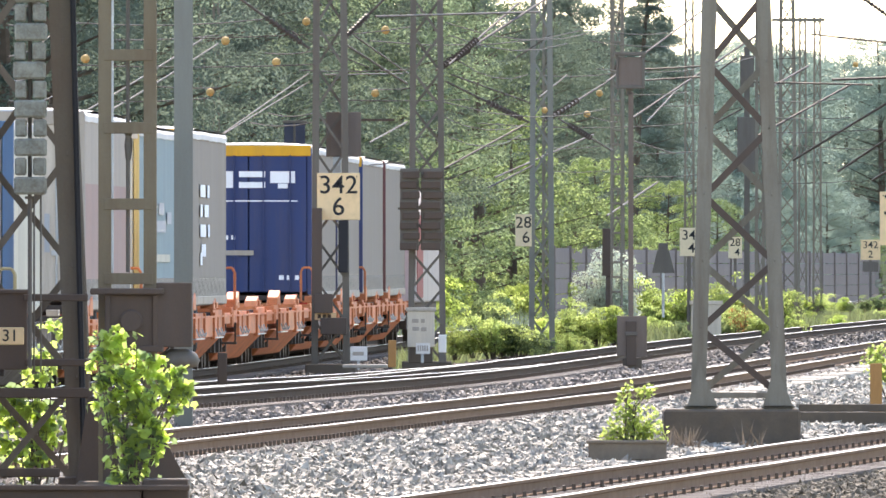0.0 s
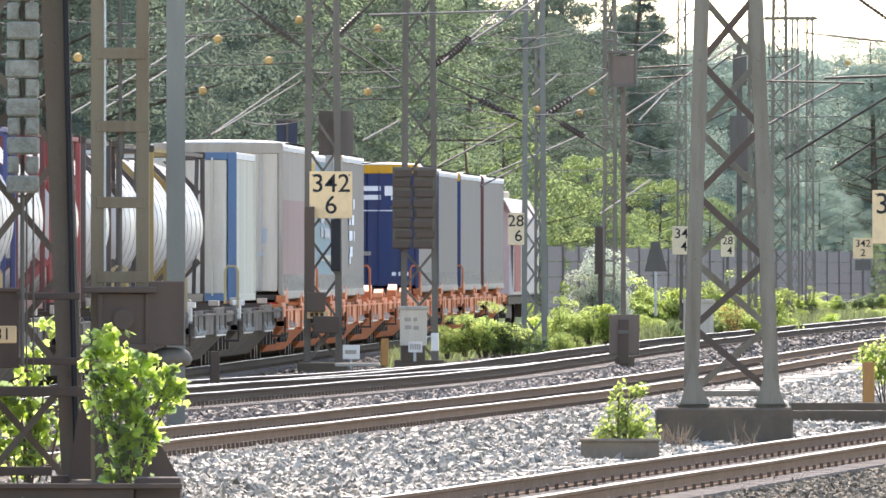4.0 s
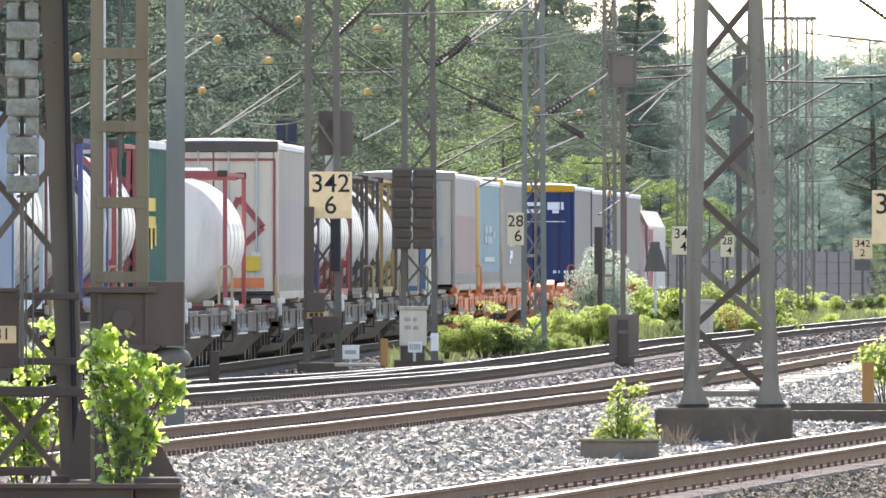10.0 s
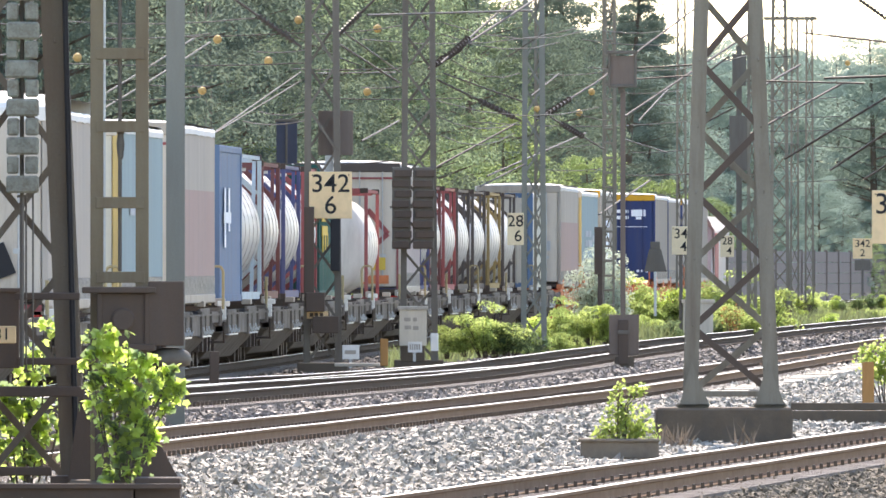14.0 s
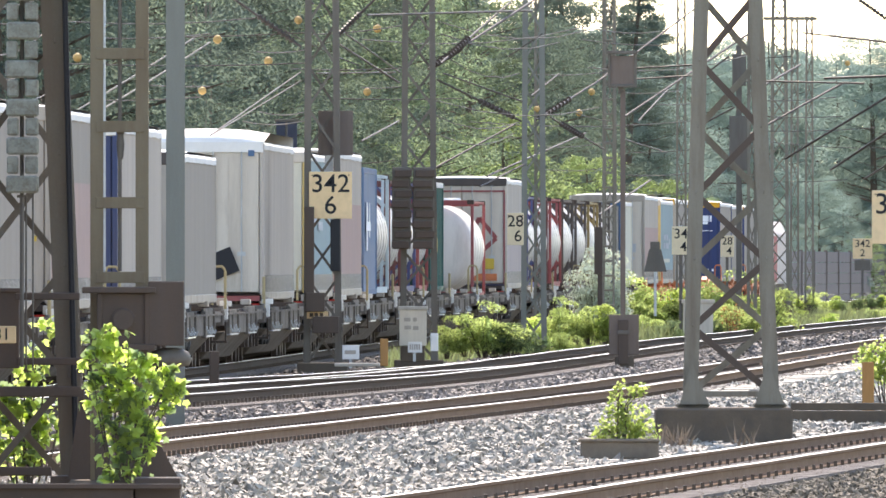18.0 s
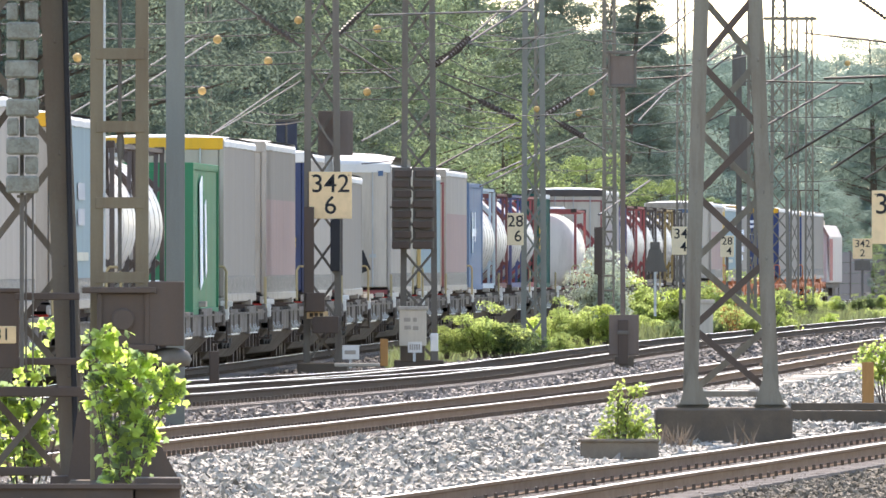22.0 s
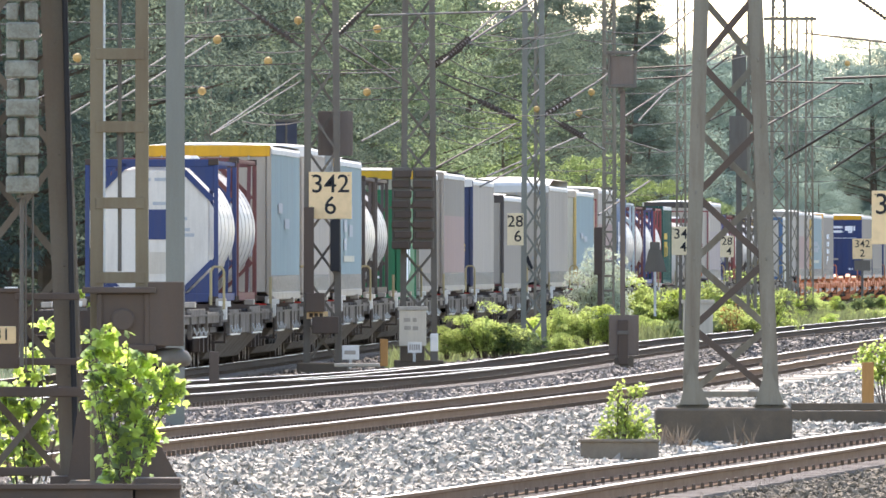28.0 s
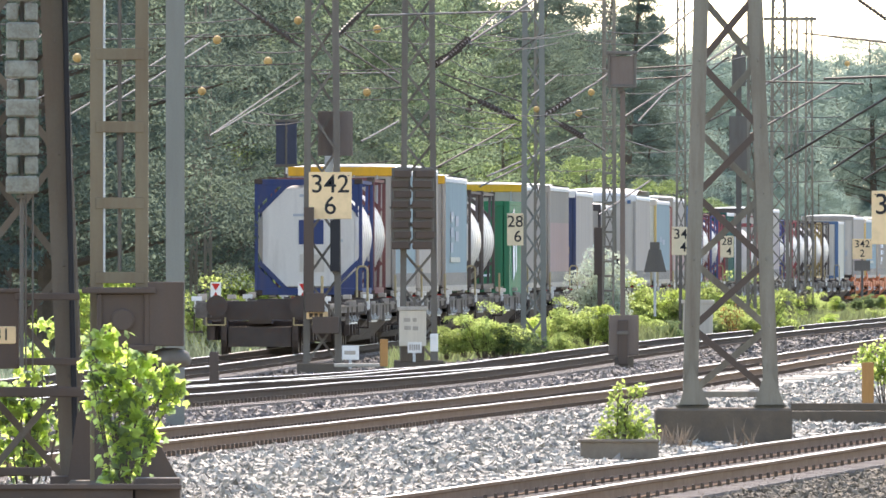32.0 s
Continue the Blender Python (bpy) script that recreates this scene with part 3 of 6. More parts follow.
lattice("catenary_mast", "distant grey lattice mast by the wood", 620, 1362, 1398, 1366, 1392, 540, -60, 0.12, 18, GREY_GREEN, 0.4)


# ---------------------------------------------------------------- the goods train
SPEED, START = 18.2, 346.0
RIDERS = []          # (thing, distance of its rear end behind the reference, length)


def sheet_mat(name, base, dirt_amount=0.35, rough=0.7, trans=0.0):
    return mat("tarpaulin_" + name, base, rough, var=0.08, scale=0.8, fine=9.0, bump=0.12, dirt=(0.30, 0.28, 0.26), dirt_amount=dirt_amount, streak=True, trans=trans, dist=0.03, spec=0.0)


def paint(name, base, dirt_amount=0.3, rough=0.55):
    return mat("paint_" + name, base, rough, var=0.1, scale=1.5, dirt=(0.16, 0.12, 0.09), dirt_amount=dirt_amount, streak=True, spec=0.02)


GREY_TARP, LBLUE_TARP = sheet_mat("grey", (0.37, 0.325, 0.265)), sheet_mat("light_blue", (0.33, 0.395, 0.38))
PINK_TARP, WHITE_TARP, CREAM = sheet_mat("pale_pink", (0.46, 0.338, 0.285)), sheet_mat("white", (0.475, 0.415, 0.34)), sheet_mat("cream", (0.62, 0.585, 0.46))
# veiling haze is put into the blues and reds: lighter, greyer than the paint
BLUE_P, NAVY, RED_P = paint("deep_blue", (0.05, 0.07, 0.155)), paint("navy", (0.06, 0.075, 0.135)), paint("red", (0.32, 0.095, 0.09))
MID_BLUE, GREEN_P, DGREEN = paint("mid_blue", (0.10, 0.165, 0.26)), paint("green", (0.04, 0.185, 0.09)), paint("dark_green", (0.02, 0.09, 0.075))
YELLOW, ORANGE, MAROON = paint("yellow", (0.72, 0.38, 0.045)), mat("paint_orange", (0.60, 0.19, 0.075), 0.6, var=0.3, scale=1.2, fine=10.0, dirt=(0.22, 0.10, 0.06), dirt_amount=0.7, spec=0.15), paint("maroon", (0.17, 0.075, 0.07))
# this blue is greyed for the same haze
DULL_BLUE = paint("dull_blue", (0.09, 0.10, 0.19), 0.35)
DULL_YELLOW = paint("dull_yellow", (0.30, 0.215, 0.09), 0.5)
WAGON_GREY, BLACK_FRAME = mat("wagon_grey", (0.175, 0.152, 0.128), 0.7, 0.0, var=0.5, scale=1.3, fine=12.0, dirt=(0.07, 0.055, 0.045), dirt_amount=0.8, spec=0.02), paint("brown_black", (0.10, 0.085, 0.075), 0.3)
DOOR_WHITE, PALE_BLUE, DOOR_GREY = paint("white", (0.57, 0.505, 0.41), 0.4), paint("pale_blue", (0.44, 0.51, 0.52), 0.3), paint("door_grey", (0.40, 0.352, 0.288), 0.4)
TANK_STEEL = mat("tank_steel", (0.46, 0.44, 0.41), 0.5, 0.25, var=0.1, scale=1.2, dirt=(0.34, 0.29, 0.23), dirt_amount=0.4, streak=True)
TANK_WHITE = paint("tank_white", (0.68, 0.63, 0.55), 0.3, 0.4)
RUBBER = mat("rubber", (0.03, 0.03, 0.03), 0.8)
IRON = mat("dirty_iron", (0.075, 0.06, 0.05), 0.75, 0.3, dirt=RUST, dirt_amount=0.4)
ROOF_W = sheet_mat("roof", (0.78, 0.75, 0.68), 0.15)
LAMP_RED = mat("lamp_red", (0.5, 0.03, 0.02), 0.3)
PLATE_Y = paint("plate_yellow", (0.58, 0.40, 0.07), 0.2)
SKIRT = mat("creased_skirt", (0.21, 0.188, 0.158), 0.6, var=0.5, scale=7.0, fine=30.0, bump=0.6, dirt=(0.12, 0.11, 0.10), dirt_amount=0.6, dist=0.03)
EDGE_TAN = paint("edge_tan", (0.58, 0.42, 0.17), 0.3)
TAN_RAIL = paint("tan_rail", (0.42, 0.34, 0.18), 0.4)
PALE_PINK = sheet_mat("washed_pink", (0.46, 0.39, 0.345))
GREY_MARK = paint("faded_grey_print", (0.40, 0.42, 0.43), 0.2)
PALE_MARK = paint("faded_white_print", (0.86, 0.88, 0.88), 0.1)


SHARED = {}


def shared(name, half, material, parent, place):
    """A small bevelled block under parent; alike blocks share one mesh."""
    key = (name, half, material.name)
    if key not in SHARED:
        bm = bmesh.new()
        box(bm, -half[0], half[0], -half[1], half[1], -half[2], half[2])
        finish(bm, min(half) * 0.2)
        SHARED[key] = mesh_of(name, bm, material)
    ob = new(name, SHARED[key])
    ob.parent = parent
    ob.location = place
    return ob


def curtain(bm, x, y0, y1, z0, z1, side, amp=0.009, ny=28, nz=6):
    """A tarpaulin side with gentle folds, and a back face, 3 cm thick."""
    rows = []
    for i in range(ny + 1):
        y = y0 + (y1 - y0) * i / ny
        col = []
        for k in range(nz + 1):
            z = z0 + (z1 - z0) * k / nz
            f = math.sin(math.pi * k / nz)
            col.append(bm.verts.new((x + side * amp * f * (0.7 * math.sin(i * 2.1) + 0.6 * math.sin(i * 0.9 + k)), y, z)))
        rows.append(col)
    for a, b in zip(rows, rows[1:]):
        for k in range(nz):
            bm.faces.new((a[k], b[k], b[k + 1], a[k + 1]) if side > 0 else (a[k + 1], b[k + 1], b[k], a[k]))
    back = [bm.verts.new((x - side * 0.03, y, z)) for y, z in ((y0, z0), (y1, z0), (y1, z1), (y0, z1))]
    bm.faces.new(back)


def bars(name, parent, material, rows, y=None, x=None, h=0.09):
    """Short plain bars in place of small print; rows of (across, up, length), on an end (y given) or a side (x given)."""
    for a, z, l in rows:
        bm = bmesh.new()
        if y is not None:
            box(bm, a, a + l, y - 0.006, y, z, z + h)
        else:
            box(bm, x, x + 0.006, a, a + l, z, z + h)
        part(name, bm, material, parent)


def trailer(u, L, top, side_m, rear_m, label, border_m=None, band_m=None, post_m=None, bottom=1.3, skirt=True, two_tone=None, roof_m=None,
            name="semi_trailer", W=2.55, ribbed=False, wheels=True, bulge=0.05, line_m=None, rise=0.05):
    """A curtain-sided or box semi-trailer; its rear end faces backwards along -y. Base on the running rail level."""
    t = thing(name, label, "semi-trailer", "goods on the train")
    RIDERS.append((t, u, L))
    roof_m, post_m = roof_m or ROOF_W, post_m or side_m
    h, w = top - bottom, W / 2
    for s in (-1, 1):
        bm = bmesh.new()
        curtain(bm, s * w, 0.12, L - 0.05, bottom + (0.32 if skirt else 0), top - 0.14, s)
        side = part("side_curtain", bm, side_m, t, "" if not two_tone else "upper part paler than the lower part")
        if two_tone:
            bm = bmesh.new()
            curtain(bm, s * (w + 0.012), 0.13, L - 0.06, bottom + 0.35, top - 0.14 - h * 0.33, s)
            part("lower_print", bm, two_tone, side)
        if ribbed:
            bm = bmesh.new()
            for k in range(int(L / 0.6)):
                box(bm, s * (w - 0.005), s * (w + 0.03), 0.3 + k * 0.6, 0.52 + k * 0.6, bottom + 0.1, top - 0.2)
            tagged(part("ribs", bm, side_m, side), kind="stuff")
        if skirt:
            bm = bmesh.new()
            curtain(bm, s * (w + 0.014), 0.14, L - 0.1, bottom + 0.04, bottom + 0.38, s, 0.016, 64, 5)
            part("side_skirt", bm, SKIRT, t, "grey creased lower edge of the curtain with buckles")
        boxes("bottom_rail", [(s * w - 0.05, s * w + 0.03, 0.0, L, bottom - 0.1, bottom + 0.05)], DOOR_GREY, t, bevel=0.01)
        bm = bmesh.new()
        ring = []
        for k in range(25):
            y = L * k / 24
            dz = 0.012 * noise.noise((u + y * 0.9, s, 0.3)) - 0.012 * (k % 4 == 2)
            ring.append([bm.verts.new((s * w + a, y, b + dz)) for a, b in ((-0.06, top - 0.16), (0.022, top - 0.16), (0.026, top - 0.07), (0.0, top - 0.02), (-0.06, top - 0.015))])
        for a, b in zip(ring, ring[1:]):
            for k in range(5):
                bm.faces.new((a[k], a[(k + 1) % 5], b[(k + 1) % 5], b[k]))
        bm.faces.new(ring[0][::-1])
        bm.faces.new(ring[-1])
        part("top_rail", bm, roof_m, t)
        boxes("rear_post", [(s * w - (0.075 if s > 0 else -0.0) - (0.0 if s > 0 else 0.015), s * w + (0.015 if s > 0 else 0.075), -0.02, 0.14, bottom, top - 0.05)], border_m or post_m, t, bevel=0.012)
        boxes("front_post", [(s * w - 0.12, s * w + 0.015, L - 0.12, L, bottom, top - 0.05)], post_m, t, bevel=0.012)
        boxes("door", [(min(0, s * (w - 0.075)) + 0.012, max(0, s * (w - 0.075)) - 0.012, 0.0, 0.05, bottom + 0.05, top - 0.2)], rear_m, t, bevel=0.012)
        for k in (0.3, 0.85):
            bm = bmesh.new()
            rod(bm, (s * k, -0.03, bottom + 0.05), (s * k, -0.03, top - 0.2), 0.016, 6)
            box(bm, s * k - 0.08, s * k + 0.08, -0.045, -0.01, bottom + 0.75, bottom + 0.83)
            part("lock_rod", bm, ZINC if rear_m is not BLUE_P else rear_m, t)
    if line_m:
        for d in ((-w + 0.1, w - 0.08, top - 0.39, top - 0.34), (-w + 0.03, -w + 0.075, bottom, top - 0.34), (w - 0.09, w - 0.045, bottom, top - 0.34)):
            boxes("border_line", [(d[0], d[1], -0.034, -0.026, d[2], d[3])], line_m, t)
    boxes("rear_header", [(-w, w, -0.03, 0.14, top - 0.22, top)], band_m or border_m or roof_m, t, bevel=0.015)
    boxes("front_wall", [(-w + 0.1, w - 0.1, L - 0.06, L, bottom, top - 0.05)], rear_m, t)
    bm = bmesh.new()
    ny, nx = 14, 6
    rows = [[bm.verts.new((-w + W * i / nx, 0.0 + L * k / ny, top - 0.03 + bulge * math.sin(math.pi * i / nx) ** 0.5 + 0.01 * (k % 2) * math.sin(math.pi * i / nx) + rise * min(1.0, k / 3))) for i in range(nx + 1)] for k in range(ny + 1)]
    for a, b in zip(rows, rows[1:]):
        for k in range(nx):
            bm.faces.new((a[k], a[k + 1], b[k + 1], b[k]))
    for row in (rows[0], rows[-1]):
        low = [bm.verts.new((v.co.x, v.co.y, top - 0.1)) for v in row]
        for k in range(nx):
            bm.faces.new((row[k], row[k + 1], low[k + 1], low[k]))
    part("roof", bm, roof_m, t, "pale roof sheet over bows", smooth=bulge < 0.1)
    boxes("floor", [(-w + 0.02, w - 0.02, 0, L, bottom - 0.12, bottom - 0.02)], IRON, t)
    boxes("chassis", [(-0.55, -0.4, 0.3, L - 0.3, bottom - 0.45, bottom - 0.12), (0.4, 0.55, 0.3, L - 0.3, bottom - 0.45, bottom - 0.12)], IRON, t)
    boxes("bumper", [(-w + 0.05, w - 0.05, 0.02, 0.14, bottom - 0.5, bottom - 0.36)], DOOR_GREY, t, bevel=0.01)
    for s in (-1, 1):
        boxes("tail_light", [(s * 1.02 - 0.18, s * 1.02 + 0.18, -0.02, 0.04, bottom - 0.3, bottom - 0.17)], LAMP_RED, t, "red tail light")
    if wheels:
        for k in range(3):
            for s in (-1, 1):
                bm = bmesh.new()
                lathe(bm, ((-0.17, 0.38), (-0.13, 0.48), (0.13, 0.48), (0.17, 0.38)), 18, "x", (s * 1.02, 2.4 + 1.31 * k, 0.80))
                part("wheel", bm, RUBBER, t, "black road tyre in the wagon pocket", smooth=False)
    return t


def tank(u, L, frame_m, label, barrel_m=None, top=3.9, bottom=1.2, W=2.44, gussets=True, ladder=True):
    """A tank container: barrel with domed ends in a framed cradle."""
    t = thing("tank_container", label, "tank container", "goods on the train")
    RIDERS.append((t, u, L))
    w, barrel_m = W / 2, barrel_m or TANK_STEEL
    r = min(w - 0.005, (top - bottom) / 2 - 0.1)
    zc = bottom + r + 0.12
    bm = bmesh.new()
    prof = [(0.18 + 0.32 * (1 - math.cos(a)), r * math.sin(a) ** 0.7 if a > 0 else 0.02) for a in (0.0, 0.25, 0.55, 0.9, 1.25, 1.57)]
    prof = prof + [(L - p[0], p[1]) for p in prof[::-1]]
    lathe(bm, prof, 40, "y", (0, 0, zc))
    part("barrel", bm, barrel_m, t, "shiny streaked tank barrel with domed ends", smooth=True)
    for k in range(1, 5):
        bm = bmesh.new()
        lathe(bm, ((L * k / 5 - 0.04, r + 0.012), (L * k / 5 + 0.04, r + 0.012)), 32, "y", (0, 0, zc))
        part("barrel_ring", bm, barrel_m, t)
    for y in (0.0, L - 0.16):
        for s in (-1, 1):
            boxes("corner_post", [(s * w - 0.08 if s > 0 else -w, w if s > 0 else -w + 0.08, y, y + 0.12, bottom, top)], frame_m, t, bevel=0.01)
            for z0, z1 in ((top - 0.75, top - 0.1), (bottom + 0.75, bottom + 0.1))[:2 if gussets else 0]:
                bm = bmesh.new()
                beam(bm, (s * (w - 0.1), y + 0.08, z0), (s * (w - 0.75), y + 0.08, z1), 0.12, 0.10)
                part("gusset", bm, frame_m, t)
            for z in (bottom - 0.01, top - 0.11):
                shared("corner_casting", (0.092, 0.088, 0.06), IRON, t, (s * (w - 0.088), y + 0.08, z + 0.06))
        boxes("top_beam", [(-w + 0.16, w - 0.16, y + 0.02, y + 0.14, top - 0.14, top)], frame_m, t, bevel=0.01)
        boxes("bottom_beam", [(-w + 0.16, w - 0.16, y + 0.02, y + 0.14, bottom, bottom + 0.16)], frame_m, t, bevel=0.01)
    for s in (-1, 1):
        boxes("bottom_rail", [(s * (w - 0.08) - 0.05, s * (w - 0.08) + 0.05, 0.16, L - 0.16, bottom + 0.02, bottom + 0.16)], frame_m, t)
        bm = bmesh.new()
        beam(bm, (s * (w - 0.06), 0.16, top - 0.06), (s * (w - 0.06), L - 0.16, top - 0.06), 0.07, 0.07)
        part("top_rail", bm, frame_m, t)
        for y0, y1 in ((0.1, 1.3), (L - 0.1, L - 1.3))[:2 if gussets else 0]:
            bm = bmesh.new()
            beam(bm, (s * (w - 0.14), y0, top - 0.1), (s * (w - 0.14), y1, bottom + 0.1), 0.07, 0.07)
            part("side_brace", bm, frame_m, t)
    boxes("walkway", [(-0.25, 0.25, 0.3, L - 0.3, top - 0.05, top - 0.01)], ZINC, t)
    bm = bmesh.new()
    lathe(bm, ((zc + r - 0.03, 0.26), (zc + r + 0.12, 0.26), (zc + r + 0.17, 0.2)), 16, "z", (0.45, L / 2, 0))
    part("manhole", bm, ZINC, t)
    if ladder:
        bm = bmesh.new()
        for s in (-0.18, 0.18):
            beam(bm, (-w + 0.5 + s, -0.02, bottom + 0.1), (-w + 0.5 + s, -0.02, top - 0.05), 0.04)
        for k in range(8):
            beam(bm, (-w + 0.32, -0.02, bottom + 0.3 + 0.28 * k), (-w + 0.68, -0.02, bottom + 0.3 + 0.28 * k), 0.03)
        part("ladder", bm, ZINC, t)
    return t


def container(u, L, top, bottom, side_m, rear_m, post_m, label, roof_m=None, pitch=0.28, name="container", category="container", W=2.5, depth=0.045, edge_m=None):
    """A corrugated box with rear doors, corner posts, castings."""
    t = thing(name, label, category, "goods on the train")
    RIDERS.append((t, u, L))
    w = W / 2
    for s in (-1, 1):
        bm = bmesh.new()
        n = int((L - 0.3) / (pitch / 4))
        cols = []
        for i in range(n + 1):
            y = 0.15 + (L - 0.3) * i / n
            x = s * (w - 0.02 - (depth if (i // 2) % 2 else 0.0))
            cols.append((bm.verts.new((x, y, bottom + 0.12)), bm.verts.new((x, y, top - 0.12))))
        for a, b in zip(cols, cols[1:]):
            bm.faces.new((a[0], b[0], b[1], a[1]) if s > 0 else (a[1], b[1], b[0], a[0]))
        part("side_wall", bm, side_m, t)
        boxes("bottom_rail", [(s * w - 0.08 if s > 0 else -w, w if s > 0 else -w + 0.08, 0, L, bottom, bottom + 0.13)], edge_m or post_m, t, bevel=0.01)
        boxes("top_rail", [(s * w - 0.08 if s > 0 else -w, w if s > 0 else -w + 0.08, 0, L, top - 0.13, top)], roof_m or post_m, t, bevel=0.01)
        for y in (0.0, L - 0.16):
            boxes("corner_post", [(w - 0.16 if s > 0 else -w - 0.004, w + 0.004 if s > 0 else -w + 0.16, y - 0.004, y + 0.16, bottom, top)], (edge_m if edge_m and y > 0 else post_m), t, bevel=0.012)
        boxes("door", [(min(0, s * (w - 0.17)) + 0.01, max(0, s * (w - 0.17)) - 0.01, 0.02, 0.07, bottom + 0.14, top - 0.14)], rear_m, t, bevel=0.012)
        for k in (0.28, 0.8):
            bm = bmesh.new()
            rod(bm, (s * k, -0.005, bottom + 0.1), (s * k, -0.005, top - 0.1), 0.02, 6)
            box(bm, s * k - 0.1, s * k + 0.1, -0.02, 0.015, bottom + 0.9, bottom + 0.98)
            part("lock_rod", bm, rear_m, t)
        bm = bmesh.new()
        for k in range(5):
            box(bm, min(0, s * (w - 0.25)) + 0.05, max(0, s * (w - 0.25)) - 0.05, 0.005, 0.03, bottom + 0.3 + k * (top - bottom - 0.4) / 5, bottom + 0.36 + k * (top - bottom - 0.4) / 5)
        tagged(part("door_ribs", bm, rear_m, t), kind="stuff")
    boxes("rear_header", [(-w + 0.16, w - 0.16, 0.0, 0.14, top - 0.14, top)], post_m, t)
    boxes("rear_sill", [(-w + 0.16, w - 0.16, 0.0, 0.14, bottom, bottom + 0.14)], post_m, t)
    boxes("roof", [(-w + 0.05, w - 0.05, 0.05, L - 0.05, top - 0.06, top - 0.005)], roof_m or side_m, t)
    boxes("front_wall", [(-w + 0.05, w - 0.05, L - 0.08, L - 0.03, bottom + 0.05, top - 0.06)], side_m, t)
    boxes("floor", [(-w + 0.05, w - 0.05, 0.05, L - 0.05, bottom + 0.02, bottom + 0.1)], IRON, t)
    return t


def wagon(u0, u1, body_m, label, grab=True, rail_m=None, deck=1.15, bare=False):
    """A low pocket wagon: panelled sills with ribs and lashing hooks, a belly that leans inwards, bogies, corner brackets, grab rails."""
    L = u1 - u0
    t = thing("intermodal_wagon", label, "freight wagon", "wagons of the train")
    RIDERS.append((t, u0, L))
    orange = body_m is ORANGE
    rng3 = random.Random(int(u0 * 10))
    w = 1.30
    y0, y1 = L * (0.09 + rng3.uniform(-0.02, 0.02)), L * (0.84 + rng3.uniform(-0.03, 0.03))
    # the belly, one trough with leaning sides and closed ends
    bm = bmesh.new()
    zt, zb = deck - 0.50, 0.14
    ring = [[bm.verts.new(p) for p in ((-w, y, zt), (w, y, zt), (0.84, y + e, zb), (-0.84, y + e, zb))] for y, e in ((y0, 0.6), (y1, -0.9))]
    for k in range(4):
        bm.faces.new((ring[0][k], ring[0][(k + 1) % 4], ring[1][(k + 1) % 4], ring[1][k]))
    bm.faces.new(ring[0][::-1])
    bm.faces.new(ring[1])
    if bare:
        bm.free()
    else:
        part("belly", bm, body_m, t, bevel=0.02)
    for s in (-1, 1):
        cuts = (0.0, 0.14, 0.36, 0.58, 0.80, 1.0)
        for k in range(5):
            low = deck - (0.32 if k in (0, 4) or bare else 0.54)
            boxes("side_panel", [(s * w - 0.04, s * w + 0.012, L * cuts[k] + 0.06, L * cuts[k + 1] - 0.06, low, deck - (0.02, 0.10, 0.16, 0.05, 0.12)[k])], body_m, t, bevel=0.01)
        for k, f in enumerate(cuts):
            y = min(max(L * f, 0.08), L - 0.08)
            h = (0.14, 0.22, 0.18, 0.24, 0.2, 0.14)[k]
            shared("rib", (0.04, 0.08, h), body_m, t, (s * (w + 0.015), y, deck - h - 0.10))
        for f in (0.25, 0.69):
            shared("small_rib", (0.02, 0.06, 0.17), body_m, t, (s * (w + 0.012), L * f, deck - 0.34))
        boxes("top_flange", [(s * w - 0.12, s * w + 0.05, L * 0.02, L * 0.98, deck - 0.19, deck - 0.155)], body_m, t)
        for f, h in ((0.05, 0.07), (0.62, 0.05)):
            shared("container_seat", (0.09, 0.25, h), body_m if orange else DOOR_GREY, t, (s * (w - 0.03), L * f + 0.1, deck + h - 0.02))
        bm = bmesh.new()
        for a, b in ((0.16, 0.35), (0.60, 0.79)):
            for q in range(3):
                y = L * (a + (b - a) * (q + 0.5) / 3)
                beam(bm, (s * (w + 0.02), y, deck - 0.38), (s * (w + 0.075), y, deck - 0.52), 0.028)
                beam(bm, (s * (w + 0.075), y, deck - 0.52), (s * (w + 0.10), y, deck - 0.44), 0.024)
            box(bm, s * w - 0.02, s * w + 0.05, L * a, L * b, deck - 0.565, deck - 0.54)
        tagged(part("hook_rail", bm, ZINC, t, "row of bare steel lashing hooks"), kind="stuff")
        shared("buffer_plate", (0.16, 0.03, 0.17), body_m, t, (s * (w - 0.14), 0.03, deck - 0.22))
        if orange:
            for f, h in ((0.12, 0.13), (0.58, 0.08)):
                bm = bmesh.new()
                a = [bm.verts.new((s * w + x, L * f + y, z)) for x, y, z in ((-0.22, 0.0, deck - 0.04), (0.03, 0.0, deck - 0.04), (0.03, 0.9, deck - 0.04), (-0.22, 0.9, deck - 0.04))]
                b = [bm.verts.new((s * w + x, L * f + y, z)) for x, y, z in ((-0.20, 0.12, deck + h), (0.02, 0.12, deck + h), (0.02, 0.9, deck + 2 * h), (-0.20, 0.9, deck + 2 * h))]
                bm.faces.new(a[::-1])
                bm.faces.new(b)
                for q in range(4):
                    bm.faces.new((a[q], a[(q + 1) % 4], b[(q + 1) % 4], b[q]))
                part("raised_stop", bm, body_m, t, "sloped orange stop block", bevel=0.01)
        else:
            shared("corner_bracket", (0.11, 0.05, 0.05), WHITE, t, (s * 1.36, L * 0.03, deck + 0.02))
            shared("bracket_stem", (0.045, 0.05, 0.12), WHITE, t, (s * 1.36, L * 0.03, deck - 0.15))
        bm = bmesh.new()
        box(bm, s * 1.3 - 0.18, s * 1.3 + 0.10, 0.05, 0.45, 0.45, 0.49)
        beam(bm, (s * 1.38, 0.10, 0.48), (s * 1.38, 0.10, 0.85), 0.03)
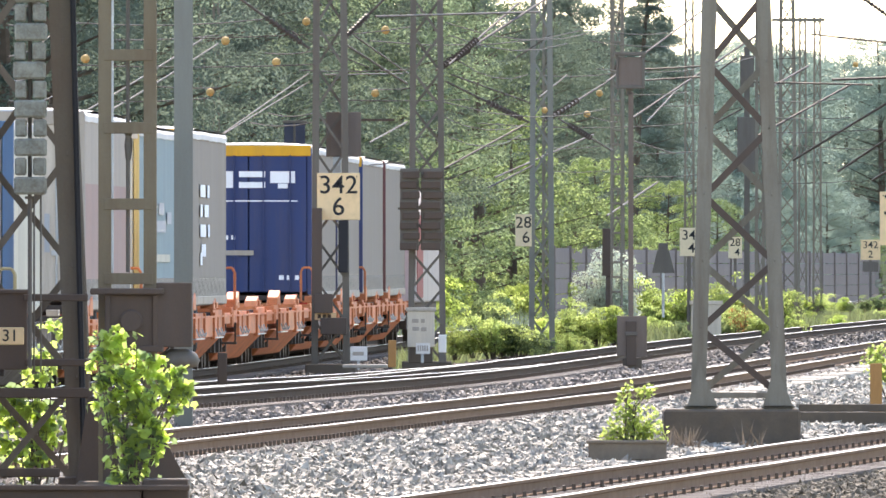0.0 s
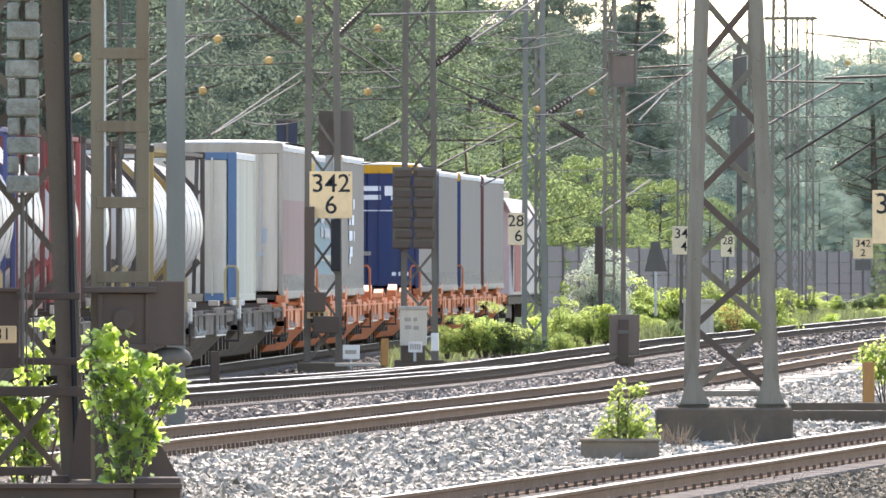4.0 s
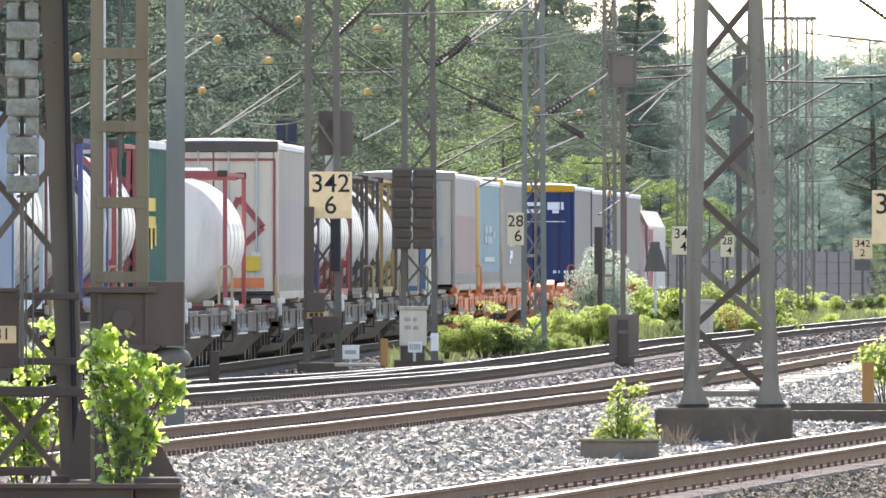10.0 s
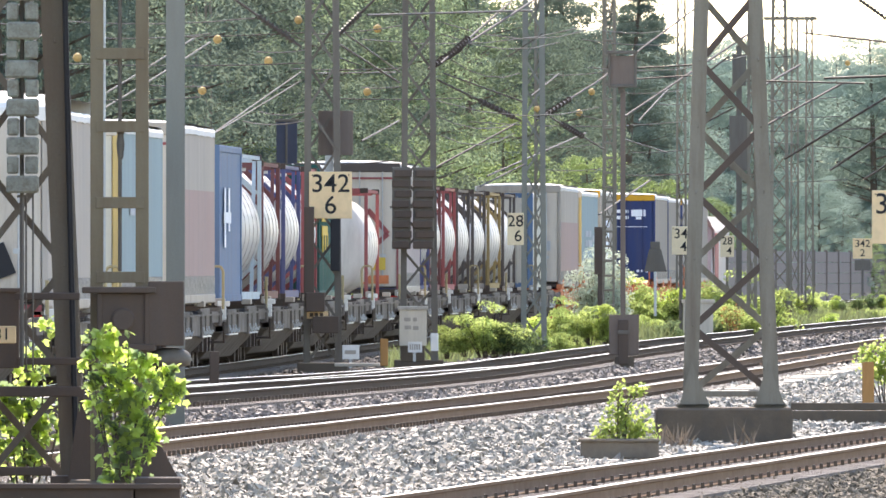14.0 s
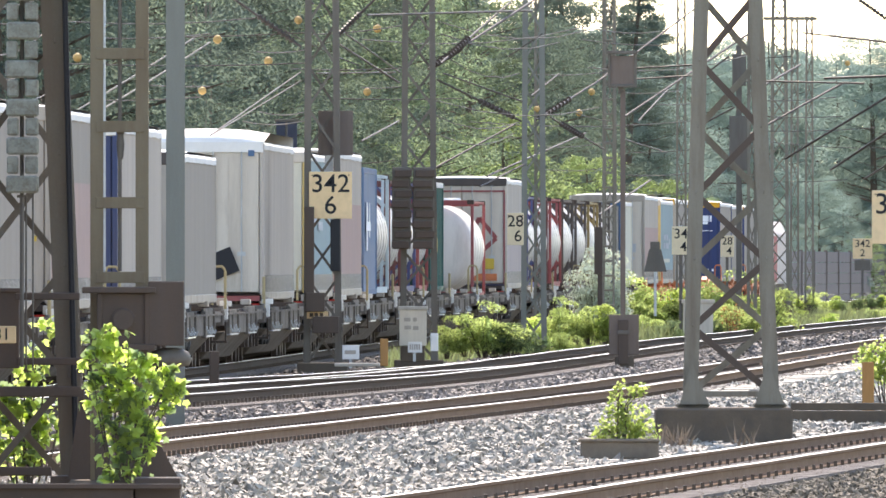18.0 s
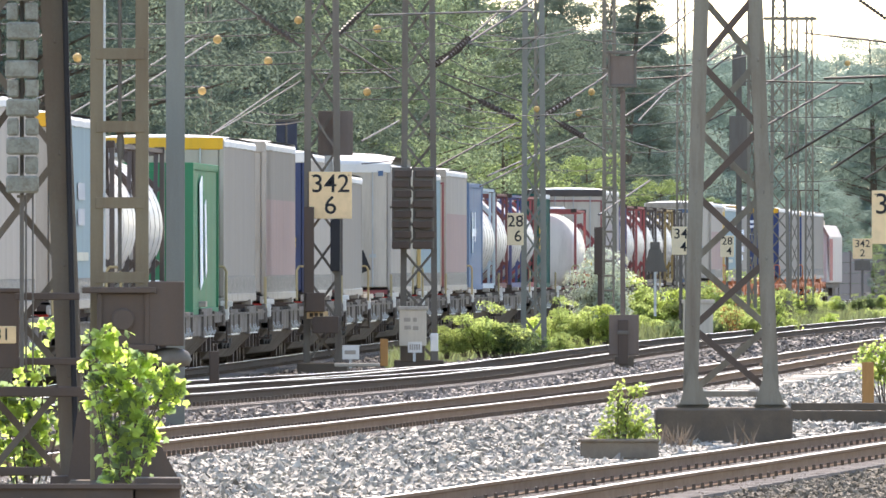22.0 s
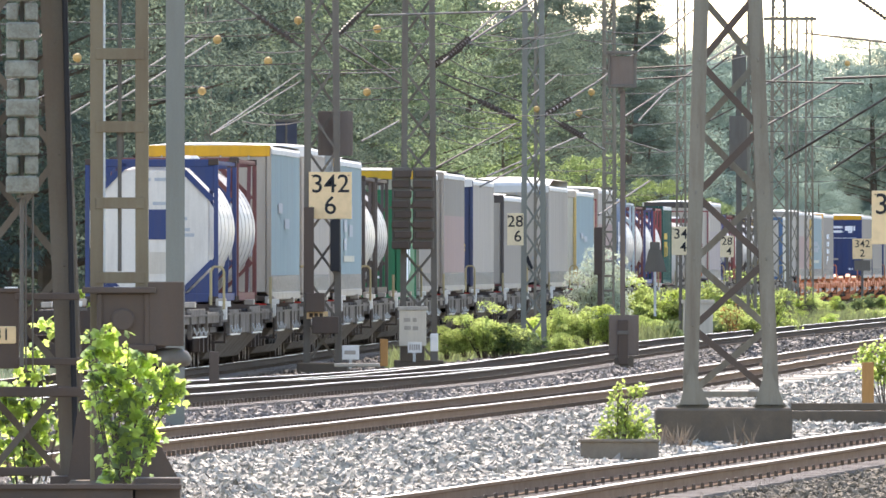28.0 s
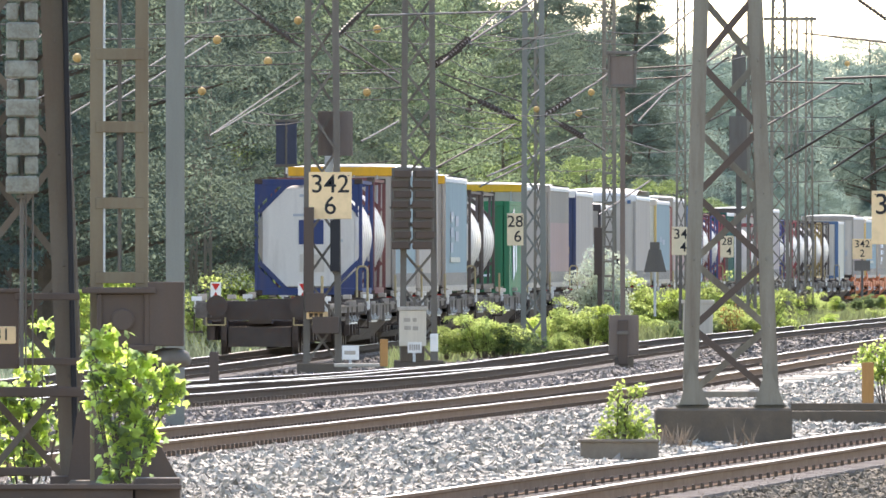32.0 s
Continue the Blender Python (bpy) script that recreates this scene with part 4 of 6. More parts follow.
        part("step", bm, IRON, t)
    if grab:
        bm = bmesh.new()
        p2 = [Vector((1.12, 0.35, deck)), Vector((1.12, 0.35, deck + 0.62)), Vector((1.17, 0.35, deck + 0.70)), Vector((1.31, 0.35, deck + 0.70)), Vector((1.36, 0.35, deck + 0.62)), Vector((1.36, 0.35, deck - 0.08))]
        for a, b in zip(p2, p2[1:]):
            rod(bm, a, b, 0.026, 6)
        part("grab_rail", bm, rail_m or TAN_RAIL, t, "bent tube grab rail")
    elif not orange:
        bm = bmesh.new()
        rod(bm, (1.3, 0.4, deck - 0.1), (1.3, 0.4, deck + 0.5), 0.03, 6)
        part("stake", bm, rail_m or TAN_RAIL, t, "short upright stake")
    boxes("sill_web", [(-1.12, -1.08, 0.0, L, deck - 0.5, deck - 0.10), (1.08, 1.12, 0.0, L, deck - 0.5, deck - 0.10)], IRON, t)
    bm = bmesh.new()
    for k in range(int(L / 2.2) + 1):
        y = min(0.1 + 2.2 * k, L - 0.3)
        box(bm, -1.24, 1.24, y, y + 0.22, deck - 0.4, deck - 0.15)
    box(bm, -0.25, 0.25, 0.05, L - 0.05, deck - 0.5, deck - 0.18)
    part("underframe", bm, IRON, t)
    for y in (0.0, L):
        boxes("end_beam", [(-1.1, 1.1, y - (0.0 if y == 0 else 0.12), y + (0.12 if y == 0 else 0.0), deck - 0.42, deck - 0.03)], body_m if orange else IRON, t)
    for yc in (1.2, L - 1.2):
        bm = bmesh.new()
        for s in (-1, 1):
            box(bm, s * 1.0 - 0.06, s * 1.0 + 0.06, yc - 1.15, yc + 1.15, 0.3, 0.62)
            for o in (-0.8, 0.8):
                box(bm, s * 1.0 - 0.12, s * 1.0 + 0.12, yc + o - 0.16, yc + o + 0.16, 0.3, 0.60)
        box(bm, -1.05, 1.05, yc - 0.2, yc + 0.2, 0.45, 0.7)
        bogie = part("bogie", bm, IRON, t)
        boxes("brake_gear", [(-0.66, 0.66, yc - 1.15, yc + 1.15, 0.16, 0.58)], IRON, bogie)
        for o in (-0.8, 0.8):
            for s in (-1, 1):
                bm = bmesh.new()
                lathe(bm, ((-0.065, 0.46), (-0.05, 0.475), (-0.03, 0.45), (0.06, 0.45), (0.065, 0.2)), 18, "x", (s * 0.75, yc + o, 0.452))
                part("wheel", bm, IRON, bogie)
    return t


def buffers(t, y, sgn):
    for s in (-1, 1):
        bm = bmesh.new()
        rod(bm, (s * 0.875, y, 1.02), (s * 0.875, y + sgn * 0.45, 1.02), 0.09, 10)
        rod(bm, (s * 0.875, y + sgn * 0.45, 1.02), (s * 0.875, y + sgn * 0.5, 1.02), 0.23, 14)
        part("buffer", bm, IRON, t)


# loads, from the locomotive backwards
trailer(45.4, 13.3, 4.3, GREY_TARP, RED_P, "grey curtain-sided trailer with red rear doors on the train", border_m=MAROON)
trailer(30.2, 13.3, 4.3, GREY_TARP, BLUE_P, "grey curtain-sided trailer with blue rear and yellow roof edge", band_m=YELLOW, border_m=BLUE_P)
trailer(15.0, 13.0, 4.3, GREY_TARP, NAVY, "grey curtain-sided trailer with dark posts on the train", border_m=NAVY)
blue_rear = trailer(1.0, 13.0, 4.35, GREY_TARP, BLUE_P, "blue-backed grey curtain trailer with yellow roof edge and white lettering shapes", band_m=YELLOW, border_m=BLUE_P)
t_a = trailer(-50.5, 13.6, 4.28, GREY_TARP, BLUE_P, "grey curtain trailer with blue rear and yellow corner", band_m=YELLOW, border_m=DOOR_GREY)
t_b = trailer(-66.2, 13.4, 4.2, LBLUE_TARP, CREAM, "light blue curtain trailer with cream rear and yellow edge", border_m=EDGE_TAN, band_m=DOOR_WHITE)
t_c = trailer(-82.4, 13.6, 4.3, WHITE_TARP, DOOR_WHITE, "white and pale pink curtain trailer with grey rear", border_m=DOOR_GREY, two_tone=PINK_TARP)
container(-102, 8.0, 3.98, 1.2, CREAM, DOOR_WHITE, MID_BLUE, "cream ribbed swap body with blue corner posts", roof_m=ROOF_W, pitch=0.7, edge_m=CREAM, name="swap_body", category="swap body")
tank(-121, 7.7, BLACK_FRAME, "steel tank container in a brown-black frame")
tank(-130.8, 7.6, DULL_YELLOW, "steel tank container in a yellow frame")
tank(-141, 7.6, BLACK_FRAME, "steel tank container in a brown-black frame")
tank(-151.5, 7.7, BLACK_FRAME, "steel tank container in a brown-black frame")
tank(-160.6, 7.7, RED_P, "steel tank container in a red frame")
tank(-170.8, 7.7, MAROON, "steel tank container in a maroon frame")
tank(-177.4, 6.1, DULL_BLUE, "steel tank container in a blue frame")
arrow = trailer(-193.4, 13.3, 4.32, WHITE_TARP, DOOR_WHITE, "white trailer with red border and big red arrow on its doors", border_m=DOOR_WHITE, band_m=BLACK_FRAME, line_m=paint("faded_red", (0.30, 0.09, 0.09)), two_tone=PALE_PINK)
low_tank = tank(-214.0, 7.7, RED_P, "white tank container in a red frame, low in its wagon", TANK_WHITE, top=3.62, bottom=0.98, ladder=False, gussets=False)
green = container(-244.3, 9.3, 3.98, 1.2, DGREEN, DGREEN, DGREEN, "dark green ribbed container with yellow emblem and white top", roof_m=ROOF_W, pitch=0.5)
tank(-251.4, 6.5, RED_P, "steel tank container in a red frame")
tank(-261.4, 7.7, DULL_BLUE, "steel tank container in a blue frame")
tank(-271.6, 7.7, MAROON, "steel tank container in a maroon frame")
tank(-280.9, 8.5, PALE_BLUE, "steel swap tank in a pale blue frame", top=4.0)
blue_box = container(-290.4, 8.8, 4.08, 1.2, MID_BLUE, MID_BLUE, MID_BLUE, "mid blue swap body with white letter shapes on its side", pitch=2.0, depth=0.01, name="swap_body", category="swap body")
trailer(-307, 14.0, 4.35, WHITE_TARP, DOOR_WHITE, "white and pale pink curtain trailer with a red edge", border_m=DOOR_GREY, two_tone=PINK_TARP, line_m=paint("faded_red", (0.30, 0.09, 0.09)))
t_o = trailer(-325.0, 14.0, 4.2, LBLUE_TARP, CREAM, "pale blue curtain trailer with cream rear and yellow edges", border_m=EDGE_TAN, band_m=DOOR_WHITE)
white_box = trailer(-345.6, 13.9, 4.27, WHITE_TARP, DOOR_WHITE, "white box trailer with a dark diamond patch on its doors", bulge=0.09, rise=0.2)
trailer(-377.5, 12.2, 3.85, GREY_TARP, DOOR_GREY, "grey covered body with a dark framed open rear", border_m=BLACK_FRAME, skirt=False)
t_r = trailer(-398.0, 13.8, 4.2, WHITE_TARP, NAVY, "pale grey curtain trailer with dark blue rear", border_m=NAVY, band_m=ROOF_W)
t_s = trailer(-417.6, 14.0, 4.28, GREY_TARP, DOOR_GREY, "grey and pale pink curtain trailer with grey rear", border_m=DOOR_GREY, two_tone=PINK_TARP)
trailer(-435.0, 12.8, 4.22, GREY_TARP, DOOR_GREY, "pale grey-blue curtain trailer with yellow roof edge", border_m=DOOR_GREY, band_m=YELLOW)
green2 = container(-445.6, 9.3, 3.7, 0.98, GREEN_P, GREEN_P, GREEN_P, "bright green container with white lettering bars", pitch=2.4, depth=0.01)
tank(-462.2, 7.6, BLACK_FRAME, "steel tank container in a brown-black frame")
tank(-470.4, 7.4, BLACK_FRAME, "cream tank container in a brown-black frame", TANK_WHITE)
t_w = trailer(-489.2, 14.4, 4.2, LBLUE_TARP, DOOR_GREY, "light blue curtain trailer with yellow corner", border_m=DOOR_GREY, band_m=YELLOW)
trailer(-507.6, 13.0, 4.32, WHITE_TARP, DOOR_WHITE, "white curtain trailer on the train")
t_y = trailer(-524.4, 13.8, 4.22, LBLUE_TARP, DOOR_GREY, "pale blue curtain trailer with yellow roof edge", border_m=DOOR_GREY, band_m=YELLOW)
tank(-536.9, 7.7, MAROON, "steel tank container in a maroon frame")
last_tank = tank(-545.0, 7.3, BLUE_P, "white tank container in a blue frame, octagonal end", TANK_WHITE, top=3.82, ladder=False)

# wagons under them
wcount = 0
for u0, u1, m, lab in ((44.6, 59.6, ORANGE, "orange"), (29.4, 44.4, ORANGE, "orange"), (14.3, 29.2, ORANGE, "orange"), (-0.6, 14.1, ORANGE, "orange"), (-18.0, -0.9, ORANGE, "orange"), (-35.4, -18.3, ORANGE, "orange"),
                       (-51.2, -35.6, ORANGE, "orange"), (-67.2, -51.4, ORANGE, "orange"), (-83.6, -67.4, ORANGE, "orange"), (-104.0, -83.9, WAGON_GREY, "grey"),
                       (-122.0, -104.3, WAGON_GREY, "grey"), (-142.0, -122.2, WAGON_GREY, "grey"), (-162.0, -142.2, WAGON_GREY, "grey"), (-178.6, -162.3, WAGON_GREY, "grey"),
                       (-195.2, -178.9, WAGON_GREY, "grey"), (-215.4, -195.5, WAGON_GREY, "grey"), (-232.6, -215.7, WAGON_GREY, "grey"), (-252.6, -232.9, WAGON_GREY, "grey"), (-272.6, -252.8, WAGON_GREY, "grey"),
                       (-291.6, -272.8, WAGON_GREY, "grey"), (-308.0, -291.9, WAGON_GREY, "grey"), (-326.0, -308.2, WAGON_GREY, "grey"), (-346.4, -326.2, WAGON_GREY, "grey"), (-363.6, -346.7, WAGON_GREY, "grey"),
                       (-379.0, -363.8, WAGON_GREY, "grey"), (-399.0, -379.2, WAGON_GREY, "grey"), (-418.6, -399.2, WAGON_GREY, "grey"), (-436.0, -418.9, WAGON_GREY, "grey"), (-454.0, -436.2, WAGON_GREY, "grey"),
                       (-471.4, -454.2, WAGON_GREY, "grey"), (-490.4, -471.6, WAGON_GREY, "grey"), (-508.6, -490.6, WAGON_GREY, "grey"), (-525.4, -508.8, WAGON_GREY, "grey"), (-546.0, -525.6, WAGON_GREY, "grey"), (-572.0, -546.3, WAGON_GREY, "grey")):
    wcount += 1
    wg = wagon(u0, u1, m, lab + " intermodal wagon with steel side sills", grab=wcount % 2 == 0, rail_m=ORANGE if m is ORANGE else None, bare=u0 == -572.0)
    if u0 == -572.0:
        buffers(wg, 0.0, -1)
        for x in (-0.92, 0.92):
            tail = boxes("tail_board", [(x - 0.11, x + 0.11, -0.07, -0.05, 1.14, 1.52)], WHITE, wg, "white tail board with red triangles")
            for z0, z1 in ((1.17, 1.32), (1.49, 1.34)):
                bm = bmesh.new()
                f0 = [bm.verts.new((x + a, -0.074, z)) for a, z in ((-0.09, z0), (0.09, z0), (0.0, z1))]
                f1 = [bm.verts.new((v.co.x, -0.071, v.co.z)) for v in f0]
                bm.faces.new(f0)
                bm.faces.new(f1[::-1])
                for q in range(3):
                    bm.faces.new((f0[q], f1[q], f1[(q + 1) % 3], f0[(q + 1) % 3]))
                part("red_triangle", bm, LAMP_RED, tail)
            bm = bmesh.new()
            for a, b in (((x - 0.2, -0.03, 0.62), (x + 0.2, -0.03, 0.62)), ((x - 0.2, -0.03, 0.62), (x - 0.2, -0.03, 0.78)), ((x + 0.2, -0.03, 0.62), (x + 0.2, -0.03, 0.78))):
                rod(bm, a, b, 0.018, 6)
            part("shunter_handle", bm, TAN_RAIL, wg, "bent tan handle under the end beam")
        wg["label"] = "empty grey intermodal wagon at the end of the train"


def locomotive(u):
    t = thing("locomotive", "white electric locomotive with red panel heading the train", "locomotive")
    L = 18.9
    RIDERS.append((t, u, L))
    bm = bmesh.new()
    prof = ((-1.48, 1.0), (1.48, 1.0), (1.48, 3.2), (1.2, 3.75), (-1.2, 3.75), (-1.48, 3.2))
    ys = ((0.0, 0.0), (0.55, 1.0), (L - 0.55, 1.0), (L, 0.0))
    rows = []
    for y, f in ys:
        rows.append([bm.verts.new((x * (0.94 if f == 0 else 1), y + ((0.9 if y == 0 else -0.9) if (f == 0 and z > 2.2) else 0) * (z - 1.0) / 2.7, z if f else min(z, 3.55))) for x, z in prof])
    for a, b in zip(rows, rows[1:]):
        for k in range(6):
            bm.faces.new((a[k], a[(k + 1) % 6], b[(k + 1) % 6], b[k]))
    bm.faces.new(rows[0][::-1])
    bm.faces.new(rows[-1])
    part("body", bm, paint("loco_white", (0.47, 0.42, 0.38), 0.3), t, bevel=0.03)
    for s in (-1, 1):
        boxes("red_panel", [(s * 1.49 - 0.01, s * 1.49 + 0.01, 1.2, 5.2, 1.1, 3.1)], RED_P, t, "red painted panel")
    boxes("cab_window", [(-1.05, 1.05, 0.50, 0.62, 2.55, 3.15)], BLACK, t)
    for s in (-1, 1):
        boxes("side_window", [(s * 1.485 - 0.012, s * 1.485 + 0.012, y, y + 0.7, 2.3, 2.95) for y in (1.3,)], BLACK, t)
    boxes("underframe", [(-1.35, 1.35, 0.2, L - 0.2, 0.75, 1.02)], IRON, t)
    for yc in (4.0, L - 4.0):
        boxes("bogie", [(-1.2, -1.0, yc - 2.0, yc + 2.0, 0.35, 0.85), (1.0, 1.2, yc - 2.0, yc + 2.0, 0.35, 0.85)], IRON, t)
        for o in (-1.3, 1.3):
            for s in (-1, 1):
                bm = bmesh.new()
                lathe(bm, ((-0.07, 0.62), (0.07, 0.62)), 22, "x", (s * 0.78, yc + o, 0.622))
                part("wheel", bm, IRON, t)
    buffers(t, 0.0, -1)
    boxes("roof_gear", [(-0.8, 0.8, 4.0, 14.0, 3.74, 4.0)], DOOR_GREY, t, bevel=0.04)
    bm = bmesh.new()
    beam(bm, (-0.5, 3.0, 4.0), (-0.5, 4.6, 4.35), 0.05)
    beam(bm, (0.5, 3.0, 4.0), (0.5, 4.6, 4.35), 0.05)
    beam(bm, (0, 4.6, 4.3), (0, 2.6, 5.35), 0.06)
    beam(bm, (-0.9, 2.6, 5.4), (0.9, 2.6, 5.4), 0.06)
    part("pantograph", bm, IRON, t)
    return t


locomotive(60.2)


# ---------------------------------------------------------------- kilometre boards
def board(label, lines, x0, x1, y0, y1, d, material, size=0.36, post=None, lower=False):
    """An enamel board with numerals, on a strap or a post of its own."""
    a, b = at(x0, y1, d), at(x1, y0, d)
    c = (a + b) / 2
    t = thing("kilometre_board", label, "sign", "kilometre boards", m=Matrix.Translation(c))
    w, h = (b - a).x / 2, (b - a).z / 2
    boxes("plate", [(-w, w, -0.02, 0.0, -h, h)], material, t, bevel=0.008)
    for k, words in enumerate(lines):
        z = h * (0.46 if k == 0 else -0.46)
        text_on("numeral", words, size * h / 0.42, Matrix.Translation((-w * 0.6 if len(lines) == 1 else 0.0 if len(lines[0]) != 2 or k == 0 else w * 0.3, -0.024, z)) @ pose(0, 0, 0, 90, 0, 0), BLACK, t, sx=1.02)
    boxes("strap", [(-w * 0.9, w * 0.9, 0.0, 0.03, -0.05, 0.05)], ZINC, t)
    for s in (-1, 1):
        bm = bmesh.new()
        rod(bm, (s * w * 0.85, -0.03, h * 0.85), (s * w * 0.85, 0.02, h * 0.85), 0.015, 6)
        part("bolt", bm, IRON, t)
    if post:
        boxes("post", [(-0.05, 0.05, 0.01, 0.11, -post - 0.3, h)], DARK_STEEL, t)
    if lower:
        boxes("lower_plate", [(-w * 0.8, w * 0.8, -0.01, 0.01, -h - 0.5, -h - 0.06)], DARK_STEEL, t)
    return t


board("pale yellow kilometre board 342 6 fixed to a mast", ("342", "6"), 547, 623, 304, 387, 329.95, SIGN, 0.46)
board("pale kilometre board 28 6 fixed to a mast", ("28", "6"), 898, 927, 377, 434, 404.95, SIGN_PALE, 0.42)
board("pale kilometre board 34 4 on a post", ("34", "4"), 1189, 1221, 401, 451, 480, SIGN_PALE, 0.42, post=2.4)
board("distant pale kilometre board 28 4 on a post", ("28", "4"), 1275, 1299, 417, 455, 605, SIGN_PALE, 0.42, post=3.0)
board("distant pale kilometre board 342 2 on a post", ("342", "2"), 1509, 1544, 422, 458, 725, SIGN, 0.42, post=2.6, lower=True)
board("pale kilometre board showing a 3 by the mast", ("3",), 1543, 1632, 337, 432, 300, SIGN, 0.46, post=3.4)


# ---------------------------------------------------------------- tension weights on the near mast
def weight_stack():
    d = 173.4
    c = at(39, 345, d)
    t = thing("tension_weight_stack", "stack of weathered concrete tension weights hung by the mast", "tension weight", m=Matrix.Translation(c))
    k = d / 30000.0
    y = 342
    n = 0
    rng2 = random.Random(5)
    while y > -60:
        h = 34
        z0, z1 = (345 - y) * k, (345 - y + h - 3) * k
        j = rng2.uniform(-1.5, 1.5)
        if n % 2 == 0:
            boxes("weight", [((-28 + j) * k, (29 + j) * k, -0.14, 0.14, z0, z1)], WEIGHT, t, bevel=0.02)
        else:
            boxes("weight", [((-27 + j) * k, (-7 + j) * k, -0.13, 0.13, z0, z1)], WEIGHT, t, bevel=0.016)
            boxes("weight", [((5 + j) * k, (28 + j) * k, -0.13, 0.13, z0, z1)], WEIGHT, t, bevel=0.016)
        y -= h
        n += 1
    bm = bmesh.new()
    rod(bm, (0, 0, -1.75), (0, 0, 2.6), 0.022, 8)
    part("hanging_rod", bm, DARK_STEEL, t)
    boxes("foot_plate", [(-0.05, 0.05, -0.05, 0.05, -0.03, 0.0)], DARK_STEEL, t)
    boxes("bracket", [(-0.05, 0.45, -0.05, 0.75, 2.42, 2.52)], DARK_STEEL, t)
    bm = bmesh.new()
    for s in (0.0, 0.07):
        rod(bm, (0.06 + s - 0.02, 0.1, -1.8), (0.06 + s - 0.02, 0.1, 0.0), 0.01, 6)
    part("guide_wire", bm, DARK_STEEL, t)


weight_stack()


def plates(name, label, category, items, d, material, thick=0.1, bevel=0.01, m=None):
    """A thing of flat-fronted plates: (part name, x0, x1, y0, y1, forward shift, thickness, material)."""
    c = at((items[0][1] + items[0][2]) / 2, max(i[4] for i in items), d)
    t = thing(name, label, category, m=Matrix.Translation(c))
    for nm, x0, x1, y0, y1, fwd, th, mt in items:
        a, b = at(x0, y1, d) - c, at(x1, y0, d) - c
        boxes(nm, [(a.x, b.x, -fwd, -fwd + th, a.z, b.z)], mt or material, t, bevel=bevel)
    return t


# near mast: gusset plates, strut, cables
plates("mast_bracing", "brown steel cross plates bolted to the near mast", "mast bracing",
       [("cross_plate", 28, 142, 518, 531, 0.1, 0.06, None), ("cross_plate", 30, 142, 633, 646, 0.1, 0.06, None), ("cross_plate", -30, 150, 684, 702, 0.1, 0.08, None),
        ("cross_plate", -30, 92, 826, 842, 0.1, 0.06, None), ("base_shoe", 90, 200, 842, 884, 0.16, 0.4, None)], 173.6, BROWN_STEEL)
sb = plates("switch_box", "dark steel box with a small number plate on the mast", "switch box",
       [("case", -60, 34, 516, 652, 0.05, 0.3, BROWN_STEEL), ("number_plate", -34, 29, 577, 608, 0.07, 0.02, SIGN), ("lid", -62, 37, 510, 518, 0.08, 0.36, BROWN_STEEL)], 173.75, BROWN_STEEL)
text_on("numeral", "31", 0.17, Matrix.Translation((0.10, -0.078, 0.345)) @ pose(0, 0, 0, 90, 0, 0), BLACK, sb)
for dx, r in ((0.0, 0.022), (4.0, 0.014)):
    bm = bmesh.new()
    rod(bm, at(111 + dx, -110, 173.93), at(134 + dx, 845, 173.93), r, 8)
    solid("down_cable", bm, BLACK, "black cable run down the edge of the mast", "cable")


plates("concrete_plinth", "dark brown steel and concrete mast foot in the gravel", "plinth", [("block", -60, 236, 862, 940, 0.0, 1.0, BROWN_STEEL), ("block", 238, 319, 846, 940, -0.1, 1.0, BROWN_STEEL), ("angle", -60, 322, 856, 866, 0.05, 0.1, None)], 166.8, BROWN_STEEL)
for _tri in (((143, 690, 173.4), (196, 850, 173.4), (120, 850, 173.4)), ((262, 748, 171.9), (318, 850, 171.9), (250, 850, 171.9)), ((1224, 640, 231.9), (1202, 718, 231.9), (1256, 718, 231.9)), ((1358, 640, 231.9), (1336, 718, 231.9), (1390, 718, 231.9))):
    bm = bmesh.new()
    f0 = [bm.verts.new(at(x, y, d)) for x, y, d in _tri]
    f1 = [bm.verts.new(v.co + Vector((0, 0.03, 0))) for v in f0]
    bm.faces.new(f0)
    bm.faces.new(f1[::-1])
    for q in range(3):
        bm.faces.new((f0[q], f1[q], f1[(q + 1) % 3], f0[(q + 1) % 3]))
    solid("foot_gusset_plate", bm, BROWN_STEEL if _tri[0][0] < 1000 else GREY_GREEN, "brown triangular steel gusset at a mast foot", "mast bracing")


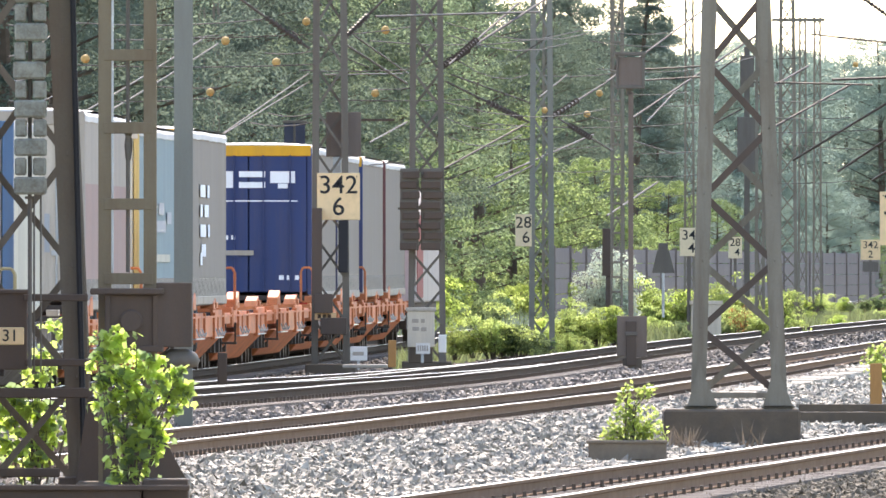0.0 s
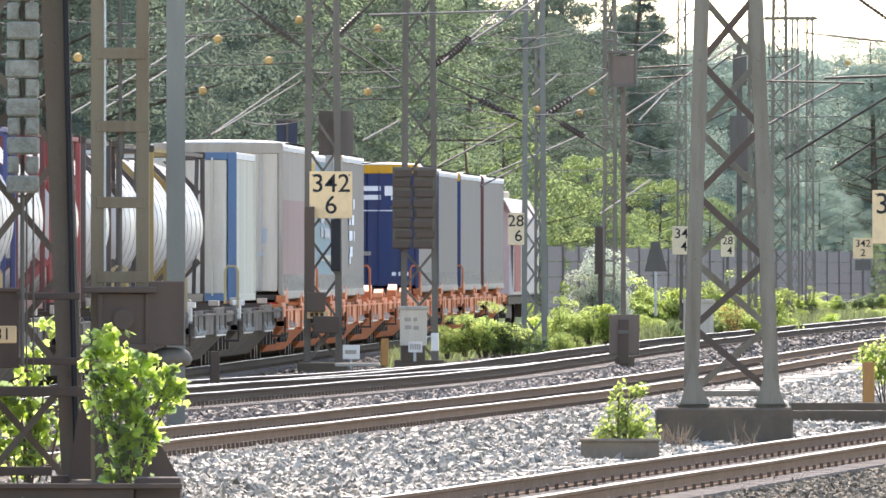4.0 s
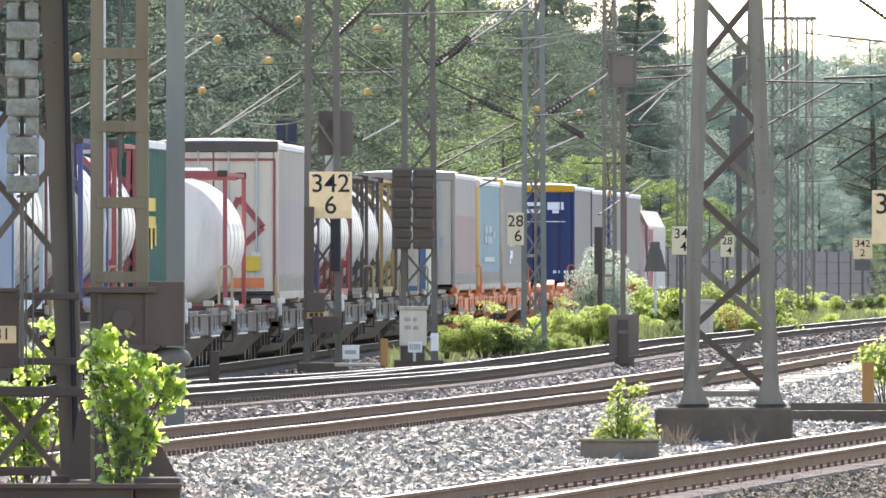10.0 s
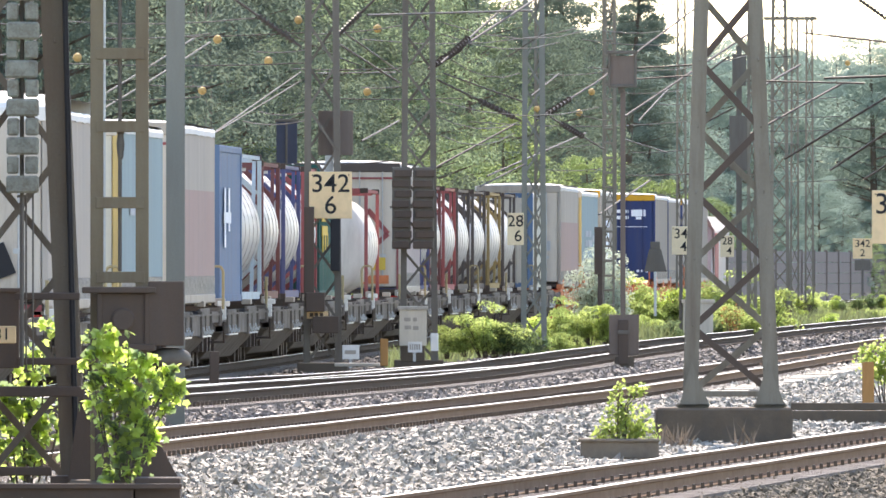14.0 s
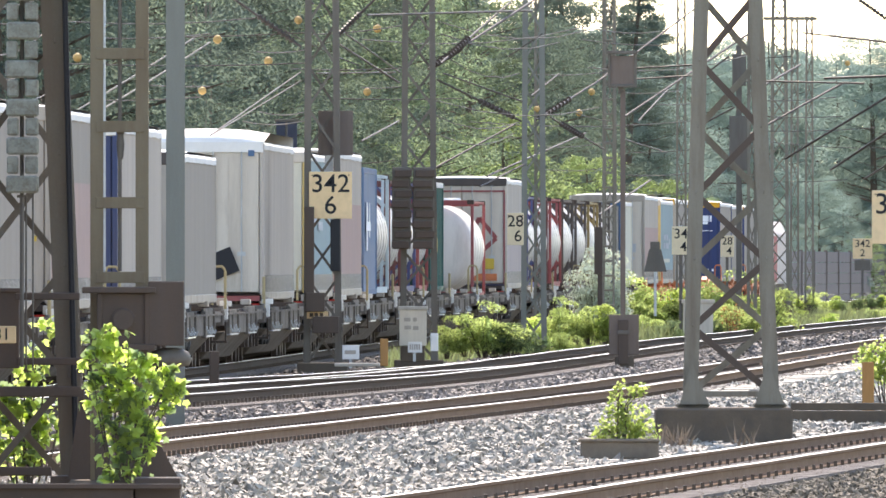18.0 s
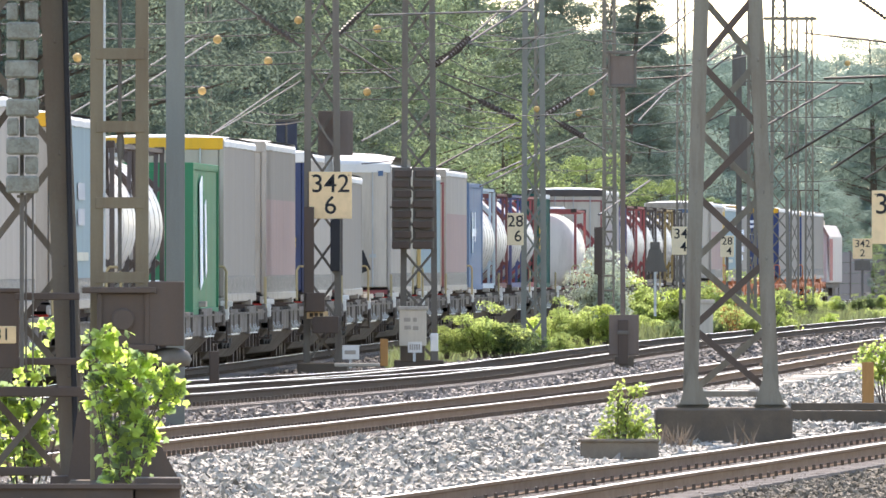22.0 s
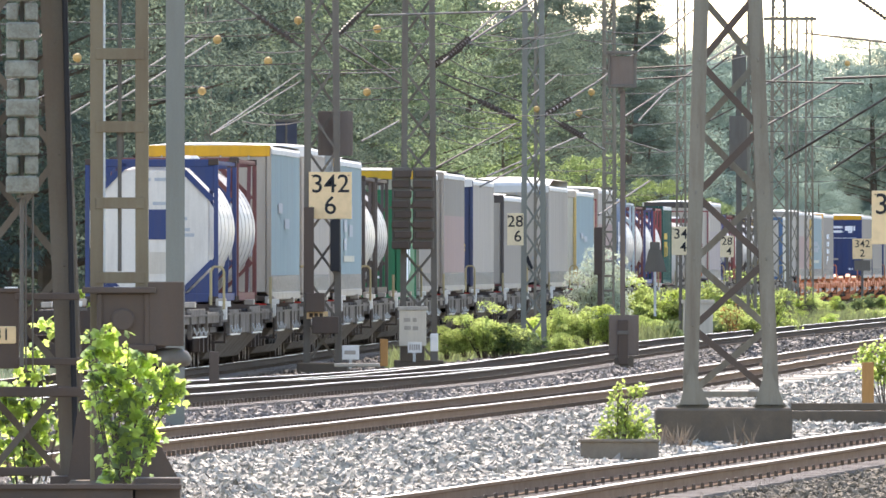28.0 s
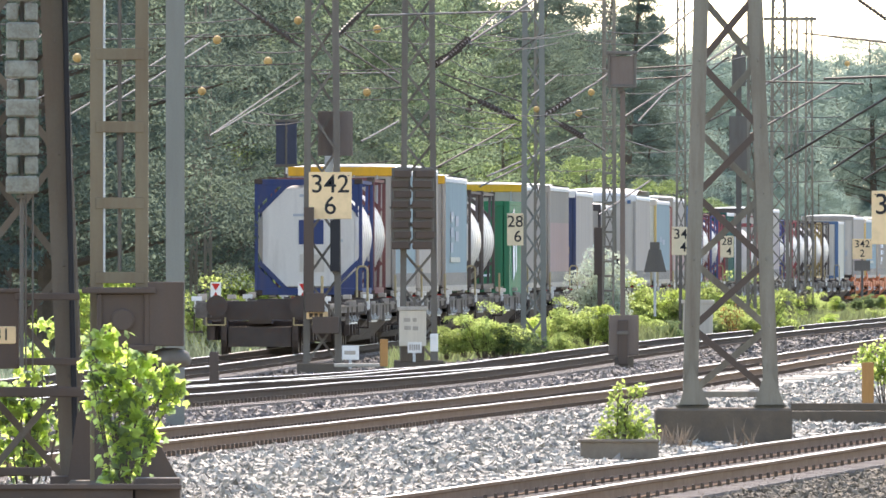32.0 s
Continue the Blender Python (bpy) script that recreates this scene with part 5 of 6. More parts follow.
# olive battened mast with tensioning gear
def batten_mast():
    d = 172.0
    c = at(212, 850, d)
    k = d / 30000.0
    t = thing("battened_mast", "olive steel mast of two channels with batten plates", "catenary mast", m=Matrix.Translation(c))
    X = lambda x: (x - 212) * k
    Z = lambda y: (850 - y) * k
    for a, b in ((160, 183), (240, 263)):
        prof = ((X(a), 0.0), (X(b), 0.0), (X(b), 0.22), (X(b) - 0.025, 0.22), (X(b) - 0.025, 0.03), (X(a) + 0.025, 0.03), (X(a) + 0.025, 0.22), (X(a), 0.22))
        bm = bmesh.new()
        lo, hi = ([bm.verts.new((p[0], p[1], z)) for p in prof] for z in (-0.5, Z(-150)))
        for q in range(8):
            bm.faces.new((lo[q], lo[(q + 1) % 8], hi[(q + 1) % 8], hi[q]))
        bm.faces.new(lo[::-1])
        bm.faces.new(hi)
        part("channel", bm, OLIVE_STEEL, t, bevel=0.005)
    boxes("light_strip", [(X(183), X(187), 0.02, 0.05, Z(500), Z(-150))], ZINC, t)
    for y in (85, 214, 349, 481):
        boxes("batten", [(X(170), X(256), -0.016, 0.0, Z(y + 20), Z(y))], OLIVE_STEEL, t, bevel=0.004)
    for y in (85, 214, 349, 481, 605):
        boxes("batten", [(X(170), X(256), 0.20, 0.22, Z(y + 20), Z(y))], OLIVE_STEEL, t)
    bm = bmesh.new()
    rod(bm, (X(212), 0.1, Z(480)), (X(212), 0.1, Z(-150)), 0.02, 8)
    part("tension_rod", bm, DARK_STEEL, t)
    bm = bmesh.new()
    lathe(bm, ((Z(282), 0.02), (Z(278), 0.03), (Z(255), 0.042), (Z(238), 0.03), (Z(232), 0.05), (Z(228), 0.02)), 12, "z", (X(213), 0.1, 0))
    part("turnbuckle", bm, DARK_STEEL, t)
    boxes("footing", [(X(120), X(320), -0.25, 0.6, -0.7, 0.0)], CONCRETE, t, bevel=0.03)
    bm = bmesh.new()
    for x in (168, 252):
        vs = [(X(x), -0.02, Z(740)), (X(x) + 0.32, -0.02, 0.0), (X(x), -0.02, 0.0)]
        f = [bm.verts.new(v) for v in vs]
        g = [bm.verts.new((v[0], v[1] + 0.03, v[2])) for v in vs]
        bm.faces.new(f)
        bm.faces.new(g[::-1])
        for q in range(3):
            bm.faces.new((f[q], g[q], g[(q + 1) % 3], f[(q + 1) % 3]))
    part("foot_gusset", bm, BROWN_STEEL, t)


batten_mast()
t = plates("point_machine_cabinet", "dark brown steel cabinet with a round opening between mast channels", "cabinet",
           [("shelf", 146, 277, 508, 519, 0.2, 0.5, None), ("case", 172, 266, 519, 610, 0.12, 0.4, BROWN_STEEL), ("side_panel", 263, 326, 498, 612, 0.14, 0.3, None),
            ("lower_shelf", 158, 275, 609, 621, 0.18, 0.5, None), ("rim", 172, 182, 519, 610, 0.15, 0.04, None), ("rim", 256, 266, 519, 610, 0.15, 0.04, None)], 171.6, BROWN_STEEL)
bm = bmesh.new()
_o = at(218, 566, 171.45)
lathe(bm, ((-0.02, 0.10), (0.0, 0.12), (0.03, 0.12), (0.03, 0.08), (0.02, 0.07)), 20, "y", _o)
solid("round_port", bm, BROWN_STEEL, "round dark steel port on a cabinet", "port")
bm = bmesh.new()
_o = at(302, 652, 171.7) - t.matrix_basis.translation
lathe(bm, ((0.0, 0.05), (0.03, 0.19), (0.09, 0.22), (0.17, 0.18), (0.21, 0.09)), 22, "z", _o)
part("drum", bm, DARK_STEEL, t, "rounded grey steel drum", smooth=True)
# plain grey mast
plates("steel_post", "grey-green steel profile post beside the mast", "catenary mast",
       [("flange", 294, 327, -120, 785, 0.0, 0.03, None), ("web", 308, 313, -120, 785, -0.03, 0.17, None), ("flange", 294, 327, -120, 785, -0.2, 0.03, None)], 232, PALE_MAST, bevel=0.004)
bm = bmesh.new()
a, b = at(371, 662, 275), at(388, 622, 275)
box(bm, a.x, b.x, 275, 275.12, -0.5, b.z)
solid("marker_post", bm, BROWN_STEEL, "short brown steel stub post at the trackside", "post", bevel=0.01)


POST_BROWN = mat("post_brown", (0.17, 0.135, 0.11), 0.6, 0.2, dirt=RUST, dirt_amount=0.3, streak=True)


# ---------------------------------------------------------------- signals
def signal_heads():
    d = 336.7
    k = d / 30000.0
    c = at(730, 441, d)
    t = thing("railway_signal", "pair of brown-grey signal heads seen from behind on a mast", "railway signal", m=Matrix.Translation(c))
    rng2 = random.Random(3)
    for x0, x1 in ((694, 727), (731, 768)):
        a, b = (x0 - 730) * k, (x1 - 730) * k
        hd = boxes("head", [(a, b, 0.0, 0.25, 0.0, 145 * k)], DARK_STEEL, t, bevel=0.015)
        for r in range(8):
            o = 0.035 if r % 2 else -0.02
            boxes("panel", [(a + 0.015 + o, b - 0.015 + o, -0.06 - rng2.uniform(0, 0.05), 0.0, (r * 18 + 1.5) * k, (r * 18 + 14) * k)], BROWN_STEEL, hd, bevel=0.01)
    boxes("cross_arm", [(-40 * k, 40 * k, -0.03, 0.03, 72 * k, 76 * k)], DARK_STEEL, t)


signal_heads()
PANEL_BROWN = mat("panel_brown", (0.17, 0.14, 0.12), 0.7, dirt=(0.12, 0.09, 0.07), dirt_amount=0.5, streak=True)
PANEL_BLUE = mat("panel_blue_grey", (0.06, 0.066, 0.09), 0.6)
plates("railway_signal", "dark grey back of a rectangular signal panel on the mast", "railway signal",
       [("panel", 563, 625, 196, 275, 0.0, 0.12, PANEL_BROWN), ("bracket", 575, 590, 275, 306, 0.02, 0.06, ZINC)], 330.6, BROWN_STEEL)
plates("railway_signal", "dark blue-grey signal panel beyond the train", "railway signal",
       [("panel", 489, 526, 214, 292, 0.0, 0.12, PANEL_BLUE), ("frame", 486, 529, 211, 216, 0.02, 0.16, DARK_STEEL), ("frame", 486, 529, 290, 295, 0.02, 0.16, DARK_STEEL), ("rib", 505, 509, 216, 290, 0.03, 0.03, DARK_STEEL), ("post", 503, 512, 295, 600, -0.02, 0.08, DARK_STEEL)], 440, DARK_STEEL)
plates("railway_signal", "dark signal boxes on a far mast", "railway signal",
       [("head", 1296, 1321, 96, 152, 0.0, 0.25, None), ("head", 1291, 1325, 205, 302, 0.0, 0.25, None), ("post", 1303, 1313, 80, 580, -0.1, 0.1, None)], 510, DARK_STEEL)
t = plates("shunting_signal", "brown signal box on a tall post with a base cabinet", "railway signal",
           [("head", 1080, 1123, 99, 150, 0.06, 0.26, POST_BROWN), ("head_frame", 1076, 1081, 94, 155, 0.1, 0.3, DARK_STEEL), ("head_frame", 1122, 1127, 94, 155, 0.1, 0.3, DARK_STEEL), ("head_frame", 1081, 1122, 149, 155, 0.1, 0.3, DARK_STEEL), ("hood", 1073, 1129, 90, 96, 0.14, 0.38, DARK_STEEL), ("neck", 1094, 1104, 153, 166, 0.0, 0.1, DARK_STEEL), ("post", 1098, 1107, 160, 640, 0.0, 0.09, POST_BROWN),
            ("cabinet", 1078, 1131, 557, 628, 0.03, 0.3, POST_BROWN), ("column", 1094, 1112, 566, 645, 0.1, 0.1, BROWN_STEEL), ("strap", 1092, 1114, 585, 592, 0.13, 0.04, DARK_STEEL), ("base", 1088, 1122, 632, 668, 0.06, 0.3, CONCRETE)], 350, BROWN_STEEL)
plates("signal_ladder_mast", "slim grey ladder mast behind a signal", "catenary mast",
       [("rail", 1084, 1088, -80, 620, 0.0, 0.06, None), ("rail", 1066, 1070, -80, 620, 0.0, 0.06, None)] + [("rung", 1068, 1086, y, y + 4, 0.01, 0.03, None) for y in range(-60, 560, 26)], 420, GREY_GREEN)
plates("relay_case", "dark case on a post by the train's track", "relay case", [("case", 1052, 1071, 402, 486, 0.0, 0.3, None), ("post", 1058, 1066, 486, 600, -0.05, 0.1, None)], 425, BROWN_STEEL)
t = plates("whistle_board", "dark tapered marker board on a post", "sign", [("post", 1157, 1162, 430, 560, 0.0, 0.06, ZINC), ("cap", 1151, 1168, 428, 441, 0.02, 0.1, DARK_STEEL)], 470, BLACK)
bm = bmesh.new()
vs = [bm.verts.new(at(x, y, 469.96)) for x, y in ((1140, 481), (1180, 481), (1170, 441), (1149, 441))]
ws = [bm.verts.new(v.co + Vector((0, 0.03, 0))) for v in vs]
bm.faces.new(vs)
bm.faces.new(ws[::-1])
for q in range(4):
    bm.faces.new((vs[q], ws[q], ws[(q + 1) % 4], vs[(q + 1) % 4]))
_pl = part("plate", bm, DARK_STEEL, None)
_pl.parent = t
_pl.matrix_parent_inverse = t.matrix_basis.inverted()

# cabinets and small trackside things
CREAM_BOX = mat("cabinet_plastic", (0.60, 0.53, 0.41), 0.7, var=0.12, dirt=(0.3, 0.25, 0.2), dirt_amount=0.4, streak=True)
t = plates("track_cabinet", "weathered pale grey cabinet with faded writing by the mast", "cabinet",
           [("case", 707, 755, 547, 612, 0.15, 0.3, CREAM_BOX), ("lid", 704, 758, 542, 549, 0.18, 0.36, PALE_CONCRETE), ("plinth", 710, 752, 612, 640, 0.1, 0.25, CONCRETE),
            ("writing", 715, 727, 562, 569, 0.156, 0.01, DOOR_GREY), ("writing", 731, 738, 562, 569, 0.156, 0.01, DOOR_GREY), ("writing", 716, 728, 576, 583, 0.156, 0.01, DOOR_GREY), ("writing", 731, 741, 577, 584, 0.156, 0.01, DOOR_GREY)], 333, PALE_CONCRETE)
plates("number_plate", "small white plate with a row of dark bars", "sign", [("plate", 722, 747, 605, 624, 0.22, 0.02, WHITE)] + [("bar", 725 + 4 * k, 727.6 + 4 * k, 609, 619, 0.224, 0.006, DOOR_GREY) for k in range(5)] + [("peg", 731, 736, 624, 640, 0.2, 0.03, ZINC)], 332.6, WHITE, bevel=0.003)
plates("white_marker", "small white marker plate near the rail", "marker", [("plate", 606, 636, 611, 636, 0.0, 0.06, WHITE), ("bar", 610, 630, 620, 627, 0.006, 0.01, DOOR_GREY), ("peg", 618, 623, 636, 652, 0.0, 0.04, ZINC)], 322, WHITE, bevel=0.005)
plates("marker_post", "rusty orange-brown wooden stake by the track", "post", [("stake", 673, 687, 600, 648, 0.0, 0.15, None)], 322, mat("orange_stake", (0.42, 0.22, 0.08), 0.8, dirt=RUST, dirt_amount=0.5, streak=True))
plates("marker_post", "white-topped short marker post", "post", [("post", 762, 776, 597, 640, 0.0, 0.14, DARK_STEEL), ("cap", 762, 776, 590, 622, 0.006, 0.15, WHITE)], 331, WHITE)
plates("cable_duct", "pale concrete cable duct lid lying by the track", "cable duct", [("lid", 592, 672, 643, 649, 0.0, 0.6, None)], 317, PALE_CONCRETE)
plates("mast_plate", "small pale plate with dark marks on the mast", "sign", [("plate", 543, 581, 551, 564, 0.0, 0.02, SIGN)] + [("bar", 548 + 9 * k, 554 + 9 * k, 554, 561, 0.006, 0.01, BROWN_STEEL) for k in range(3)], 329.95, SIGN, bevel=0.002)
plates("mast_equipment", "dark switchgear boxes on the lattice mast", "switchgear", [("box", 541, 575, 518, 552, 0.05, 0.3, None), ("box", 538, 556, 366, 520, 0.0, 0.2, None), ("box", 585, 602, 388, 480, 0.05, 0.3, BLACK), ("box", 553, 600, 560, 590, 0.0, 0.2, None)], 329.7, BROWN_STEEL)
plates("relay_cabinet", "pale grey cabinet in the weeds behind the mast", "cabinet", [("case", 1209, 1262, 536, 590, 0.1, 0.4, None), ("lid", 1206, 1265, 530, 537, 0.14, 0.5, None)], 480, CREAM_BOX)
# big right-hand mast: plinth, beam, trough
plates("mast_plinth", "dark stained concrete plinth under the big mast", "plinth", [("block", 1160, 1402, 722, 800, 0.35, 1.7, None), ("foot_plate", 1196, 1256, 712, 722, 0.1, 0.5, GREY_GREEN), ("foot_plate", 1334, 1392, 712, 722, 0.1, 0.5, GREY_GREEN)], 232, CONCRETE, bevel=0.03)
plates("mast_tie", "grey-green horizontal tie across the mast feet", "mast bracing", [("tie", 1240, 1345, 692, 702, 0.05, 0.03, None)], 232, GREY_GREEN)
plates("concrete_edge", "low weathered concrete edging beam on the gravel", "edging", [("beam", 1398, 1640, 727, 750, 0.0, 0.35, None), ("beam", 1402, 1640, 714, 727, -0.8, 0.35, None)], 260, CONCRETE)
plates("marker_post", "orange-brown wooden stake in the gravel", "post", [("stake", 1526, 1547, 641, 740, 0.0, 0.12, None)], 262, MATS["orange_stake"])
plates("planter_trough", "old grey concrete trough lid lying in the ballast", "trough", [("trough", 1028, 1166, 781, 812, 0.0, 0.7, None), ("rim", 1024, 1168, 777, 783, 0.03, 0.76, None)], 212, mat("trough_concrete", (0.21, 0.17, 0.125), 0.9, var=0.25, dirt=(0.12, 0.09, 0.07), dirt_amount=0.5), bevel=0.012)


# pale cable duct lids along the near track
duct = thing("cable_duct", "pale concrete cable duct lids laid along the track", "cable duct")
for k in range(96):
    d = 150.0 + k
    if k % 23 == 22:
        continue
    bm = bmesh.new()
    x = T1(d) - 2.2 + 0.02 * math.sin(k * 2.3)
    box(bm, x - 0.2, x + 0.2, d + 0.01, d + 0.985, -0.72, -0.545 + 0.012 * math.sin(k * 1.7))
    part("lid", bm, PALE_CONCRETE, duct, bevel=0.008)


path = thing("cable_duct", "pale sandy concrete duct lids beside the middle track", "cable duct")
for k in range(62):
    d = 300.0 + 2.0 * k
    bm = bmesh.new()
    x = T2(d) + 1.75 + 0.03 * math.sin(k * 1.9)
    box(bm, x - 0.34, x + 0.34, d + 0.02, d + 1.97, -0.6, -0.37 + 0.012 * math.sin(k * 2.7))
    part("lid", bm, PALE_CONCRETE, path, bevel=0.008)


# ---------------------------------------------------------------- foreground plants
def lobed_leaves(name, centres, size, rng, material):
    """Broad pointed leaves with lobes, each a fan of seven triangles."""
    n = len(centres)
    ang = np.array([0, 35, 70, 130, 180, 230, 290, 325]) * math.pi / 180
    rad = np.array([1.0, 0.55, 0.85, 0.6, 0.35, 0.6, 0.85, 0.55])
    nz = rng.normal(size=(n, 3)) * 0.45 + np.array([0.0, 0.6, 0.55])
    nz /= np.linalg.norm(nz, axis=1, keepdims=True)
    tip = rng.normal(size=(n, 3)) * 0.7 + np.array([0.0, -0.2, -0.7])
    tip -= nz * (tip * nz).sum(1, keepdims=True)
    tip /= np.linalg.norm(tip, axis=1, keepdims=True)
    b = np.cross(nz, tip)
    s = size * rng.uniform(0.5, 1.25, n)
    v = centres[:, None] + (tip[:, None] * (np.cos(ang) * rad)[None, :, None] + b[:, None] * (np.sin(ang) * rad)[None, :, None] - nz[:, None] * (0.25 * rad ** 2)[None, :, None]) * (s / 2)[:, None, None]
    v = np.concatenate([centres[:, None], v], 1)
    tri = np.array([(0, k + 1, (k + 1) % 8 + 1) for k in range(8)])
    f = (tri[None] + (np.arange(n) * 9)[:, None, None]).reshape(-1, 3)
    me = bpy.data.meshes.new(name)
    me.from_pydata(v.reshape(-1, 3).tolist(), [], f.tolist())
    me.materials.append(material)
    return me


def climber(name, label, d, blobs, n, size, seed, materials, root, category="shrub", lobed=True, spread=0.5):
    """A plant whose foliage fills soft patches (x, y, radius) and whose stems rise from its root."""
    rng2 = np.random.default_rng(seed)
    c = at(root[0], root[1], d)
    t = thing(name, label, category, m=Matrix.Translation(c))
    k = d / 30000.0
    bm = bmesh.new()
    for x, y, r in blobs:
        p = at(x, y, d) - c
        mid = p * 0.5 + Vector((rng2.uniform(-0.1, 0.1), 0, 0.15))
        rod(bm, (rng2.uniform(-0.1, 0.1), 0, -0.1), mid, 0.012, 5)
        rod(bm, mid, p, 0.009, 5, 0.004)
    part("stem", bm, BARK, t)
    area = np.array([b[2] ** 2 for b in blobs], float)
    for i, mt in enumerate(materials):
        cnt = n // len(materials)
        pick = rng2.choice(len(blobs), cnt, p=area / area.sum())
        q = rng2.normal(size=(cnt, 3)) * 0.5
        q *= np.minimum(1.0, 1.15 / np.maximum(np.linalg.norm(q, axis=1, keepdims=True), 1e-6))
        base = np.array([tuple(at(b[0], b[1], d) - c) for b in blobs])[pick]
        pts = base + q * (np.array([b[2] for b in blobs])[pick] * k)[:, None] * np.array([1, spread, 1])
        ob = new("foliage", (lobed_leaves if lobed else leaf_mesh)("foliage", pts, size, rng2, mt))
        ob.parent = t
    return t


# three parts sunlit-coloured leaves to one part plain light green
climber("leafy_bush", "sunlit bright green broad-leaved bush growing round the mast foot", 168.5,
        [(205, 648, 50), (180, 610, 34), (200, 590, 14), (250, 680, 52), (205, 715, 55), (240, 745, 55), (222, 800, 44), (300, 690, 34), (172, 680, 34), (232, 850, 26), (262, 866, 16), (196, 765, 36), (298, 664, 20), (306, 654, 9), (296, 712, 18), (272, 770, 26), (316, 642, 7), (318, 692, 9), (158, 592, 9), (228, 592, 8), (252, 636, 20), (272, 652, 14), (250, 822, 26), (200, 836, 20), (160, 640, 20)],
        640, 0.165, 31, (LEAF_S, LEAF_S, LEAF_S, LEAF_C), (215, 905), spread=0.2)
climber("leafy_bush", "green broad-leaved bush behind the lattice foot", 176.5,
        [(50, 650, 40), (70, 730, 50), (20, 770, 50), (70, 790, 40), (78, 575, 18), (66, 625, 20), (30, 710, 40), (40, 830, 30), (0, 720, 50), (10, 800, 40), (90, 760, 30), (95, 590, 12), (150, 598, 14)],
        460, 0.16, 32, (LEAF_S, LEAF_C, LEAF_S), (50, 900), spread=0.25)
climber("weed_clump", "tall yellow-green weed clump growing over the trough", 212.4,
        [(1110, 752, 40), (1085, 765, 30), (1142, 765, 28), (1100, 722, 22), (1125, 694, 16), (1098, 684, 12), (1140, 690, 10), (1065, 770, 20), (1084, 700, 10)], 900, 0.07, 33, (LEAF_S, LEAF_D), (1105, 785), "weeds", False)
climber("leafy_bush", "light green bush hanging over an edging beam", 263, [(1545, 640, 30), (1560, 660, 28), (1570, 620, 25), (1535, 620, 18), (1580, 650, 30)], 500, 0.10, 34, (LEAF_S, LEAF_D), (1560, 730))


LEAF_G = mat("dry_grass", (0.19, 0.22, 0.095), 0.7, var=0.3, scale=0.3, tint_random=0.35, trans=0.4, bump=0)


# grass between the tracks
def blades(name, n, region, zf, h, material, label, seed):
    rng2 = np.random.default_rng(seed)
    p = region(rng2, n)
    n = len(p)
    z = np.array([zf(a, b) for a, b in p])
    base = np.concatenate([p, z[:, None]], 1)
    hh = h * rng2.uniform(0.4, 1.3, n)
    lean = rng2.normal(size=(n, 2)) * 0.35
    tip = base + np.concatenate([lean * hh[:, None], hh[:, None]], 1)
    side = np.stack([rng2.uniform(0.012, 0.03, n), rng2.uniform(-0.02, 0.02, n), np.zeros(n)], 1)
    v = np.stack([base - side, base + side, tip], 1).reshape(-1, 3)
    me = bpy.data.meshes.new(name)
    me.from_pydata(v.tolist(), [], np.arange(n * 3).reshape(-1, 3).tolist())
    me.materials.append(material)
    return tagged(new(name, me), label, "grass", kind="stuff")


blades("grass", 7000, between(lambda d: line_x(d) + 3.0, lambda d: 0.45 * line_x(d) + 0.55 * T3(d), 345, 700), lambda x, d: -0.28, 0.42, LEAF_G, "sunlit rough grass and weeds between two tracks", 41)
blades("grass", 6000, between(lambda d: line_x(d) + 3.0, lambda d: T3(d) - 2.2, 440, 900), lambda x, d: -0.28, 0.5, LEAF_G, "yellowish rough grass between two tracks", 42)
blades("grass", 9000, between(lambda d: line_x(d) - 14, lambda d: line_x(d) - 3.2, 330, 800), lambda x, d: -0.5, 0.7, LEAF_B, "green undergrowth along the wood", 43)

# dry stems round the big mast's plinth, rust-coloured weeds in the hedge
DRY = mat("dry_stem", (0.17, 0.135, 0.10), 0.8, var=0.3, scale=2.0, tint_random=0.3, trans=0.3, bump=0)


def dry_spot(x0, x1, d0, d1):
    def region(rng2, n):
        d = rng2.uniform(d0, d1, n)
        return np.stack([(rng2.uniform(x0, x1, n) - 784.0) * d / 30000.0, d], 1)
    return region


blades("dry_grass", 60, dry_spot(1166, 1222, 226.5, 229.5), lambda x, d: -0.6, 0.3, DRY, "thin dry reddish grass stems beside a plinth", 44)
blades("dry_grass", 14, dry_spot(1298, 1345, 227.5, 229.5), lambda x, d: -0.6, 0.34, DRY, "thin dry reddish grass stems beside a plinth", 45)
climber("weed_clump", "rust-brown withering weeds in the green hedge", 486, [(1292, 566, 16), (1304, 552, 14), (1284, 550, 10), (1298, 578, 14)], 420, 0.07, 35, (mat("leaf_rust", (0.36, 0.17, 0.07), 0.7, var=0.3, scale=1.0, tint_random=0.3, trans=0.6, bump=0), LEAF_D), (1296, 592), "weeds", False)

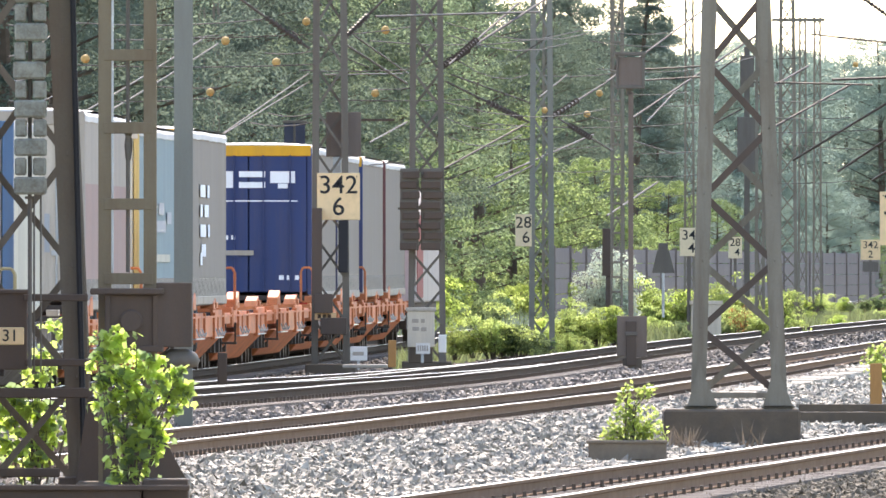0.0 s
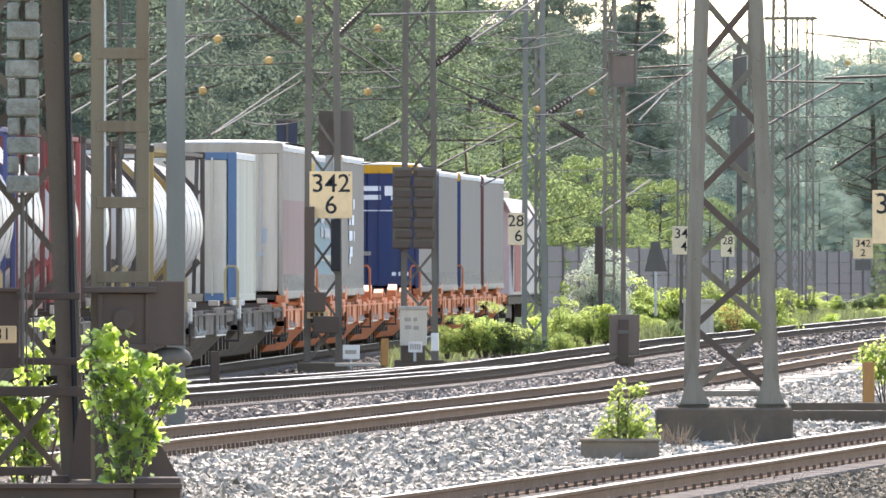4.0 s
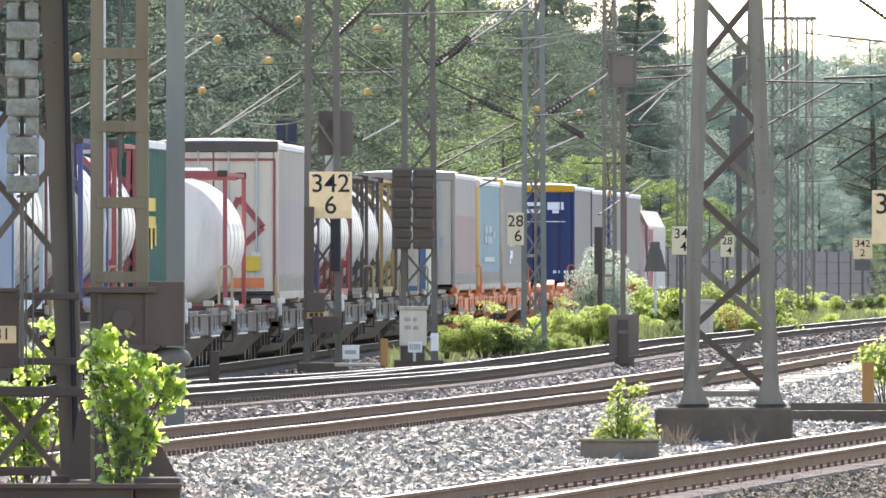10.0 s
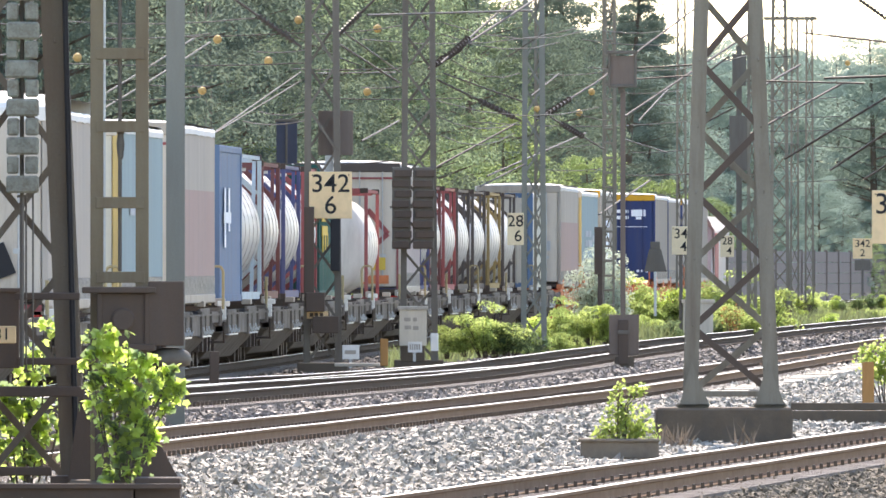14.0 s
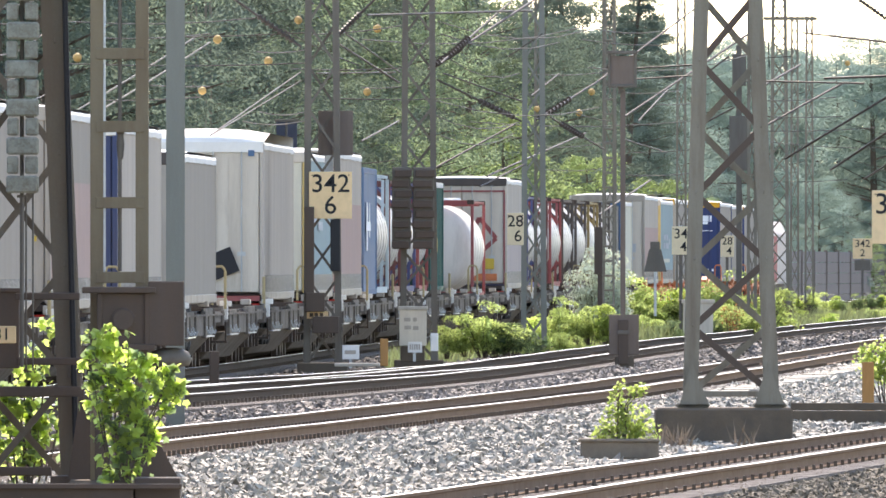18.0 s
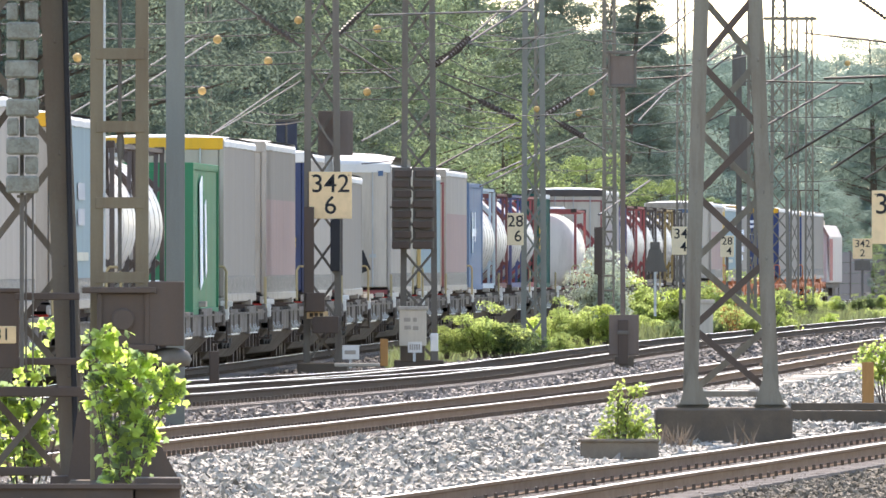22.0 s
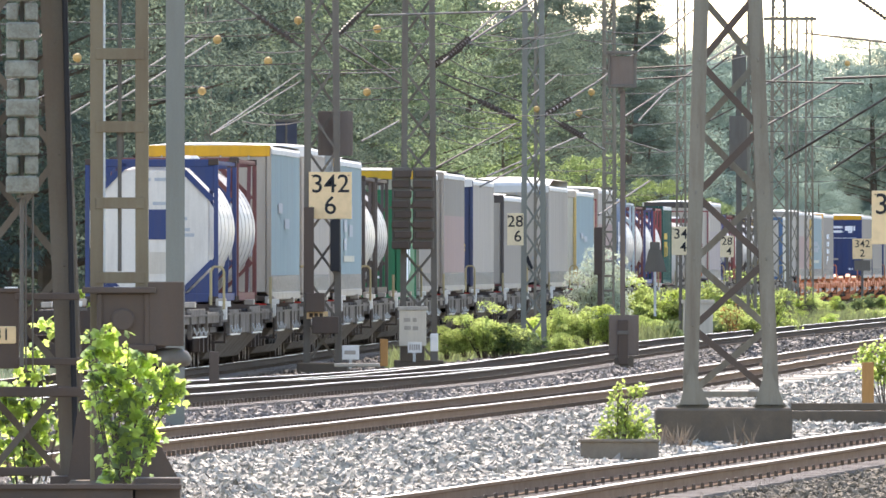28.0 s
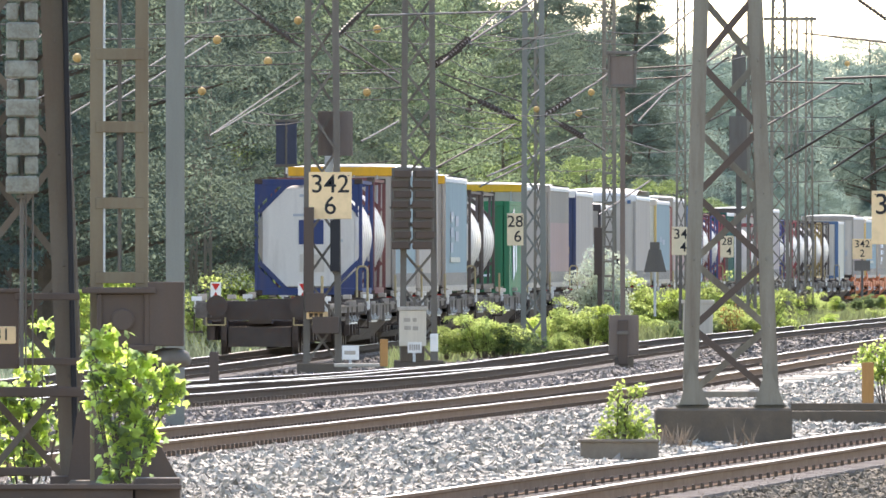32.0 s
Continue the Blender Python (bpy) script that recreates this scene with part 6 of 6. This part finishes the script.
# young sunlit trees and undergrowth along the wood
LIGHT_TREE = tree("young_tree", 8.0, 2.6, 51, LEAF_Y, "young tree with sunlight put into its bright green leaf colour", 0.115, 15000, low=0.06)
for i, (x, d, s, k) in enumerate(((895, 690, 1.2, 0), (930, 720, 0.95, 3), (800, 640, 0.95, 3), (835, 700, 0.8, 3), (1045, 780, 1.0, 0), (1000, 770, 0.75, 3), (1165, 850, 0.9, 0), (1110, 830, 0.65, 3), (1195, 870, 0.65, 0), (1255, 905, 0.8, 3),
                                  (1395, 1010, 0.45, 5), (1450, 1020, 0.5, 5), (1530, 1030, 0.55, 3), (1490, 1025, 0.45, 5), (1345, 1000, 0.45, 5), (960, 760, 0.75, 3), (430, 500, 0.85, 0), (500, 540, 0.9, 3), (700, 570, 0.9, 3), (640, 560, 0.75, 3))):
    p = at(x, 500, d)
    m = pose(p.x, d, -0.5, 0, 0, i * 77) @ Matrix.Scale(s, 4)
    if i == 0:
        LIGHT_TREE.matrix_basis = m
    else:
        copy_thing(LIGHT_TREE if k == 0 else TREES[k], Matrix.Identity(4)).matrix_basis = m
TALL_LIGHT = tree("broadleaf_tree", 15.0, 3.4, 17, LEAF_M, "tall broadleaf tree at the wood's edge, sunlight in its light green", 0.13, 17000, 0.15)
for i, (x, d, s) in enumerate(((500, 540, 1.0), (700, 590, 0.95), (835, 655, 1.0), (430, 520, 1.05), (600, 560, 0.95), (770, 620, 0.9))):
    m = pose((x - 784) * d / 30000.0, d, -0.5, 0, 0, i * 110) @ Matrix.Scale(s, 4)
    if i == 0:
        TALL_LIGHT.matrix_basis = m
    else:
        copy_thing(TALL_LIGHT, Matrix.Identity(4)).matrix_basis = m
for i in range(34):
    d = 372 + i * 9.5
    k = rng.choice((0, 0, 1, 3))
    m = pose(line_x(d) - rng.uniform(4.6, 8.0), d, -0.5, 0, 0, i * 50) @ Matrix.Scale(rng.uniform(1.3, 2.4), 4)
    copy_thing(SHRUBS[k], Matrix.Identity(4)).matrix_basis = m


# noise barrier behind the curve
def barrier():
    t = thing("wall_noise_barrier", "weathered grey panelled noise barrier beside the curve", "wall", kind="structure")
    bar_m = mat("barrier_panel", (0.185, 0.158, 0.14), 0.85, var=0.2, dirt=(0.17, 0.145, 0.14), dirt_amount=0.5, streak=True)
    ds = list(range(672, 1120, 5))
    for a, b in zip(ds, ds[1:]):
        p, q = Vector((line_x(a) - 5.6, a, 0)), Vector((line_x(b) - 5.6, b, 0))
        for r in range(5):
            bm = bmesh.new()
            z = -0.5 + r * 0.62
            beam(bm, p + Vector((0, 0, z + 0.31)), q + Vector((0, 0, z + 0.31)), 0.1, 0.59)
            part("panel", bm, bar_m, t)
        bm = bmesh.new()
        beam(bm, p + Vector((0.03, 0, -0.6)), p + Vector((0.03, 0, 2.68)), 0.2, 0.2)
        if a % 3 == 0:
            part("post", bm, bar_m, t)


barrier()


# ---------------------------------------------------------------- overhead line
def ribbed(bm, p, q, r, n=9):
    """A string of insulator sheds from p to q."""
    p, q = Vector(p), Vector(q)
    rod(bm, p, q, r * 0.45, 8)
    for k in range(n):
        c = p.lerp(q, (k + 0.5) / n)
        e = (q - p).normalized() * (q - p).length / n * 0.28
        rod(bm, c - e, c + e, r, 10, r * 0.55)


SPANS = {}


def span_of(d):
    """The stretch of the overhead line, mast to mast, to which a wire at distance d belongs."""
    for far, x, y, where in ((300, 40, 100, 174), (336, 570, 100, 330), (380, 740, 100, 337), (428, 945, 100, 405), (9999, 1290, 100, 470)):
        if d < far:
            if where not in SPANS:
                SPANS[where] = thing("overhead_line", "weathered overhead line with tubes, wires and ribbed insulators between masts", "overhead line", "overhead line", m=Matrix.Translation(at(x, y, where)))
            return SPANS[where]


def arm(x0, y0, x1, y1, d0, d1, r=0.03, ins=None, m=TUBE, name="cantilever_tube", label=""):
    """A tube or wire of the overhead line; ins: where along it an insulator sits."""
    p, q = at(x0, y0, d0), at(x1, y1, d1)
    q = q - p
    sag = 0.0 if m is TUBE else 0.004 * q.length
    bm = bmesh.new()
    n = 1 if m is TUBE else 4
    pts = [q * (k / n) - Vector((0, 0, 4 * sag * (k / n) * (1 - k / n))) for k in range(n + 1)]
    for a, b in zip(pts, pts[1:]):
        rod(bm, a, b, r * 0.72, 8)
    span = span_of(d0)
    tube = part(name, bm, m, span, label)
    tube.location = p - span.matrix_basis.translation
    if ins:
        bm = bmesh.new()
        ribbed(bm, q * ins[0], q * ins[1], 0.075)
        part("insulator", bm, PORCELAIN, tube, "dark ribbed insulator")


W = dict(r=0.016, m=WIRE, name="wire", label="weathered copper wire")
for a in ((590, 72, 668, -6, 331, 331, 0.035, (0.1, 0.62)), (555, 8, 480, -60, 331, 331, 0.03), (600, 78, 706, 146, 331, 345, 0.032), (612, 60, 708, 128, 331, 345, 0.024),
          (758, 122, 952, -4, 337, 345, 0.035, (0.05, 0.3)), (780, 112, 905, 2, 337, 345, 0.03, (0.1, 0.4)), (775, 142, 922, 214, 400, 404, 0.036, (0.5, 0.93)), (785, 130, 924, 180, 400, 404, 0.028),
          (950, 212, 1052, 148, 405, 410, 0.036, (0.05, 0.6)), (1050, 150, 1256, -4, 410, 420, 0.032), (975, 208, 1070, 265, 405, 415, 0.032, (0.2, 0.6)), (765, 300, 912, 220, 400, 404, 0.034),
          (862, 312, 1036, 236, 400, 420, 0.036), (1106, 206, 1322, 62, 430, 440, 0.04), (1130, 214, 1190, 150, 430, 440, 0.028), (1240, 222, 1300, 190, 440, 440, 0.03), (1318, 243, 1492, 147, 510.03, 515, 0.05), (1323, 168, 1416, 115, 510, 515, 0.05),
          (1390, 281, 1642, 128, 440, 430, 0.045), (1470, 301, 1642, 186, 440, 430, 0.045), (1530, 317, 1642, 245, 440, 430, 0.045), (1510, -8, 1642, 86, 430, 430, 0.045, (0.03, 0.45)),
          (1458, 139, 1676, 131, 430.04, 430.04, 0.045), (1318, 143, 1530, 148, 510.03, 510, 0.04), (120, 205, 352, 62, 340, 345, 0.026, None, PALE_TUBE), (175, 197, 372, 75, 340, 345, 0.026, None, PALE_TUBE), (372, 240, 532, 128, 310, 330, 0.02), (380, 236, 534, 142, 310, 330, 0.018),
          (400, -12, 534, 84, 330, 330, 0.034, (0.42, 0.9)), (650, 27, 942, 19, 331, 345, 0.03), (1105, 122, 1230, 115, 420, 420, 0.03), (1112, 141, 1226, 134, 420, 420, 0.03), (1420, 58, 1580, 76, 470, 470, 0.035), (640, 250, 706, 214, 380, 390, 0.03), (850, 330, 930, 290, 400, 404, 0.03),
          (1060, 380, 1150, 320, 430, 440, 0.035), (1250, 130, 1290, 100, 440, 440, 0.03), (940, 170, 990, 130, 405, 410, 0.024), (1100, 245, 1180, 270, 430, 440, 0.026), (900, 100, 960, 60, 405, 405, 0.024), (560, 130, 700, 128, 331, 345, 0.02)):
    arm(*a)
for a in ((0, 42, 120, 40, 300, 310), (115, 38, 452, 32, 310, 330), (178, 68, 372, 60, 320, 330), (120, 113, 540, 112, 320, 331), (265, 151, 372, 153, 330, 335), (180, 178, 355, 172, 330, 335), (0, 14, 90, -10, 250, 260), (0, 140, 60, 118, 260, 280), (0, 98, 76, 60, 260, 280),
          (330, 66, 548, 58, 330, 331), (455, 92, 545, 88, 340, 331), (460, 198, 545, 197, 350, 331), (430, 215, 540, 214, 350, 331), (640, 155, 708, 154, 345, 340), (600, 175, 818, 174, 340, 345), (515, 122, 725, 120, 331, 340), (780, 60, 990, 75, 345, 405), (640, 70, 1045, 45, 340, 400), (775, 38, 1045, 52, 345, 420),
          (830, 216, 1250, 212, 405, 440), (850, 244, 920, 244, 405, 405), (1045, 50, 1168, 56, 410, 430), (1030, 70, 1202, 78, 410, 430), (770, 178, 1060, 190, 345, 410), (1020, 200, 1080, 214, 410, 420), (1105, 165, 1205, 160, 420, 430), (1160, 185, 1250, 180, 430, 440), (1120, 270, 1240, 262, 430, 440), (1345, 178, 1480, 172, 470, 480),
          (1345, 205, 1490, 206, 470, 480), (1345, 232, 1550, 226, 470, 480), (1345, 103, 1400, 100, 470, 470), (1040, 120, 1330, 96, 410, 470), (0, 175, 80, 168, 260, 280), (1110, 310, 1230, 306, 430, 440), (540, 62, 722, 44, 331, 340), (790, 100, 920, 130, 345, 405), (760, 200, 920, 216, 345, 405), (930, 130, 1070, 128, 405, 420),
          (500, 52, 640, 118, 331, 340), (780, 240, 910, 236, 345, 405), (640, 290, 700, 284, 345, 345), (1350, 250, 1568, 262, 600, 620), (1345, 322, 1500, 318, 600, 610), (1120, 345, 1230, 340, 600, 610), (960, 260, 1080, 250, 500, 520), (960, 300, 1080, 296, 500, 520)):
    arm(*a, **W)
for x, y, d, r in ((137, 102, 320, 0.085), (385, 70, 330, 0.085), (475, 108, 330, 0.085), (358, 161, 332, 0.08), (650, 163, 340, 0.08), (668, 51, 340, 0.085), (528, 36, 331, 0.08), (1025, 200, 412, 0.085), (1047, 163, 412, 0.085), (950, 193, 405, 0.075), (1500, 112, 470, 0.08)):
    bm = bmesh.new()
    c = at(x, y, d)
    lathe(bm, [(r * math.sin(a), max(0.004, r * math.cos(a))) for a in (-1.57, -1.1, -0.6, -0.15, 0.15, 0.6, 1.1, 1.57)], 16, "x", c)
    solid("line_insulator", bm, BALL, "amber round insulator on an overhead wire", "insulator", group="round insulators", smooth=True)

# far masts
for a in (("distant slim lattice mast in front of the wood", 455, 336, 350, 337, 349, 560, -120), ("distant slim lattice mast in front of the wood", 460, 361, 376, 362, 375, 560, -120), ("distant grey lattice mast behind the curve", 520, 1068, 1092, 1070, 1090, 545, -90),
          ("distant grey lattice mast behind the curve", 560, 1196, 1216, 1198, 1214, 545, -60), ("distant grey lattice mast with switch arms", 640, 1398, 1415, 1400, 1413, 540, 28), ("distant grey lattice mast with switch arms", 640, 1424, 1441, 1426, 1439, 540, 28), ("distant slim mast in front of the wood", 440, 945, 962, 946, 961, 560, -120)):
    lattice("catenary_mast", a[0], a[1], a[2], a[3], a[4], a[5], a[6], a[7], 0.07, 14, GREY_GREEN, 0.3, 0.035, cross=False)
for a in (("grey lattice mast behind the big mast", 510, 1322, 1340, 1323, 1339, 600, -120), ("grey lattice mast at the edge of the yard", 430, 1638, 1668, 1640, 1666, 632, -160)):
    lattice("catenary_mast", a[0], a[1], a[2], a[3], a[4], a[5], a[6], a[7], 0.09, 14, GREY_GREEN, 0.35, 0.04, cross=False)
plates("mast_crossbar", "cross arm joining two distant masts", "overhead line", [("arm", 1352, 1446, 30, 36, 0.0, 0.1, None)], 640, GREY_GREEN)


# ---------------------------------------------------------------- marks on the loads
def letters(parent, strokes, material, y=None, x=None, name="letter_shape"):
    """Plain bar strokes (a0, z0, a1, z1, width) on an end or a side."""
    for a0, z0, a1, z1, w in strokes:
        bm = bmesh.new()
        if y is not None:
            beam(bm, (a0, y, z0), (a1, y, z1), w, 0.012, (0, 1, 0))
        else:
            beam(bm, (x, a0, z0), (x, a1, z1), w, 0.012, (1, 0, 0))
        part(name, bm, material, parent)


letters(blue_rear, [(-0.92, 3.65, -0.32, 3.65, 0.34), (-0.2, 3.76, 0.34, 3.76, 0.12), (-0.2, 3.54, 0.34, 3.54, 0.12), (0.44, 3.7, 0.95, 3.7, 0.24), (0.6, 3.52, 0.8, 3.52, 0.1)], PALE_MARK, y=-0.012, name="emblem_shape")
bars("fine_stripe", blue_rear, PALE_MARK, [(-1.1, 3.2, 2.1)], y=-0.008, h=0.025)
bars("print_bar", blue_rear, PALE_MARK, [(-0.7, 2.42, 0.12), (-0.52, 2.42, 0.1), (-0.36, 2.42, 0.08), (0.62, 1.6, 0.1), (0.78, 1.6, 0.08), (0.95, 1.6, 0.08)], y=-0.008, h=0.09)
boxes("document_board", [(-0.95, 0.1, -0.05, -0.01, 2.1, 2.2)], DOOR_GREY, blue_rear)
letters(arrow, [(0.35, 2.05, 0.98, 2.62, 0.12), (0.98, 2.62, 0.5, 3.2, 0.12), (0.35, 2.05, 0.35, 2.5, 0.11), (0.5, 3.2, 0.28, 2.72, 0.12), (-0.1, 2.4, 0.3, 2.4, 0.1), (-0.5, 2.9, -0.1, 2.5, 0.12), (-0.9, 2.3, -0.5, 2.9, 0.12)], RED_P, y=-0.012, name="arrow_stroke")
boxes("reflector_panel", [(0.15, 1.0, -0.05, -0.01, 1.42, 1.62)], ORANGE, arrow, "orange reflective panel")
boxes("document_pocket", [(0.62, 0.92, -0.06, -0.01, 1.75, 2.05)], PLATE_Y, arrow)
bm = bmesh.new()
beam(bm, (0.18, -0.04, 1.78), (0.72, -0.04, 2.0), 0.5, 0.03, (0, 1, 0))
part("dark_patch", bm, BLACK, white_box, "dark diamond-shaped patch")
bm = bmesh.new()
for k in range(6):
    box(bm, -1.05 + k * 0.36, -0.85 + k * 0.36, -0.02, 0.0, 1.6, 3.9)
part("door_corrugation", bm, DOOR_WHITE, white_box)
boxes("blue_disc_plate", [(0.98, 1.1, -0.045, -0.02, 3.98, 4.1)], MID_BLUE, white_box)
boxes("red_bumper", [(-1.2, 1.2, -0.02, 0.04, 1.18, 1.28)], RED_P, white_box)
letters(green, [(1.2, 2.9, 4.2, 2.9, 0.22), (1.2, 2.6, 4.2, 2.6, 0.2), (1.6, 2.5, 1.6, 2.15, 0.5), (3.0, 2.5, 3.0, 2.15, 0.5), (4.3, 2.55, 4.3, 2.2, 0.4)], PLATE_Y, x=1.26, name="emblem_stroke")
letters(blue_box, [(2.0, 3.3, 2.0, 2.2, 0.4), (3.6, 3.3, 3.6, 2.5, 0.4), (1.6, 2.75, 4.2, 2.75, 0.2)], PALE_MARK, x=1.262)
letters(green2, [(2.6, 3.4, 2.9, 1.5, 0.9), (4.2, 3.0, 4.5, 1.7, 0.5)], PALE_MARK, x=1.262)
bars("print_bar", green2, PALE_MARK, [(0.1 + 0.0, 3.2, 0.5), (0.1, 2.98, 0.3), (-0.1, 2.6, 0.62), (-0.1, 2.5, 0.62), (-0.1, 2.4, 0.62), (-0.1, 2.3, 0.55), (-0.1, 2.0, 0.6), (-0.1, 1.9, 0.6), (-0.1, 1.8, 0.5), (0.0, 1.55, 0.7)], y=-0.022, h=0.06)
bm = bmesh.new()
prof = ((-1.06, 1.85), (-0.62, 1.38), (0.62, 1.38), (1.06, 1.85), (1.06, 3.1), (0.62, 3.62), (-0.62, 3.62), (-1.06, 3.1))
f0 = [bm.verts.new((x, 0.06, z)) for x, z in prof]
f1 = [bm.verts.new((x, 0.4, z)) for x, z in prof]
bm.faces.new(f0)
bm.faces.new(f1[::-1])
for k in range(8):
    bm.faces.new((f0[k], f1[k], f1[(k + 1) % 8], f0[(k + 1) % 8]))
part("end_plate", bm, TANK_WHITE, last_tank, "white octagonal insulated tank end", bevel=0.03)
boxes("blue_placard", [(-0.22, 0.34, 0.045, 0.062, 2.35, 2.9)], BLUE_P, last_tank, "square blue placard")
bars("print_bar", last_tank, GREY_MARK, [(-0.2, 3.42, 0.18), (0.05, 3.42, 0.3), (-0.35, 2.98, 0.3), (0.02, 2.98, 0.5), (-0.1, 2.05, 0.4), (0.5, 2.7, 0.15), (0.5, 2.5, 0.2), (0.48, 2.4, 0.3)], y=0.058, h=0.06)
for sx in (-1, 1):
    for zc, zd in ((3.74, -0.56), (1.30, 0.56)):
        bm = bmesh.new()
        f0 = [bm.verts.new(v) for v in ((sx * 1.16, 0.03, zc), (sx * 0.60, 0.03, zc), (sx * 1.16, 0.03, zc + zd))]
        f1 = [bm.verts.new((v.co.x, 0.055, v.co.z)) for v in f0]
        bm.faces.new(f0)
        bm.faces.new(f1[::-1])
        for q in range(3):
            bm.faces.new((f0[q], f1[q], f1[(q + 1) % 3], f0[(q + 1) % 3]))
        part("corner_plate", bm, BLUE_P, last_tank, "blue triangular corner plate")
boxes("lower_frame_plate", [(-0.2, 0.36, 0.045, 0.058, 1.72, 2.12)], DOOR_WHITE, last_tank)
letters(low_tank, [(-0.55, 2.35, -0.2, 2.62, 0.07), (-0.2, 2.62, 0.05, 2.3, 0.07), (0.1, 2.62, 0.35, 2.62, 0.08), (0.1, 2.62, 0.12, 2.42, 0.08), (0.12, 2.4, 0.35, 2.4, 0.07), (-0.5, 2.12, 0.35, 2.12, 0.1)], RED_P, y=0.16, name="emblem_shape")
bars("print_bar", low_tank, GREY_MARK, [(-0.55, 3.1, 0.3), (-0.2, 3.1, 0.2), (-0.55, 2.98, 0.25), (-0.5, 1.8, 0.4), (-0.5, 1.7, 0.35), (-0.5, 1.6, 0.4)], y=0.19, h=0.06)
bm = bmesh.new()
f0 = [bm.verts.new(p) for p in ((-0.05, 0.17, 2.72), (0.3, 0.17, 2.72), (0.12, 0.17, 3.0))]
f1 = [bm.verts.new((v.co.x, 0.3, v.co.z)) for v in f0]
bm.faces.new(f0)
bm.faces.new(f1[::-1])
for q in range(3):
    bm.faces.new((f0[q], f1[q], f1[(q + 1) % 3], f0[(q + 1) % 3]))
part("warning_triangle", bm, PLATE_Y, low_tank, "yellow warning triangle")
bars("side_print", t_a, PALE_MARK, [(4.2, 3.1, 1.6), (6.6, 3.1, 0.7), (4.2, 2.75, 0.7), (5.6, 2.75, 1.4), (4.2, 2.4, 1.8), (6.8, 2.4, 0.6), (4.6, 2.05, 1.4), (4.2, 1.9, 0.6)], x=1.297, h=0.22)
bars("side_print", t_b, GREY_MARK, [(3.2, 2.75, 2.2), (6.0, 2.75, 1.6), (3.2, 2.45, 1.4), (5.2, 2.45, 3.0), (8.6, 2.6, 1.4)], x=1.297, h=0.2)
bars("side_print", t_b, CREAM, [(3.0, 1.95, 6.5)], x=1.297, h=0.13)
bars("side_print", t_o, GREY_MARK, [(3.5, 2.7, 1.8), (6.0, 2.6, 2.4)], x=1.297, h=0.18)
bars("side_print", t_w, GREY_MARK, [(3.2, 3.0, 1.8), (3.2, 2.6, 1.8), (6.4, 2.9, 2.0), (6.4, 2.5, 2.0), (3.2, 2.2, 1.6)], x=1.297, h=0.26)
bars("side_print", t_w, CREAM, [(3.0, 1.95, 6.5)], x=1.297, h=0.13)
bars("side_print", t_y, GREY_MARK, [(3.2, 2.9, 2.0), (6.2, 2.6, 2.2)], x=1.297, h=0.2)
letters(t_c, [(0.55, 1.7, 0.55, 3.55, 0.12), (0.42, 2.3, 0.42, 3.0, 0.1), (0.7, 2.1, 0.7, 2.7, 0.08), (0.2, 2.55, 0.32, 2.55, 0.25), (0.85, 2.45, 0.97, 2.45, 0.3)], GREY_MARK, y=-0.012, name="emblem_shape")
for o in (t_r, t_s):
    boxes("yellow_plate", [(0.82, 1.08, -0.05, -0.02, 2.36, 2.44)], PLATE_Y, o)
    boxes("yellow_plate", [(0.82, 1.08, -0.05, -0.02, 2.24, 2.32)], PLATE_Y, o)


# ---------------------------------------------------------------- what moves
def motions():
    for ob, u, length in RIDERS:
        rows = []
        for k in range(33):
            d = START + SPEED * k + u
            x0, x1 = line_x(d), line_x(d + length)
            rows.append((float(k), pose(x0, d, 0.0, 0, 0, -math.degrees(math.atan2(x1 - x0, length)))))
        walk(ob, rows)


motions()
